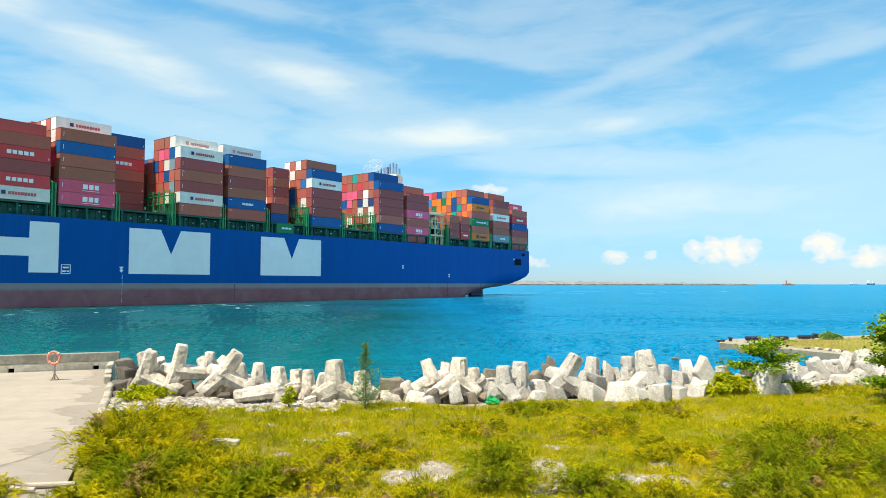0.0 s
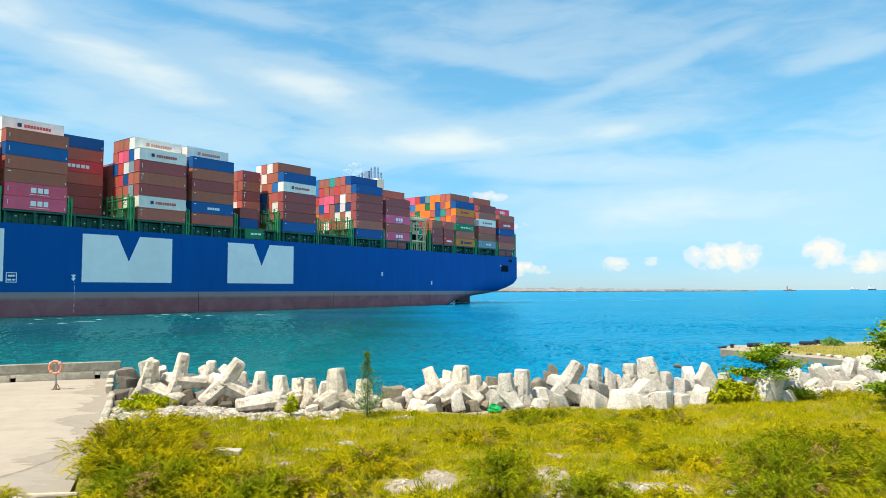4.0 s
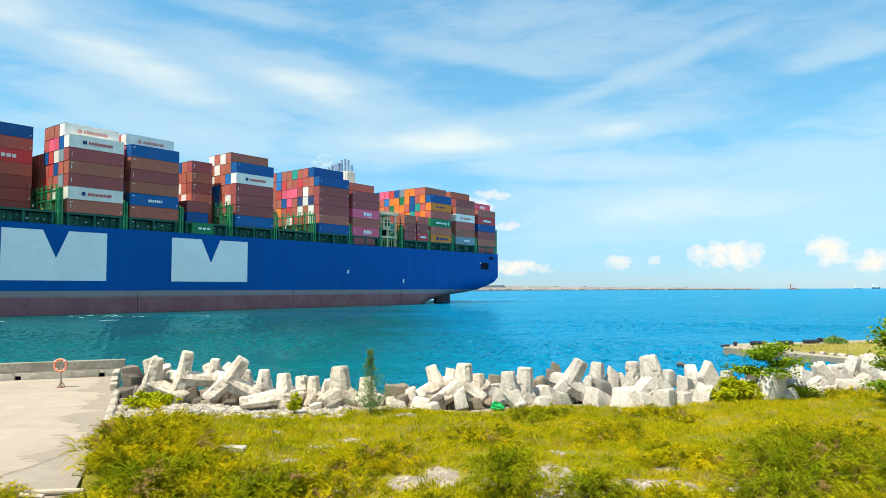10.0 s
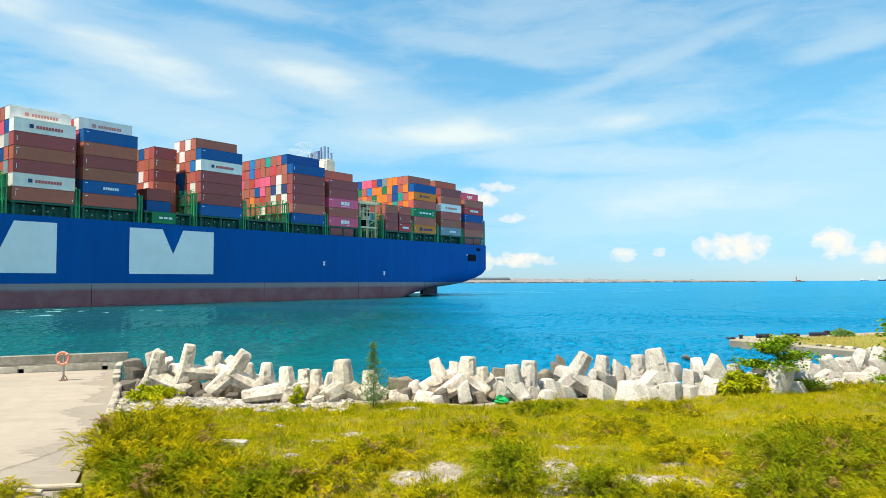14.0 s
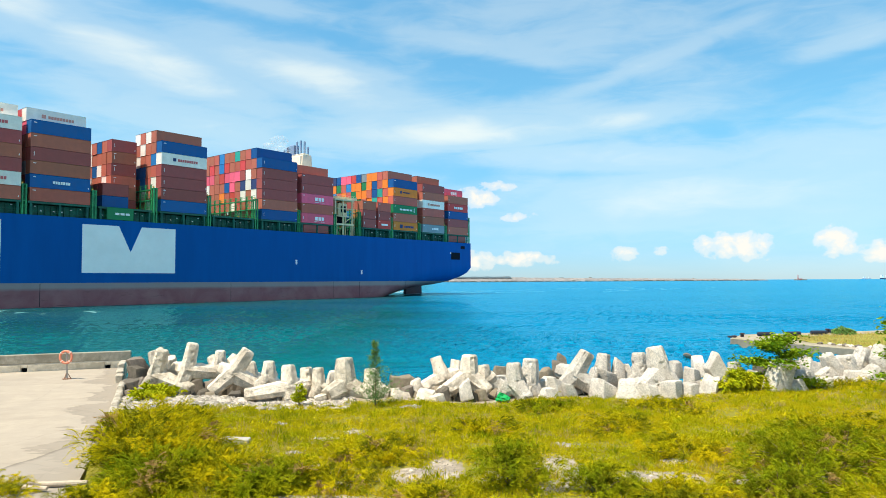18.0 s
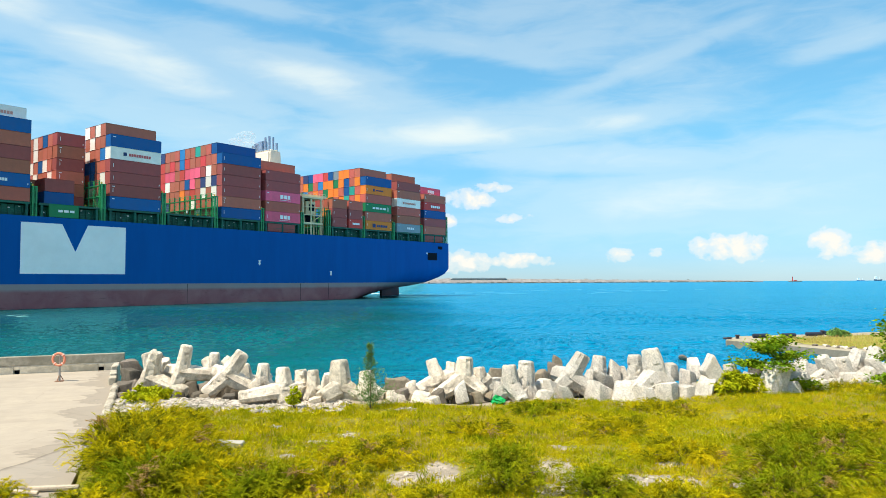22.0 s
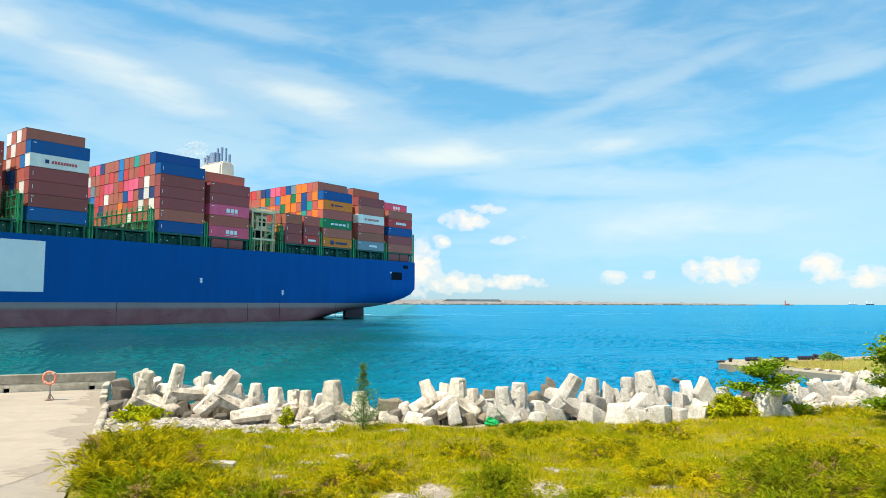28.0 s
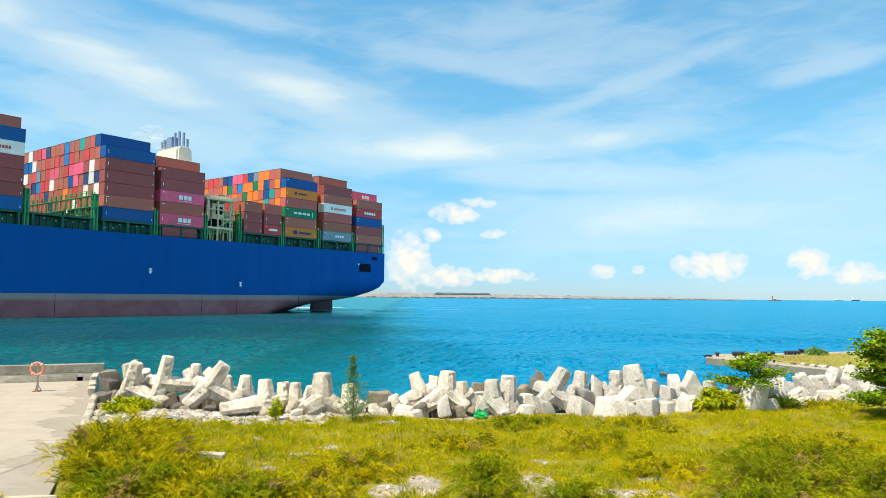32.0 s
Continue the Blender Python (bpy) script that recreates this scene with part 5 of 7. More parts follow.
def block(base, size, kind, turn=None, lean=0.0):
    """An angular concrete or stone block, knocked about at its edges."""
    bm = bmesh.new()
    sx, sy, sz = size
    add_box(bm, -sx / 2, sx / 2, -sy / 2, sy / 2, 0, sz)
    bmesh.ops.bevel(bm, geom=bm.edges[:], offset=0.13 * min(size), segments=2, affect="EDGES", profile=0.6)
    bmesh.ops.subdivide_edges(bm, edges=[e for e in bm.edges if e.calc_length() > 0.3], cuts=1)
    own = random.Random(base[0] * 31.7 + base[1])
    tx, ty, kx, ky, wedge = (own.uniform(*r) for r in ((0.1, 0.42), (0.1, 0.42), (-0.22, 0.22), (-0.2, 0.2), (-0.5, 0.5)))
    for v in bm.verts:
        k = v.co.z / sz
        v.co.z *= 1 + wedge * v.co.x / sx
        v.co.x = v.co.x * (1.12 - tx * k) + kx * k * sx
        v.co.y = v.co.y * (1.12 - ty * k) + ky * k * sy
    rough_up(bm, (0.07 if kind in (0, 3) else 0.13) * min(size), 1.7 / max(0.3, min(size)), base[0] * 1.7)
    weather(bm, base[0] + base[1], 0.7)
    mat, label, cat = ((ROUGH_ARMOUR if base[0] > 2 else ARMOUR, "broken pale concrete block among the shore armour", "concrete block"), (STONE, "dark grey rubble stone, partly filling in for shade between the armour", "rock"),
                       (BROWN_ROCK, "brown weathered rock among the shore armour", "rock"), (ROUGH_ARMOUR, "squared grey concrete block on the shore", "concrete block"))[kind]
    turn = random.uniform(0, 90) if turn is None else turn if lean else turn + own.uniform(-25, 25)
    soften(solo("rubble_block" if kind != 2 else "rock", bm, mat, label, cat, "shore rubble", at=pose(*base, random.uniform(-9, 9) * (lean == 0), lean or random.uniform(-14, 14), turn)))


BROWN_ROCK = material("brown_rock", (0.24, 0.20, 0.14), 0.95, 0, 0.3, 6, 0.8, 0.8, 12, 0.2)


def build_armour():
    tetrapod((-12.09, 29.00, 1.38), 0.27, 0, (-11.81, 28.90, 2.52), (-10.40, 28.50, 0.85), (-12.83, 29.20, 0.61))
    tetrapod((-11.92, 30.20, 1.53), 0.23, 0, (-11.88, 29.90, 2.08), (-11.66, 30.20, 0.68))
    tetrapod((-10.77, 28.90, 1.63), 0.26, 0, (-10.55, 28.90, 2.79), (-11.01, 28.60, 0.89), (-9.08, 29.30, 1.43))
    tetrapod((-8.68, 28.30, 1.56), 0.29, 0, (-8.05, 28.40, 2.53), (-9.53, 28.00, 0.82), (-7.55, 28.40, 0.91))
    tetrapod((-8.26, 29.40, 1.27), 0.25, 0, (-8.33, 29.40, 1.96), (-8.07, 29.60, 0.77), (-9.33, 29.90, 2.07))
    tetrapod((-10.01, 30.60, 1.31), 0.24, 0, (-9.95, 30.60, 2.32), (-10.46, 30.80, 2.02), (-9.83, 30.60, 0.62))
    tetrapod((-7.18, 28.00, 1.33), 0.25, 0, (-7.14, 28.00, 2.14), (-7.67, 28.00, 1.02), (-6.70, 28.10, 0.95))
    tetrapod((-5.97, 26.50, 1.24), 0.27, 0, (-6.08, 26.65, 2.14), (-7.64, 26.20, 1.00), (-5.81, 26.25, 0.61))
    tetrapod((-5.43, 27.20, 1.13), 0.24, 0, (-5.52, 27.30, 1.97), (-5.87, 27.20, 0.92), (-4.95, 27.00, 0.82))
    tetrapod((-4.93, 26.90, 1.22), 0.22, 0, (-5.00, 27.00, 1.99), (-5.13, 26.60, 0.76), (-4.46, 26.70, 0.91))
    tetrapod((-3.89, 26.80, 1.28), 0.34, 0, (-3.95, 26.85, 2.39), (-4.53, 26.10, 0.97), (-3.02, 26.60, 0.88))
    tetrapod((-2.83, 26.60, 1.22), 0.29, 0, (-2.89, 26.70, 2.00), (-2.21, 26.60, 0.92), (-3.24, 26.30, 0.89))
    tetrapod((-0.15, 28.10, 1.38), 0.27, 0, (-0.47, 28.20, 2.26), (-1.23, 27.90, 0.86), (0.35, 28.20, 0.92))
    tetrapod((0.86, 27.50, 1.51), 0.31, 0, (0.91, 27.55, 2.41), (-0.32, 27.10, 0.81), (1.66, 27.15, 0.90))
    tetrapod((1.53, 28.40, 1.16), 0.25, 0, (1.51, 28.50, 1.90), (1.84, 28.60, 0.80), (1.18, 28.40, 0.84))
    tetrapod((2.62, 26.70, 1.32), 0.28, 1, (2.57, 26.75, 2.19), (3.07, 26.10, 0.78), (2.20, 26.90, 0.86))
    tetrapod((3.24, 27.20, 1.24), 0.30, 1, (3.30, 27.25, 2.28), (3.07, 26.90, 0.64), (3.56, 27.00, 0.75))
    tetrapod((5.08, 27.60, 1.53), 0.31, 1, (5.64, 27.65, 2.48), (4.41, 27.50, 0.97), (5.87, 27.35, 0.99))
    tetrapod((6.44, 28.90, 1.25), 0.28, 1, (6.56, 28.95, 2.29), (5.94, 29.00, 0.82), (7.02, 28.80, 0.76))
    tetrapod((7.79, 28.10, 1.45), 0.27, 1, (7.77, 28.15, 2.40), (7.28, 28.00, 0.88), (8.16, 28.10, 0.87))
    tetrapod((8.21, 26.80, 1.72), 0.34, 1, (7.98, 26.85, 2.77), (8.92, 26.70, 0.96), (7.31, 26.20, 1.17))
    block((10.95, 27.0, 0.66), (0.62, 0.70, 1.72), 3, 8, -24)
    tetrapod((11.59, 28.00, 1.46), 0.25, 1, (11.57, 28.10, 2.03), (11.98, 28.00, 0.96))
    block((12.42, 26.6, 0.70), (0.74, 0.66, 1.45), 3, 20, 13)
    tetrapod((14.33, 28.20, 1.24), 0.30, 1, (14.75, 27.90, 1.46), (13.70, 28.00, 0.87), (14.97, 29.00, 1.96))
    tetrapod((16.42, 29.60, 1.41), 0.29, 1, (16.06, 29.60, 2.13), (16.70, 29.30, 0.74), (15.14, 29.20, 0.81))
    tetrapod((17.39, 30.00, 1.16), 0.28, 1, (17.22, 30.00, 2.06), (17.82, 29.90, 0.65), (16.60, 29.70, 0.68))
    tetrapod((18.40, 31.20, 1.45), 0.30, 1, (18.73, 31.20, 2.25), (17.97, 31.00, 0.48), (19.14, 31.20, 0.79))
    tetrapod((17.25, 28.70, 1.16), 0.29, 1, (17.83, 28.90, 1.62), (16.50, 28.40, 0.70), (17.99, 28.80, 0.73))
    tetrapod((19.05, 30.60, 1.27), 0.29, 1, (18.80, 30.60, 1.96), (19.49, 30.40, 0.57), (18.42, 30.50, 0.55))
    block((-13.12, 31.60, 0.90), (0.60, 0.56, 1.32), 0, 20)
    # dark stones, partly rubble and partly filling in for shade under the legs
    block((-13.0, 30.9, 0.55), (0.8, 0.7, 0.75), 1, 35)
    block((-11.5, 31.1, 0.55), (0.75, 0.8, 0.95), 1, 15)
    block((-9.6, 30.9, 0.5), (0.9, 0.8, 0.8), 1, 50)
    block((-8.9, 30.2, 0.5), (0.8, 0.7, 0.7), 1, 25)
    block((-12.7, 31.7, 0.8), (0.6, 0.55, 1.2), 1, 40)
    block((-14.02, 31.80, 1.21), (0.67, 0.62, 0.67), 1, 30)
    block((-13.73, 31.00, 0.91), (0.70, 0.65, 0.61), 1, 60)
    block((-12.22, 31.00, 0.61), (0.56, 0.52, 0.76), 1, 10)
    block((-7.93, 30.00, 0.75), (0.50, 0.46, 0.64), 0, 40)
    block((-4.69, 28.60, 0.87), (0.56, 0.52, 0.76), 0, 35)
    block((-1.79, 29.60, 0.51), (0.89, 0.82, 0.78), 2, 15)
    block((-1.30, 27.50, 0.72), (0.46, 0.42, 0.69), 0, 30)
    block((-1.78, 26.60, 0.75), (0.72, 0.67, 0.35), 0, 5)
    block((-0.82, 26.40, 0.70), (0.72, 0.66, 0.41), 0, 12)
    block((-0.35, 26.20, 0.69), (0.47, 0.44, 0.32), 0, 40)
    block((0.41, 28.90, 0.85), (0.52, 0.48, 1.10), 0, 40)
    block((0.78, 26.50, 0.76), (0.44, 0.41, 0.67), 3, 8)
    block((2.38, 31.50, 0.90), (0.52, 0.48, 0.51), 2, 20)
    block((2.35, 29.50, 0.80), (0.53, 0.49, 0.49), 0, 50)
    block((2.30, 27.00, 0.80), (0.53, 0.49, 0.59), 0, 30)
    block((5.28, 32.00, 1.38), (0.39, 0.36, 0.49), 2, 30)
    block((5.06, 31.50, 1.09), (0.57, 0.53, 0.51), 1, 10)
    block((4.43, 30.50, 0.84), (0.60, 0.55, 0.60), 2, 45)
    block((4.86, 29.50, 0.94), (0.53, 0.49, 0.58), 1, 20)
    block((4.05, 27.60, 0.82), (0.58, 0.54, 0.60), 0, 35)
    block((4.26, 26.60, 0.77), (0.52, 0.48, 0.76), 0, 60)
    block((3.79, 26.30, 0.74), (0.55, 0.51, 0.49), 0, 15)
    block((4.74, 26.50, 0.75), (0.44, 0.41, 0.67), 0, 20)
    block((7.12, 29.00, 0.96), (0.48, 0.44, 1.00), 3, 35)
    block((7.64, 29.20, 0.97), (0.57, 0.53, 0.72), 0, 55)
    block((6.58, 28.20, 0.94), (0.59, 0.55, 0.75), 0, 20)
    block((6.05, 26.80, 0.65), (0.89, 0.82, 0.72), 0, 30)
    block((6.95, 26.60, 0.64), (0.96, 0.89, 0.89), 0, 12)
    block((7.94, 27.80, 1.05), (0.59, 0.54, 0.51), 0, 40)
    block((7.72, 26.30, 0.69), (0.87, 0.81, 0.62), 0, 25)
    block((9.96, 30.50, 1.02), (0.55, 0.51, 0.70), 0, 50)
    block((8.46, 26.30, 0.69), (0.79, 0.73, 0.80), 0, 65)
    block((10.39, 29.50, 0.87), (0.58, 0.53, 0.68), 0, 30)
    block((11.15, 30.80, 0.97), (0.60, 0.56, 0.81), 0, 70)
    block((9.17, 26.50, 0.65), (0.76, 0.70, 0.71), 0, 20)
    block((9.84, 26.60, 0.63), (0.76, 0.70, 0.93), 0, 50)
    block((12.74, 29.00, 0.80), (0.66, 0.61, 0.62), 0, 30)
    block((14.01, 31.00, 0.94), (0.70, 0.65, 0.61), 1, 20)
    block((13.48, 27.00, 0.64), (0.89, 0.83, 0.72), 0, 40)
    block((14.78, 27.80, 0.58), (0.84, 0.77, 0.79), 0, 20)
    block((15.90, 28.40, 0.52), (0.77, 0.71, 0.71), 0, 50)
    block((15.75, 32.00, 0.89), (0.68, 0.62, 0.67), 0, 10)
    block((17.45, 33.00, 0.83), (0.65, 0.60, 0.53), 0, 30)
    block((17.86, 28.60, 0.48), (0.65, 0.60, 0.71), 0, 30)
    # more units to the right of these, and the lower course by the water
    for k in range(34):
        x = -15.4 + k * 1.12 + random.uniform(-0.4, 0.4)
        y = shore_y(x) + random.uniform(-0.6, 0.9)
        s = random.uniform(0.5, 0.95)
        block((x, y, -0.25), (s, s * random.uniform(0.8, 1.2), random.uniform(0.5, 0.9)), 1 if random.random() < 0.6 else 0)
    # dark filler stones put in where the gaps are only in shade
    for k in range(30):
        x = -13.6 + k * 0.62 + random.uniform(-0.2, 0.2)
        s = random.uniform(0.55, 0.95)
        block((x, 30.1 + random.uniform(-0.4, 0.7), 0.25 if x < -6 else 0.0), (s, s, random.uniform(0.6, 1.0)), 1)
    # smaller stones, mostly dark, for the black gaps between the units
    for k in range(40):
        x = -13.0 + k * 0.75 + random.uniform(-0.25, 0.25)
        w = random.uniform(0.35, 0.6)
        block((x, lerp(x, [(-13, 28.4), (-7, 27.4), (0, 27.6), (8, 28.5), (17, 30.5)]) + random.uniform(-0.3, 0.3), 0.55), (w, w, random.uniform(0.3, 0.5)), (1, 1, 2)[k % 3])
    # front stones, most of them darkened for the shaded gaps
    for k in range(36):
        x = -6.5 + k * 0.62 + random.uniform(-0.25, 0.25)
        s = random.uniform(0.25, 0.5)
        block((x, lerp(x, [(-7, 26.4), (0, 26.7), (8, 27.6), (16, 29.6)]) + random.uniform(-0.2, 0.9), 0.68), (s, s, random.uniform(0.3, 0.5)), (1, 2, 1, 0)[k % 4])
    for x, y in ((19.4, 31.5), (21.2, 32.4), (23.6, 33.6), (25.9, 35.0), (28.5, 36.5)):
        c = Vector((x, y, 1.3))
        tetrapod(c, 0.3, 1, c + Vector((random.uniform(-0.5, 0.5), 0.2, 1.0)), c + Vector((0.9, -0.5, -0.3)), c + Vector((-0.8, -0.3, -0.4)))
    bm = bmesh.new()
    bmesh.ops.create_icosphere(bm, subdivisions=2, radius=0.30)
    rough_up(bm, 0.16, 1.6, 4.0)
    for v in bm.verts:
        v.co.z *= 0.75
    solo("rock", bm, STONE, "dark rock standing out of the water", "rock", at=pose(16.4, 47.3, 0.12))
    bm = bmesh.new()
    bmesh.ops.create_icosphere(bm, subdivisions=2, radius=0.35)
    rough_up(bm, 0.12, 1.6, 9.0)
    for v in bm.verts:
        v.co.z *= 0.5
    solo("rock", bm, STONE, "low dark rock just above the water", "rock", at=pose(8.1, 42.0, 0.03))


def build_rubble_bed():
    """Pale coral rubble between the left armour units and the grass."""
    rng = np.random.default_rng(11)
    verts, faces = [], []
    for _ in range(5200):
        x = rng.uniform(-13.5, -3.5)
        y = 25.9 + rng.normal(0, 0.9) + 0.05 * (x + 9)
        if y > 29 or y < 24.3 or -0.926 * x - 0.378 * y - 1.78 > -0.35:
            continue
        s = 0.02 + 0.12 * rng.random() ** 2.2
        c = np.array((x, y, ground_z(x, y) + s * 0.3))
        pts = rng.normal(0, 1, (6, 3)) * 0.25 + np.array(((1, 0, 0), (-1, 0, 0), (0, 1, 0), (0, -1, 0), (0, 0, 1), (0, 0, -1)))
        b = len(verts)
        verts.extend((c + pts * s * np.array((1.4, 1.0, 0.55))).tolist())
        for f in ((0, 2, 4), (2, 1, 4), (1, 3, 4), (3, 0, 4), (2, 0, 5), (1, 2, 5), (3, 1, 5), (0, 3, 5)):
            faces.append([b + i for i in f])
    me = bpy.data.meshes.new("coral_rubble")
    me.from_pydata(verts, [], faces)
    me.materials.append(PALE_RUBBLE)
    tagged(new("coral_rubble", me), "bed of pale coral rubble and broken stones", "rubble", kind="stuff")


build_armour()
build_rubble_bed()


# ---------------------------------------------------------------- jetty
def build_jetty():
    rubber = material("black_rubber_fender", (0.012, 0.018, 0.036), 0.75, 0, 0.3, 4, 0.5, 0.2, 12)
    rust = material("rusty_bollard", (0.045, 0.032, 0.035), 0.8, 0, 0.3, 5, 0.8, 0.3, 14)
    bm = bmesh.new()
    edge = [(22.9, 56.1), (25.2, 59.4), (34, 61.5), (70, 75), (140, 90), (140, 40), (60, 40.5), (29.0, 44.6), (25.8, 50.6)]
    top = [bm.verts.new((x, y, 0.56)) for x, y in edge]
    low = [bm.verts.new((x, y, -1.0)) for x, y in edge]
    bm.faces.new(top)
    for i in range(len(edge)):
        j = (i + 1) % len(edge)
        bm.faces.new((top[i], low[i], low[j], top[j]))
    bmesh.ops.recalc_face_normals(bm, faces=bm.faces)
    bmesh.ops.bevel(bm, geom=[e for e in bm.edges if abs(e.verts[0].co.z - e.verts[1].co.z) < 0.1 and e.verts[0].co.z > 0], offset=0.06, segments=1, affect="EDGES")
    pier = solo("jetty", bm, material("tan_weathered_concrete", (0.27, 0.22, 0.16), 0.95, 0, 0.2, 2.0, 0.4, 0.6, 10.0, 0.2, (0.18, 0.15, 0.11), 0.6), "low weathered concrete jetty reaching into the water", "jetty", kind="structure")
    pier.data.materials.append(material("pale_jetty_top", (0.37, 0.32, 0.24), 0.95, 0, 0.25, 2.0, 0.5, 0.6, 10.0, 0.2, (0.28, 0.25, 0.14), 0.6))
    # upward faces take the paler colour, the sides keep the darker one
    for face in pier.data.polygons:
        if face.normal.z > 0.5:
            face.material_index = 1
    # grass bank on the jetty
    rows = []
    bm = bmesh.new()
    for i in range(15):
        x = 27.0 + i * 2.4
        y0 = lerp(x, [(27, 51.6), (30.4, 46.2), (60, 42.5)])
        y1 = lerp(x, [(27, 56.2), (34, 59.0), (60, 68)])
        rows.append([bm.verts.new((x, y0 + (y1 - y0) * k / 6, 0.57 + (0.15 * math.sin(math.pi * k / 6) * min(1, i / 4) + 0.06 * random.random() if 0 < k < 6 else 0))) for k in range(7)])
    for a, b in zip(rows, rows[1:]):
        for k in range(6):
            bm.faces.new((a[k], b[k], b[k + 1], a[k + 1]))
    solo("grass_bank", bm, JETTY_GRASS, "dry yellow-green grass bank on the jetty", "grass", kind="structure", smooth=True)
    for k, (x, y, n) in enumerate(((26.4, 57.6, 1.25), (28.9, 57.9, 1.25), (31.6, 59.0, 1.4), (33.6, 60.4, 0.7))):
        bm = bmesh.new()
        add_rod(bm, (-n / 2, 0, 0.18), (n / 2, 0, 0.18), 0.18, sides=14)
        bmesh.ops.bevel(bm, geom=bm.edges[:], offset=0.03, segments=1, affect="EDGES")
        solo("rubber_fender", bm, rubber, "black cylindrical rubber fender lying on the jetty", "fender", "fenders on the jetty", at=pose(x, y, 0.56, 0, 0, 4 + 8 * (k % 2)))
    for x, y, h in ((24.2, 56.9, 0.30), (23.4, 56.5, 0.14), (23.0, 56.4, 0.12), (33.2, 60.6, 0.36)):
        post = thing("bollard", "rusty dark mooring bollard on the jetty", "bollard", "bollards on the jetty", at=pose(x, y, 0.56))
        bm = bmesh.new()
        add_rod(bm, (0, 0, 0), (0, 0, h), 0.14, 0.12, sides=12)
        part("post", bm, rust, post)
        bm = bmesh.new()
        add_rod(bm, (0, 0, h - 0.08), (0, 0, h + 0.02), 0.19, sides=12)
        part("cap", bm, rust, post)
    # pale stones along the near edge
    for k in range(40):
        f = k / 39
        if f < 0.45:
            x, y = 27.2 + (29.6 - 27.2) * f / 0.45, 50.4 + (45.7 - 50.4) * f / 0.45
        else:
            x, y = 29.6 + 16 * (f - 0.45) / 0.55, 45.7 - 2.4 * (f - 0.45) / 0.55
        s = random.uniform(0.13, 0.27)
        bm = bmesh.new()
        bmesh.ops.create_icosphere(bm, subdivisions=1, radius=s)
        rough_up(bm, s * 0.35, 2.0, k * 2.3)
        for v in bm.verts:
            v.co.z *= 0.65
        solo("edge_stone", bm, ARMOUR if k % 3 else STONE, "pale rough stone along the jetty edge", "rock", "jetty edge stones", at=pose(x + random.uniform(-0.2, 0.3), y, 0.6, 0, 0, random.uniform(0, 360)))


JETTY_GRASS = material("dry_bank_grass", (0.24, 0.24, 0.03), 0.95, 0, 0.35, 5.0, 0.5, 1.0, 9.0, 0.1, (0.38, 0.33, 0.10), 0.6)
build_jetty()


# ---------------------------------------------------------------- breakwater, lighthouse and far ships
def build_far():
    sand = material("far_breakwater", (0.27, 0.255, 0.24), 0.95, 0, 0.35, 0.12, 0.02, 0.6, 0.4, 0.1, (0.19, 0.185, 0.185), 0.6)
    bm = bmesh.new()
    rows = []
    for i in range(221):
        f = i / 220
        x = -900 + f * 1920
        y = 1820 + max(0, x + 100) * 0.34
        h = lerp(x, [(-900, 13), (150, 13), (330, 10.5), (600, 8.0), (900, 5.8), (1020, 3.2)]) + 1.6 * noise.noise(Vector((x * 0.04, 1.0, 0))) + 1.0 * noise.noise(Vector((x * 0.15, 4.0, 0)))
        rows.append([bm.verts.new((x, y + dy, z)) for dy, z in ((-9, -1.0), (-8, 2.2 + 0.9 * noise.noise(Vector((x * 0.11, 9, 0)))), (4, h * 0.62), (14, h), (30, h), (45, -1))])
    for a, b in zip(rows, rows[1:]):
        for k in range(5):
            bm.faces.new((a[k], b[k], b[k + 1], a[k + 1]))
    bm.faces.new(rows[-1])
    bm.faces.new(rows[0][::-1])
    solo("breakwater", bm, sand, "long low sand-coloured breakwater on the horizon", "breakwater", kind="structure")
    bm = bmesh.new()
    for k in range(60):
        x = -150 + k * 19 + random.uniform(-5, 5)
        y = 1809 + max(0, x + 100) * 0.34
        w = random.uniform(3, 9)
        add_box(bm, x - w, x + w, y - 2, y + 2, -0.5, random.uniform(1.6, 3.4))
    tagged(solo("quay_blocks", bm, STONE, "row of dark blocks at the foot of the breakwater", "block"), kind="stuff")
    bm = bmesh.new()
    add_box(bm, -84, 84, -14, 14, 0, 4.2)
    bmesh.ops.subdivide_edges(bm, edges=[e for e in bm.edges if e.calc_length() > 30], cuts=14)
    for v in bm.verts:
        if v.co.z > 2:
            v.co.x *= 0.93
            v.co.z += 0.8 * noise.noise(Vector((v.co.x * 0.05, 0, 0)))
    # bluish grey: distance haze put into the mound's colour
    solo("far_stockpile", bm, material("hazed_earth", (0.27, 0.29, 0.285), 0.95, 0, 0.2, 0.1, 0.02, 0.0), "dull flat-topped mound on the breakwater", "mound", at=pose(98, 1908, 10.6, 0, 0, 18.8))
    for x, w, h in ((330, 12, 3.5), (420, 8, 4.5), (520, 6, 3), (600, 10, 3), (760, 5, 4)):
        bm = bmesh.new()
        add_box(bm, -w / 2, w / 2, -3, 3, 0, h)
        add_box(bm, -w / 2 - 0.3, w / 2 + 0.3, -3.3, 3.3, h, h + 0.5)
        z = lerp(x, [(-900, 11), (150, 11), (330, 8.5), (600, 6.0), (900, 4.2), (1020, 2.2)]) - 0.8
        solo("far_shed", bm, CONCRETE, "small pale shed on the breakwater", "shed", "sheds on the breakwater", at=pose(x, 1840 + (x + 100) * 0.34, z))
    red = material("red_tower_paint", (0.50, 0.06, 0.05), 0.6, 0, 0.1, 0.3, 0.1, 0.0)
    tower = thing("lighthouse", "small red lighthouse on a low mole at the harbour mouth", "lighthouse", at=pose(1168, 2300, 0))
    bm = bmesh.new()
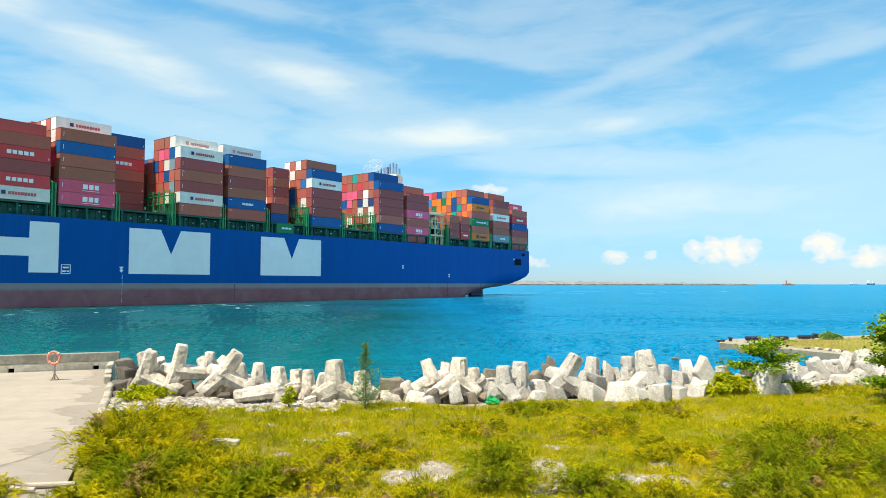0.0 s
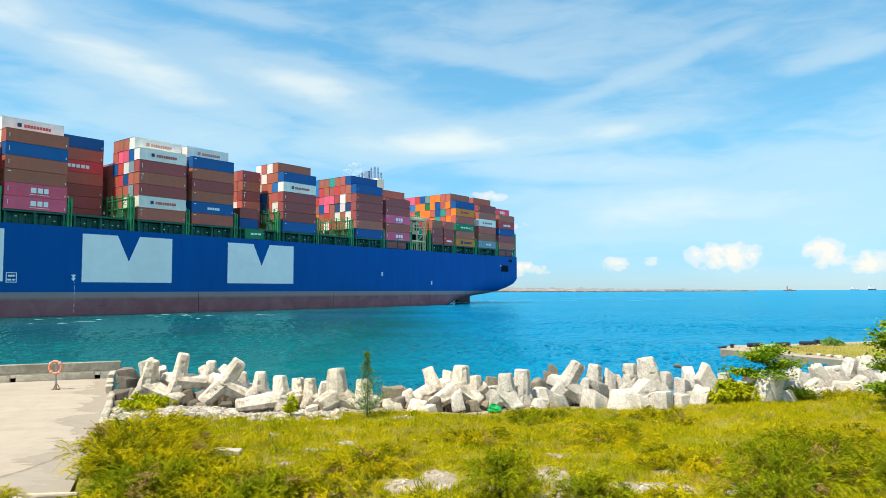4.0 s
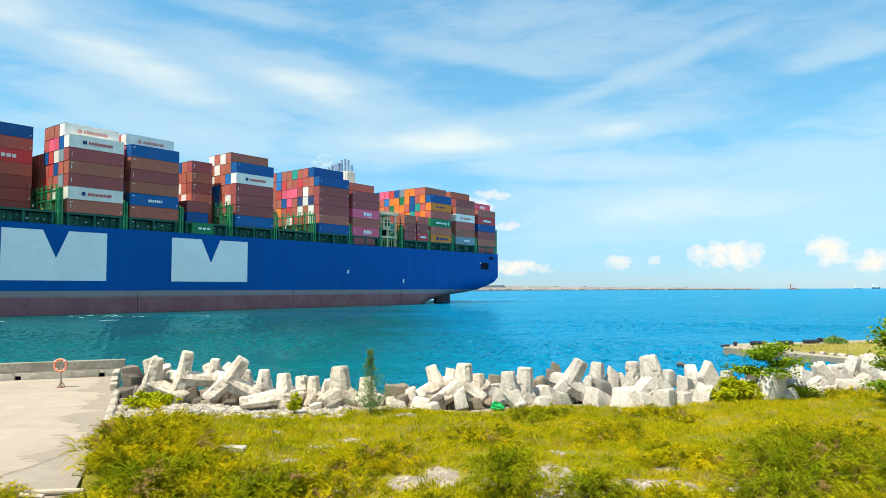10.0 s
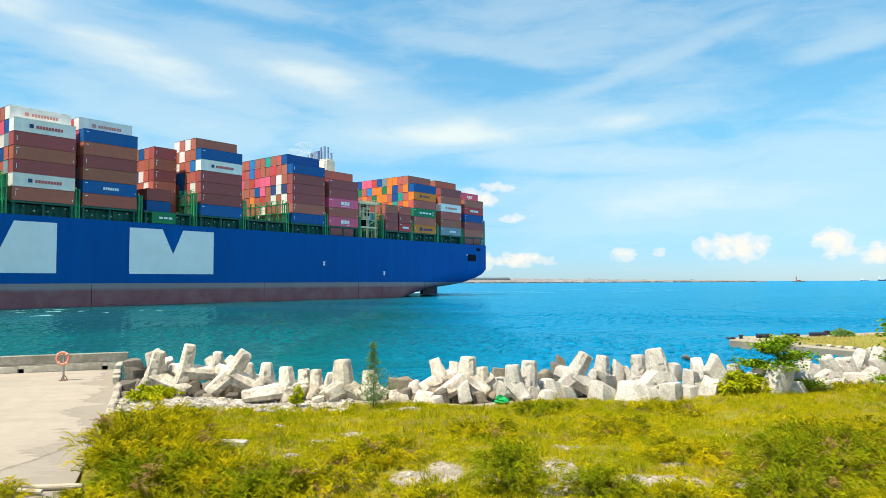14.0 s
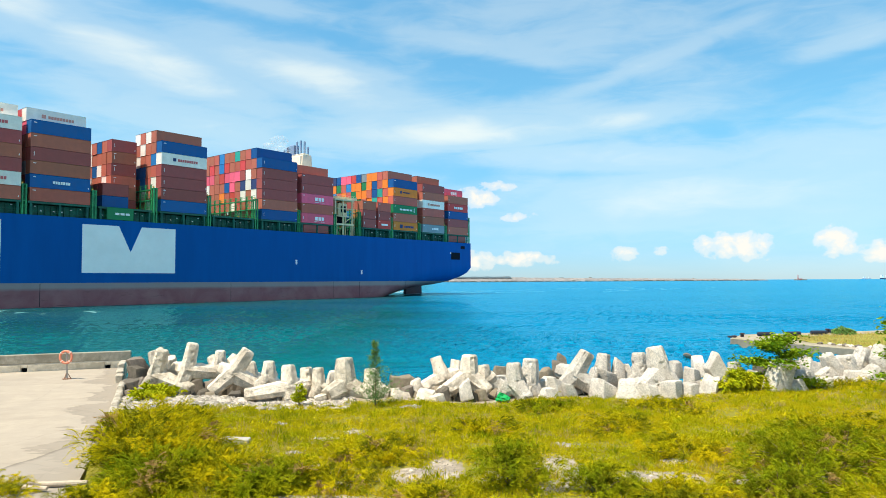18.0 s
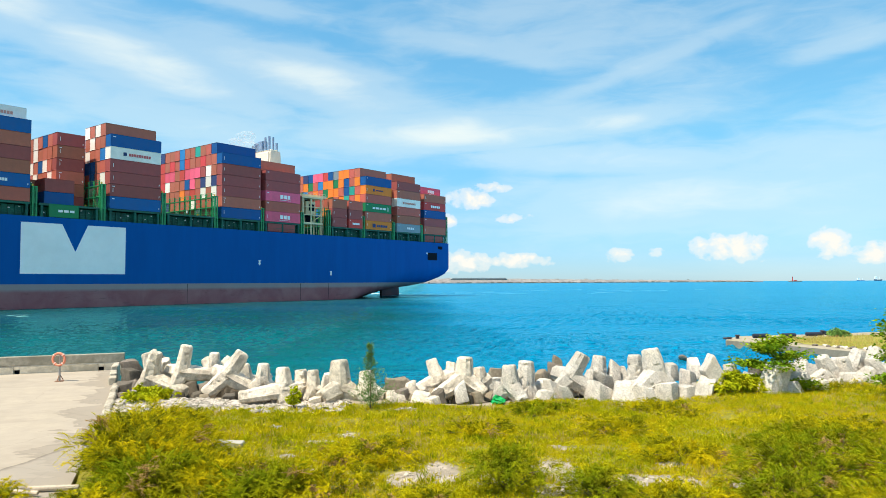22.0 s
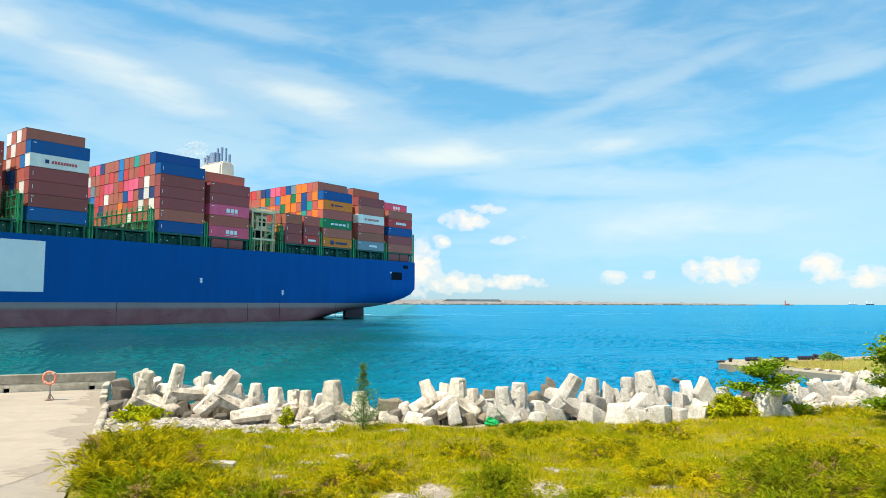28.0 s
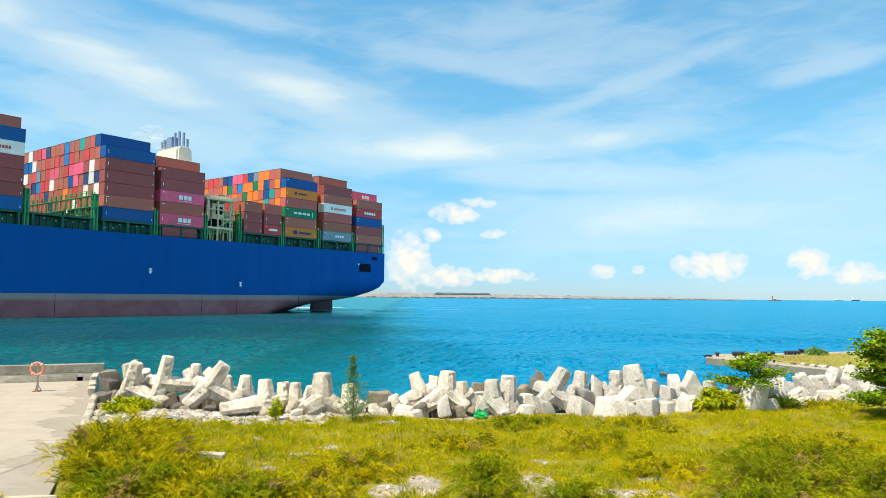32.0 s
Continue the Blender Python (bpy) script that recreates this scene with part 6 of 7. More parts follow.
    add_rod(bm, (0, 0, 2.4), (0, 0, 14), 1.7, 1.2, sides=14)
    part("tower", bm, red, tower)
    bm = bmesh.new()
    add_rod(bm, (0, 0, 14), (0, 0, 14.7), 2.0, sides=14)
    part("gallery", bm, red, tower)
    bm = bmesh.new()
    add_rod(bm, (0, 0, 14.7), (0, 0, 16.6), 1.1, sides=10)
    add_rod(bm, (0, 0, 16.6), (0, 0, 18.0), 1.2, 0.2, sides=10)
    part("lantern", bm, red, tower)
    bm = bmesh.new()
    add_box(bm, -10, 26, -8, 8, -1, 2.6)
    rough_up(bm, 0.8, 0.3)
    part("mole", bm, STONE, tower, "dark stone mole")
    bm = bmesh.new()
    add_box(bm, 5, 13, -3, 3, 2.6, 5.5)
    part("keeper_hut", bm, red, tower)
    dark = material("far_ship_hull", (0.05, 0.08, 0.14), 0.6, 0, 0.1, 0.1, 0.05, 0.0)
    for x, y, n, s, tone in ((2427, 4000, 48, 1.0, "grey-blue"), (2275, 3600, 42, 1.5, "dark")):
        v = thing("far_ship", "small " + tone + " coaster with pale upperworks lying at anchor far out", "ship", "ships in the offing", at=pose(x, y, 0, 0, 0, 8))
        bm = bmesh.new()
        add_prism(bm, [(-n / 2 + 2, -1), (n / 2 - 4, -1), (n / 2, 5 * s), (n / 2 - 6, 4 * s), (-n / 2 + 12, 4 * s), (-n / 2, 5 * s)], -5, 5)
        part("hull", bm, dark if s > 1.2 else PIPE_STEEL, v)
        bm = bmesh.new()
        add_box(bm, -n / 2 + 2, -n / 2 + 14, -4, 4, 4.5 * s, 13 * s)
        add_box(bm, -n / 2 + 4, -n / 2 + 11, -4.5, 4.5, 13 * s, 15 * s)
        part("deckhouse", bm, WHITE_PAINT, v)
        bm = bmesh.new()
        add_rod(bm, (n / 2 - 12, 0, 4 * s), (n / 2 - 12, 0, 14 * s), 0.6, sides=6)
        part("mast", bm, WHITE_PAINT, v)


build_far()


# ---------------------------------------------------------------- grass, weeds and shrubs
def leaf_material(name, color, tip=None, vary=0.35, translucent=0.24, stain=0.45):
    return material(name, color, 0.7, 0, 0.15, 8.0, stain, 0.0, 10.0, 0.04, tip, 0.68, per_island=vary, translucent=translucent)


GRASS = leaf_material("yellow_green_grass", (0.44, 0.41, 0.006), (0.70, 0.54, 0.014), 0.2)
WEED = leaf_material("weed_leaf", (0.35, 0.37, 0.004), (0.66, 0.53, 0.006), 0.15, stain=0.6)
FEATHER = leaf_material("feathery_shrub_leaf", (0.43, 0.395, 0.004), (0.75, 0.57, 0.006), 0.18, 0.30, stain=0.9)
FEATHER_DARK = leaf_material("green_shrub_leaf", (0.20, 0.255, 0.005), (0.48, 0.45, 0.006), 0.18, 0.28, stain=0.9)
# darker copy of the shrub leaf, for shade among the plumes
SHADE_FEATHER = leaf_material("shade_gap_leaf", (0.15, 0.165, 0.005), (0.37, 0.34, 0.006), 0.25, 0.2, stain=1.1)
BUSH_LEAF = leaf_material("leafy_bush_leaf", (0.36, 0.41, 0.008), (0.56, 0.52, 0.010), 0.25, stain=2.0)
BROAD = leaf_material("broad_green_leaf", (0.11, 0.225, 0.008), (0.34, 0.39, 0.012), 0.3, stain=1.6)
NEEDLE = leaf_material("casuarina_needle", (0.13, 0.25, 0.075), (0.22, 0.33, 0.08), 0.3)
STRAW = leaf_material("dry_straw", (0.50, 0.39, 0.12), None, 0.3, 0.2)
BRUSH = leaf_material("dead_brown_leaf", (0.36, 0.235, 0.08), None, 0.3, 0.2)
FLOWER = leaf_material("yellow_flower", (0.80, 0.62, 0.02), None, 0.2, 0.3)
BARK = material("shrub_bark", (0.16, 0.11, 0.07), 0.95, 0, 0.3, 10, 2.0, 0.5, 30)


def unit(v):
    return v / np.maximum(np.linalg.norm(v, axis=1, keepdims=True), 1e-9)


def leaf_quads(base, way, normal, length, width):
    """Pointed four-cornered leaves: from base along way, spread across."""
    side = unit(np.cross(way, normal))
    l, w = length[:, None], width[:, None]
    a, tip = base, base + way * l
    mid = base + way * l * 0.45 + normal * l * 0.06
    pts = np.stack((a, mid + side * w, tip, mid - side * w), 1).reshape(-1, 3)
    return pts, np.arange(len(pts)).reshape(-1, 4)


def ground_heights(x, y):
    return np.array([ground_z(a, b) for a, b in zip(x, y)])


def cover(x, y):
    """How thickly plants stand at each place, 0 to 1."""
    k = np.ones_like(x)
    for cx, cy, rx, ry in BARE:
        r = ((x - cx) / rx) ** 2 + ((y - cy) / ry) ** 2
        k *= np.clip((r - 0.5) * 1.1, 0.07, 1)
    far = np.interp(x, [-12, -9, -5, 0, 5, 10, 16, 24], [24.6, 24.9, 25.4, 25.9, 26.3, 27.2, 29.0, 31])
    k *= np.clip((far - y) * 1.6 + 0.2, 0, 1)
    left = np.interp(y, [12, 15.5, 20, 24, 27], [-7.2, -7.6, -9.0, -10.9, -12])
    k *= np.clip((x - left) * 1.5, 0, 1)
    patch = np.array([noise.noise(Vector((a * 0.5, b * 0.8, 3.0))) for a, b in zip(x, y)])
    return k * np.clip(0.75 + patch * 1.1, 0.15, 1)


def scatter(rng, n):
    """Places over the meadow, thicker towards the viewer's end and following the cover."""
    y = 12.4 + 16.8 * rng.random(n) ** 1.05
    x = -12 + 36 * rng.random(n)
    wide = np.abs(x) < y * 0.80 + 1.5
    x, y = x[wide], y[wide]
    keep = rng.random(len(x)) < cover(x, y)
    return x[keep], y[keep]


def build_grass():
    rng = np.random.default_rng(21)
    for name, mat, tufts, blades, h0, h1, w, lean, label in (("grass", GRASS, 66000, 7, 0.05, 0.15, 0.0105, 1.5, "thick yellow-green grass"),
                                                             ("dry_grass", STRAW, 13000, 9, 0.08, 0.24, 0.008, 1.35, "dry straw-coloured grass"),
                                                             ("tall_grass", FEATHER_DARK, 1700, 10, 0.14, 0.30, 0.010, 0.8, "taller green grass tufts")):
        x, y = scatter(rng, tufts)
        if mat == STRAW:
            patch = np.array([noise.noise(Vector((a * 0.55, b * 0.7, 5.0))) for a, b in zip(x, y)])
            keep = rng.random(len(x)) < np.clip((patch - 0.12) * 4.0, 0.04, 1)
            x, y = x[keep], y[keep]
        z = ground_heights(x, y)
        n = len(x) * blades
        base = np.repeat(np.stack((x, y, z), 1), blades, 0)
        base[:, :2] += rng.normal(0, 0.06, (n, 2))
        a = rng.random(n) * math.tau
        tilt = rng.random(n) * lean
        way = np.stack((np.cos(a) * np.sin(tilt), np.sin(a) * np.sin(tilt), np.cos(tilt)), 1)
        length = rng.uniform(h0, h1, n)
        nor = unit(np.stack((np.cos(a + 1.3), np.sin(a + 1.3), np.full(n, 0.4)), 1))
        p, f = leaf_quads(base, way, nor, length, np.full(n, w))
        tagged(new(name, mesh_from_arrays(name, p, f, mat)), label + " over the sandy shore", "grass", kind="stuff")
    # low leafy weeds and flowers
    x, y = scatter(rng, 10500)
    per = 44
    z = ground_heights(x, y)
    n = len(x) * per
    size = np.repeat(rng.uniform(0.07, 0.2, len(x)), per)
    dome = unit(rng.normal(0, 1, (n, 3)) * np.array((1, 1, 0.8)))
    dome[:, 2] = np.abs(dome[:, 2])
    base = np.repeat(np.stack((x, y, z), 1), per, 0) + dome * (size * rng.uniform(0.75, 1.1, n))[:, None] * np.array((1, 1, 0.85))
    a = rng.random(n) * math.tau
    nor = unit(dome + rng.normal(0, 0.18, (n, 3)) + np.array((0, 0, 0.5)))
    way = unit(np.cross(nor, np.stack((np.cos(a), np.sin(a), rng.normal(0, 0.4, n)), 1)) + dome * 0.35)
    p, f = leaf_quads(base, way, nor, rng.uniform(0.04, 0.085, n), rng.uniform(0.007, 0.013, n))
    tagged(new("ground_weeds", mesh_from_arrays("ground_weeds", p, f, WEED)), "low yellow-green creeping weeds on sand", "weeds", kind="stuff")
    x, y = scatter(rng, 1200)
    keep = np.array([noise.noise(Vector((a * 0.4, b * 0.6, 8.0))) for a, b in zip(x, y)]) > -0.05
    x, y = x[keep], y[keep]
    z = ground_heights(x, y) + rng.uniform(0.06, 0.24, len(x))
    n = len(x)
    a = rng.random(n) * math.tau
    way = unit(np.stack((np.cos(a), np.sin(a), rng.normal(0.3, 0.3, n)), 1))
    nor = unit(np.stack((rng.normal(0, 0.4, n), rng.normal(-0.4, 0.4, n), np.ones(n)), 1))
    p, f = leaf_quads(np.stack((x, y, z), 1), way, nor, rng.uniform(0.03, 0.055, n), rng.uniform(0.013, 0.02, n))
    tagged(new("wild_flowers", mesh_from_arrays("wild_flowers", p, f, FLOWER)), "small yellow wild flowers in the grass", "flowers", kind="stuff")
    # grass at the edge of the jetty bank
    n = 9000
    x = rng.uniform(27, 58, n)
    y0, y1 = np.interp(x, [27, 30.4, 60], [51.6, 46.2, 42.5]), np.interp(x, [27, 34, 60], [56.2, 59.0, 68])
    y = y0 + (y1 - y0) * rng.random(n)
    a = rng.random(n) * math.tau
    tilt = rng.random(n) * 0.8
    way = np.stack((np.cos(a) * np.sin(tilt), np.sin(a) * np.sin(tilt), np.cos(tilt)), 1)
    nor = unit(np.stack((np.cos(a + 1.3), np.sin(a + 1.3), np.full(n, 0.4)), 1))
    p, f = leaf_quads(np.stack((x, y, np.full(n, 0.62)), 1), way, nor, rng.uniform(0.10, 0.26, n), np.full(n, 0.02))
    tagged(new("bank_grass", mesh_from_arrays("bank_grass", p, f, STRAW)), "yellowish grass on the jetty bank", "grass", kind="stuff")


def shrub(name, x, y, wide, high, mat, label, category, branches=90, twigs=9, leaves=16, leaf=0.075, thin=0.016, seed=1, droop=0.6, lift=0.0, deep=1.0, group="", dead=0.06, up=0.55, plume=0.42):
    """A shrub of arching branches whose twigs carry small leaves in feathery sprays."""
    rng = np.random.default_rng(seed)
    z0 = ground_z(x, y) + lift
    root = thing(name, label, category, group, at=pose(x, y, z0))
    a = rng.random(branches) * math.tau
    out = rng.random(branches) ** 0.6
    end = np.stack((np.cos(a) * out * wide / 2, np.sin(a) * out * wide / 2 * deep, high * (up + (1 - up) * rng.random(branches)) * (1 - 0.45 * out ** 2.2)), 1)
    start = np.stack((np.cos(a), np.sin(a) * deep, np.zeros(branches)), 1) * (0.12 * wide * rng.random(branches))[:, None]
    bm = bmesh.new()
    for k in range(0, branches, 3):
        mid = start[k] * 0.5 + end[k] * 0.5 + np.array((0, 0, 0.12 * high))
        add_rod(bm, start[k], mid, 0.012 * high + 0.004, 0.006 * high + 0.002, sides=5)
        add_rod(bm, mid, start[k] * 0.15 + end[k] * 0.85, 0.006 * high + 0.002, 0.002, sides=4)
    tagged(part("branchwork", bm, BARK, root), kind="stuff")
    # a plume of fine twigs at the end of each branch and lower down on it
    at = np.concatenate((end, start * 0.45 + end * 0.55 + np.array((0, 0, 0.08 * high))))
    at = at + rng.normal(0, 0.03 * wide, at.shape) * np.array((1, deep, 0.4))
    at[:, 2] = np.maximum(at[:, 2] - plume * 0.35, 0.02)
    lead = unit(at * np.array((1.0, 1.0, 0.0)) / (0.5 * wide) + np.array((0, 0, 0.75)) + rng.normal(0, 0.25, at.shape))
    tw = np.repeat(at, twigs, 0) + rng.normal(0, 0.16 * plume, (len(at) * twigs, 3))
    n = len(tw)
    tway = unit(np.repeat(lead, twigs, 0) + rng.normal(0, 0.48, (n, 3)))
    tlen = rng.uniform(0.55, 1.15, n) * plume * np.repeat(rng.uniform(0.7, 1.25, len(at)), twigs)
    u = (np.arange(leaves) + 0.5) / leaves
    pos = tw[:, None] + tway[:, None] * (u[None, :, None] * tlen[:, None, None]) - np.array((0, 0, 1.0)) * (droop * u ** 2)[None, :, None] * tlen[:, None, None]
    pos = np.maximum(pos, np.array((-99.0, -99.0, 0.01)))
    sign = np.where(np.arange(leaves) % 2 == 0, 1.0, -1.0)
    cross = unit(np.cross(tway, np.array((0, 0, 1.0))))
    lway = unit((cross[:, None] * sign[None, :, None] * 0.75 + tway[:, None] + rng.normal(0, 0.14, (n, leaves, 3))).reshape(-1, 3))
    m = n * leaves
    out_way = np.repeat(np.repeat(lead, twigs, 0), leaves, 0)
    nor = unit(rng.normal(0, 0.2, (m, 3)) + np.array((0, 0, 0.6)) + out_way * 0.6 + 0.7 * unit(pos.reshape(-1, 3) - np.repeat(at, twigs * leaves, 0)))
    p, f = leaf_quads(pos.reshape(-1, 3), lway, nor, rng.uniform(0.6, 1.2, m) * leaf, rng.uniform(0.7, 1.2, m) * thin)
    dying = np.repeat(rng.random(len(at)) < dead, twigs)
    pick = np.repeat(dying, leaves)
    quads = p.reshape(-1, 4, 3)
    # random darker plumes put in for the shaded gaps inside the shrub
    shade_plume = np.repeat(np.repeat(rng.random(len(at)) < (0.34 if mat in (FEATHER, FEATHER_DARK) else 0.0), twigs), leaves) & ~pick
    for name, sel, leaf_mat in (("foliage", ~pick & ~shade_plume, mat), ("shade_foliage", shade_plume, SHADE_FEATHER)):
        if sel.sum():
            ob = new(name, mesh_from_arrays(name, quads[sel].reshape(-1, 3), np.arange(sel.sum() * 4).reshape(-1, 4), leaf_mat))
            ob.parent = root
    if pick.sum():
        ob = new("dead_foliage", mesh_from_arrays("dead_foliage", quads[pick].reshape(-1, 3), np.arange(pick.sum() * 4).reshape(-1, 4), BRUSH))
        ob.parent = root
        tagged(ob, "dead brown leaves")
    return root


def build_shrubs():
    feathery = "sprawling feathery yellow-green shrub on the sandy ground"
    for k, (x, y, w, h, n) in enumerate(((-8.1, 19.6, 2.9, 1.1, 46), (-7.4, 16.9, 2.9, 1.5, 60), (-5.3, 16.0, 2.6, 0.62, 44), (-6.9, 18.2, 2.2, 0.8, 30), (-7.95, 17.8, 1.8, 0.85, 52),
                                         (-3.9, 15.3, 2.2, 0.6, 36), (-6.3, 15.4, 2.4, 0.9, 40))):
        shrub("feathery_shrub", x, y, w, h, FEATHER if k < 5 else FEATHER_DARK, feathery, "shrub", int(n * 1.35), 18, 26, 0.075, 0.0056, 40 + k, group="feathery shrubs", droop=0.38, dead=0.04, plume=0.42)
    mid = "low feathery shrub with yellow-green leaves in the grass"
    near = ((1.5, 15.4, 1.9, 1.0, 80, 1), (3.2, 14.6, 1.3, 0.62, 50, 1), (-1.8, 17.8, 2.8, 0.55, 80, 0), (-2.6, 15.6, 2.2, 0.6, 60, 0), (8.2, 15.9, 3.2, 0.95, 120, 1),
             (9.6, 17.4, 3.4, 0.9, 120, 1), (6.9, 14.4, 2.4, 0.85, 80, 1), (10.4, 15.0, 3.0, 1.15, 110, 1), (11.8, 20.0, 3.6, 0.38, 90, 0), (5.2, 21.0, 2.8, 0.45, 70, 0))
    far = ((1.0, 20.6, 2.6, 0.4, 60, 0), (6.1, 18.0, 2.2, 0.5, 60, 0), (-0.3, 14.2, 2.0, 0.45, 50, 0), (4.6, 14.2, 2.2, 0.5, 60, 0),
             (7.6, 24.2, 3.0, 0.45, 70, 0), (-9.4, 14.6, 1.8, 0.5, 50, 0), (-7.0, 14.0, 1.6, 0.55, 50, 0), (3.4, 24.3, 2.4, 0.35, 60, 1), (15.5, 27.4, 3.6, 0.32, 60, 0))
    for k, (x, y, w, h, n, dark) in enumerate(near + far):
        shrub("low_shrub", x, y, w, h, FEATHER_DARK if dark else FEATHER, mid, "shrub", int(n * 0.6), 13, 20, 0.07, 0.006, 80 + k, group="low shrubs", dead=0.03, plume=0.36 if k == 0 else 0.30, up=0.78 if k < 2 else 0.55)
    for k, (x, y, w, h) in enumerate(((-4.3, 16.4, 0.9, 0.42), (-2.5, 17.6, 0.6, 0.3), (-3.3, 15.7, 0.8, 0.35), (9.3, 16.0, 0.8, 0.5), (10.6, 15.6, 0.8, 0.55))):
        shrub("dead_shrub", x, y, w, h, BRUSH, "dried-out brown low shrub in the grass", "shrub", 16, 7, 12, 0.055, 0.009, 130 + k, group="dead shrubs", dead=0.0, plume=0.24)
    # leafy plants among the rocks
    shrub("leafy_bush", 11.2, 26.9, 2.2, 0.8, BUSH_LEAF, "rounded yellow-green leafy bush against the armour blocks", "bush", 130, 8, 12, 0.075, 0.022, 7, plume=0.24, dead=0.0)
    shrub("leafy_bush", -11.2, 26.6, 1.9, 0.62, BUSH_LEAF, "light green leafy bush at the end of the kerb", "bush", 34, 7, 9, 0.11, 0.035, 8, group="", plume=0.3, dead=0.0)
    shrub("young_plant", -5.35, 25.2, 0.34, 1.0, BUSH_LEAF, "upright young plant with light green leaves", "plant", 8, 5, 7, 0.13, 0.034, 9, up=0.2, plume=0.22)
    shrub("bank_bush", 33.3, 58.3, 1.6, 0.55, leaf_material("grey_green_leaf", (0.22, 0.38, 0.10), None, 0.4), "grey-green bush on the jetty bank", "bush", 50, 8, 12, 0.12, 0.03, 10, lift=0.62 - ground_z(33.3, 58.3), plume=0.3)


def layered_tree(x, y, high, wide, seed, label, tiers):
    """A young broad-leaved tree with flat layers of leaf clusters on spreading limbs."""
    rng = np.random.default_rng(seed)
    z0 = ground_z(x, y)
    root = thing("broadleaf_tree", label, "tree", "broad-leaved trees", at=pose(x, y, z0))
    bm = bmesh.new()
    knee = Vector((0.12 * wide * rng.normal(), 0.1, high * 0.45))
    add_rod(bm, (0, 0, -0.2), knee, 0.07, 0.05, sides=8)
    add_rod(bm, knee, (0.05 * wide, 0, high * 0.95), 0.05, 0.015, sides=7)
    part("trunk", bm, BARK, root)
    limbs = bmesh.new()
    centres = []
    for k in range(tiers):
        a = k * 2.4 + rng.uniform(-0.4, 0.4)
        f = 0.16 + 0.80 * (k / max(1, tiers - 1))
        r = wide / 2 * (1.05 - 0.65 * f ** 2) * rng.uniform(0.65, 1.0)
        s = Vector((0, 0, high * f * 0.85))
        e = Vector((r * math.cos(a), r * math.sin(a) * 0.8, high * f + 0.1 * rng.normal()))
        add_rod(limbs, s, e, 0.028, 0.010, sides=5)
        for j in range(4):
            centres.append((e * (0.45 + 0.2 * j) + s * (0.55 - 0.2 * j), 0.20 + 0.06 * j))
    part("limbs", limbs, BARK, root)
    pts, rad = np.array([c for c, _ in centres]), np.array([r for _, r in centres])
    per = 190 if tiers < 12 else 210
    n = len(pts) * per
    pos = np.repeat(pts, per, 0) + rng.normal(0, 1, (n, 3)) * np.repeat(rad, per)[:, None] * np.array((0.85, 0.85, 0.27)) * (wide / 3)
    a = rng.random(n) * math.tau
    way = unit(np.stack((np.cos(a), np.sin(a), rng.normal(0.1, 0.4, n)), 1))
    nor = unit(rng.normal(0, 0.45, (n, 3)) + np.array((0, 0, 1)))
    p, f = leaf_quads(pos, way, nor, rng.uniform(0.10, 0.18, n), rng.uniform(0.036, 0.058, n))
    ob = new("crown", mesh_from_arrays("crown", p, f, BROAD))
    ob.parent = root
    return root


def casuarina(x, y, high, seed):
    """A slender young conifer-like tree with fine upswept sprays."""
    rng = np.random.default_rng(seed)
    z0 = ground_z(x, y)
    root = thing("young_casuarina", "slender young casuarina with wispy grey-green needles", "tree", at=pose(x, y, z0))
    bm = bmesh.new()
    add_rod(bm, (0, 0, -0.1), (0.04, 0, high * 0.98), 0.03, 0.005, sides=6)
    part("trunk", bm, BARK, root)
    tw = 260
    s = 0.02 + 0.96 * rng.random(tw) ** 1.6
    a = rng.random(tw) * math.tau
    reach = (1 - s) ** 1.5 * 1.35 * rng.uniform(0.35, 1.1, tw) + 0.05
    start = np.stack((np.zeros(tw), np.zeros(tw), s * high), 1)
    way = unit(np.stack((np.cos(a), np.sin(a), rng.uniform(0.35, 1.1, tw)), 1))
    per = 13
    u = rng.random((tw, per))
    pos = (start[:, None] + way[:, None] * (u * reach[:, None])[..., None]).reshape(-1, 3)
    n = tw * per
    nd = unit(np.repeat(way, per, 0) + rng.normal(0, 0.45, (n, 3)))
    nor = unit(rng.normal(0, 1, (n, 3)))
    p, f = leaf_quads(pos, nd, nor, rng.uniform(0.08, 0.18, n), np.full(n, 0.0072))
    ob = new("needles", mesh_from_arrays("needles", p, f, NEEDLE))
    ob.parent = root


def build_trees():
    layered_tree(12.95, 27.5, 2.1, 2.9, 3, "young broad-leaved tree with layered green leaves among the armour blocks", 9)
    layered_tree(16.75, 24.4, 2.95, 2.9, 5, "broad-leaved green tree at the edge of the meadow", 20)
    casuarina(-2.55, 24.9, 2.3, 6)


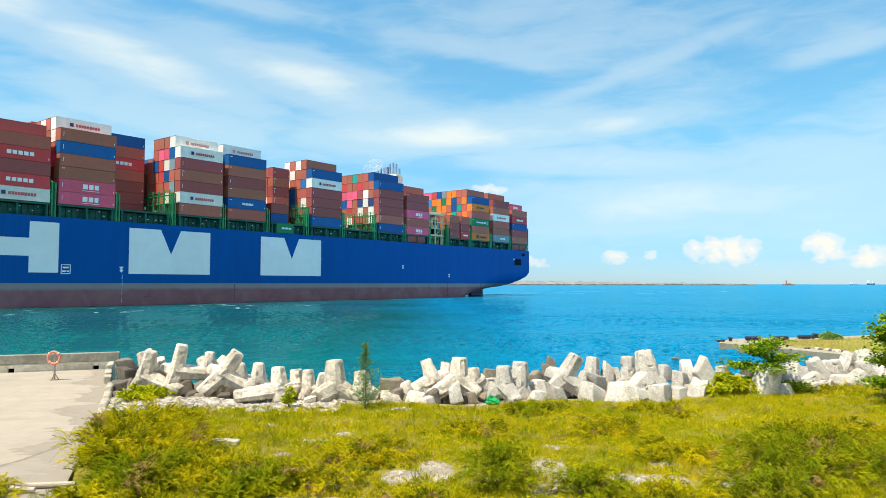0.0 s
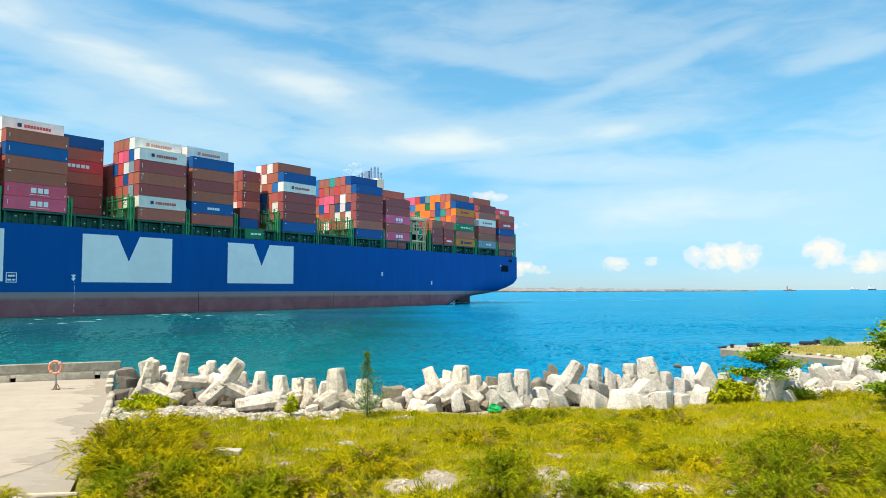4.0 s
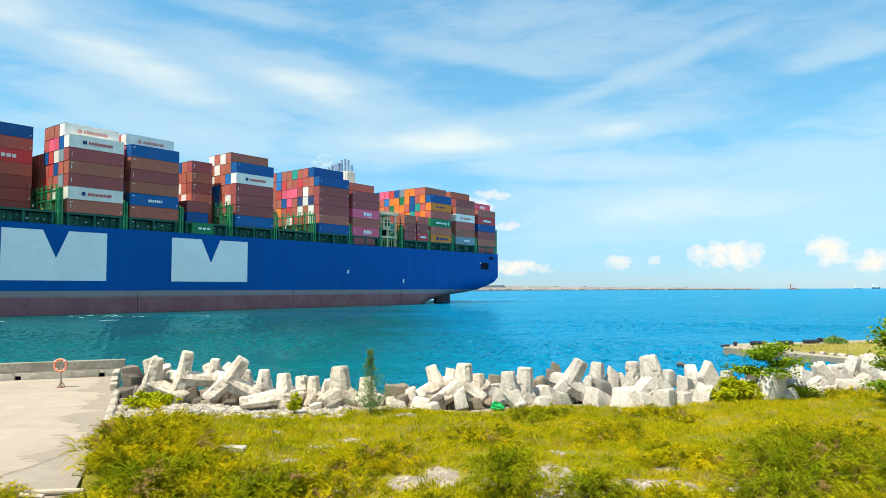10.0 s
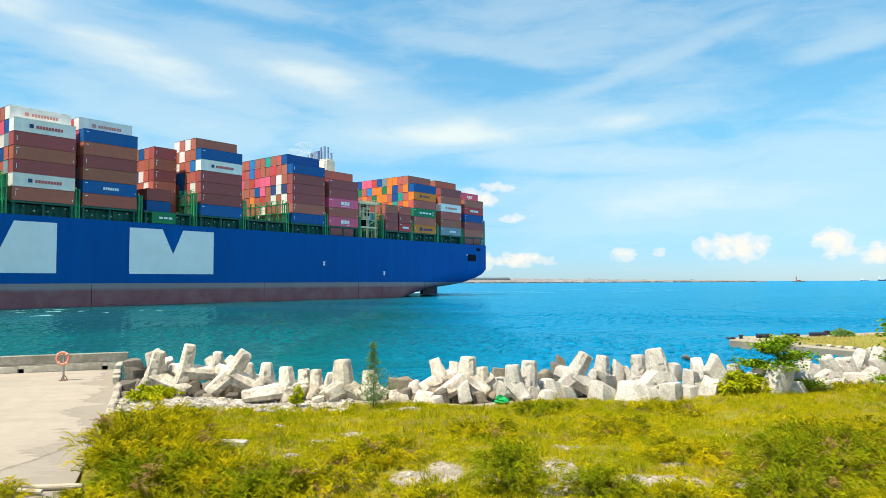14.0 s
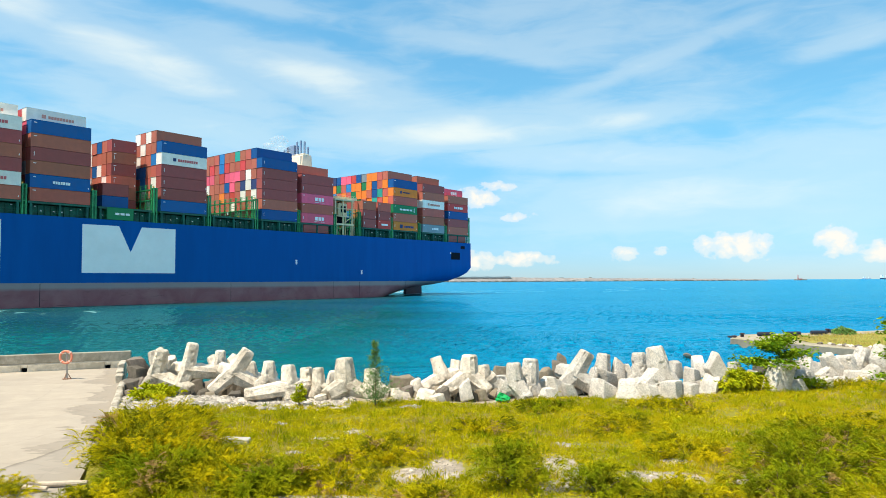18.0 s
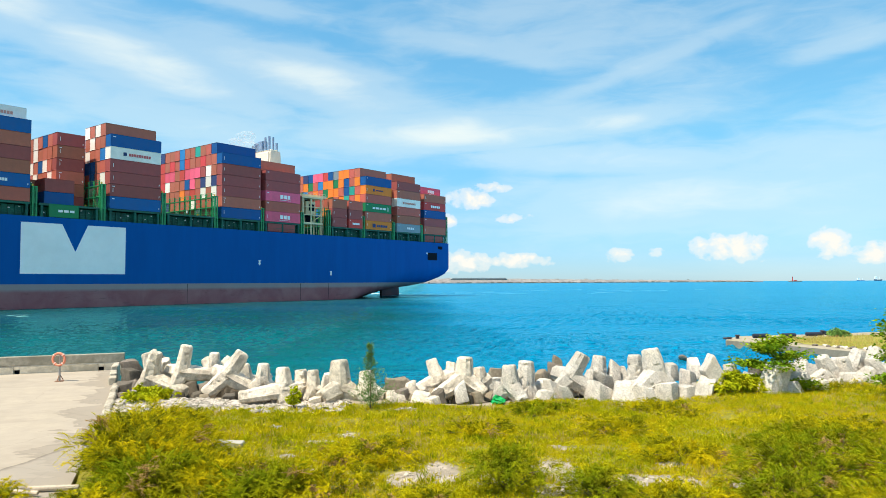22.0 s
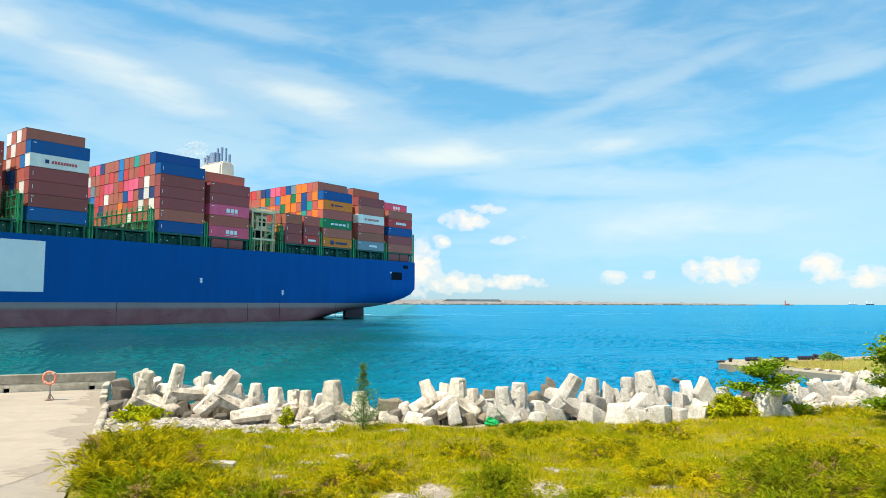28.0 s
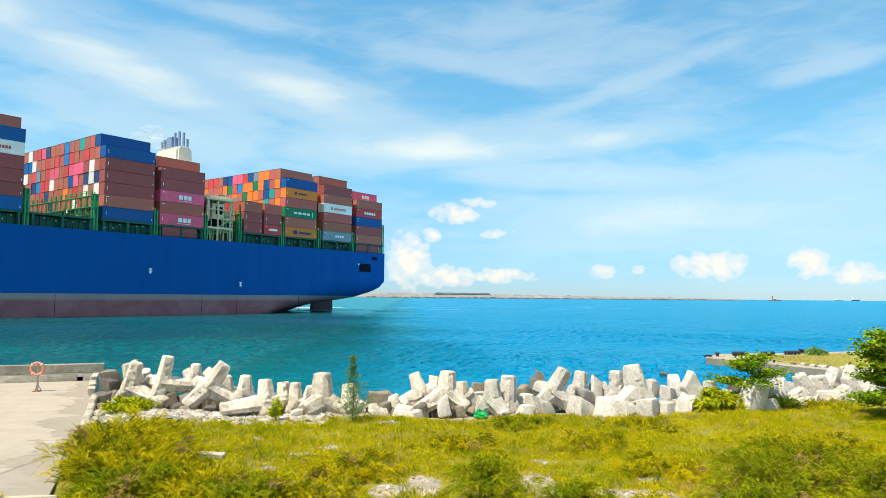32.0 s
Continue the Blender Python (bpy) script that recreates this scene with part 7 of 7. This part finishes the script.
# ---------------------------------------------------------------- litter and small things on the ground
def build_litter():
    slab = bevelled_box(0.92, 0.36, 0.17, 0.02)
    rough_up(slab, 0.02, 3.0)
    solo("concrete_slab", slab, CONCRETE, "short pale concrete slab lying in the grass", "slab", at=pose(-5.95, 19.4, 0.80, 2, 3, 4))
    wood = material("bleached_driftwood", (0.50, 0.42, 0.32), 0.9, 0, 0.25, 8, 0.8, 0.6, 25)
    for x, y, n, r in ((-8.5, 15.3, 1.2, 3), (-8.9, 15.0, 0.7, -14), (-4.6, 15.0, 1.1, 5)):
        bm = bmesh.new()
        add_rod(bm, (-n / 2, 0, 0.07), (n / 2, 0.05, 0.09), 0.07, 0.045, sides=8)
        bmesh.ops.subdivide_edges(bm, edges=bm.edges[:], cuts=2)
        rough_up(bm, 0.02, 6.0, x)
        solo("driftwood", bm, wood, "bleached piece of driftwood on the ground", "driftwood", "driftwood", at=pose(x, y, 0.82 if x < -6.5 else ground_z(x, y), 0, 0, r))
    net = material("bright_green_netting", (0.0, 0.42, 0.10), 0.6, 0, 0.25, 10, 2.0, 0.3, 30, translucent=0.2)
    bm = bmesh.new()
    bmesh.ops.create_icosphere(bm, subdivisions=3, radius=0.26)
    rough_up(bm, 0.16, 3.4, 2.0)
    rough_up(bm, 0.10, 9.0, 2.0)
    for v in bm.verts:
        v.co.z = max(v.co.z * 0.6, -0.12)
    solo("green_netting", bm, net, "crumpled bright green plastic netting in the grass", "netting", at=pose(2.1, 26.15, 0.90))
    rng = np.random.default_rng(77)
    for k in range(24):
        b = BARE[k % len(BARE)]
        x, y = b[0] + rng.normal(0, b[2] * 0.6), b[1] + rng.normal(0, b[3] * 0.6)
        s = rng.uniform(0.03, 0.07)
        bm = bmesh.new()
        bmesh.ops.create_icosphere(bm, subdivisions=1, radius=s)
        rough_up(bm, s * 0.4, 4.0, k * 1.9)
        solo("field_stone", bm, ARMOUR, "small pale stone on a bare sandy patch", "stone", "stones in the meadow", at=pose(x, y, ground_z(x, y) + s * 0.2))


def build_gravel():
    """Loose grit and small stones over the bare sandy patches."""
    rng = np.random.default_rng(31)
    b = np.array(BARE)[rng.integers(0, len(BARE), 4200)]
    x, y = b[:, 0] + rng.normal(0, 0.75, len(b)) * b[:, 2], b[:, 1] + rng.normal(0, 0.75, len(b)) * b[:, 3]
    s = 0.005 + 0.026 * rng.random(len(b)) ** 4
    z = ground_heights(x, y) + s * 0.3
    c = np.stack((x, y, z), 1)
    corner = np.array(((1, 0, 0), (-1, 0, 0), (0, 1, 0), (0, -1, 0), (0, 0, 1), (0, 0, -1)))
    pts = c[:, None] + (corner[None] + rng.normal(0, 0.25, (len(b), 6, 3))) * s[:, None, None] * np.array((1.3, 1.0, 0.7))
    tri = np.array(((0, 2, 4), (2, 1, 4), (1, 3, 4), (3, 0, 4), (2, 0, 5), (1, 2, 5), (3, 1, 5), (0, 3, 5)))
    faces = (tri[None] + 6 * np.arange(len(b))[:, None, None]).reshape(-1, 3)
    tagged(new("gravel", mesh_from_arrays("gravel", pts.reshape(-1, 3), faces, PALE_RUBBLE)), "loose grit and small stones on bare sand", "gravel", kind="stuff")


build_gravel()
build_grass()
build_shrubs()
build_trees()
build_litter()


# ---------------------------------------------------------------- what moves
def motions():
    walk(ship, [
        (0, ship_at(-55.72)),
        (1, ship_at(-52.99)),
        (2, ship_at(-50.25)),
        (3, ship_at(-47.66)),
        (6, ship_at(-39.27)),
        (7, ship_at(-36.45)),
        (8, ship_at(-33.72)),
        (9, ship_at(-31.02)),
        (10, ship_at(-28.18)),
        (11, ship_at(-25.22)),
        (12, ship_at(-22.18)),
        (13, ship_at(-19.33)),
        (14, ship_at(-16.52)),
        (17, ship_at(-8.27)),
        (18, ship_at(-5.53)),
        (19, ship_at(-2.78)),
        (20, ship_at(-0.00)),
        (21, ship_at(2.76)),
        (22, ship_at(5.49)),
        (23, ship_at(8.18)),
        (24, ship_at(10.81)),
        (25, ship_at(13.43)),
        (28, ship_at(21.27)),
        (29, ship_at(23.88)),
        (30, ship_at(26.52)),
        (31, ship_at(29.20)),
        (32, ship_at(31.89)),
    ])
    walk(water, [(0, pose(0, 0, 0)), (16, pose(-1.2, -2.4, 0)), (32, pose(-2.4, -4.8, 0))])


motions()
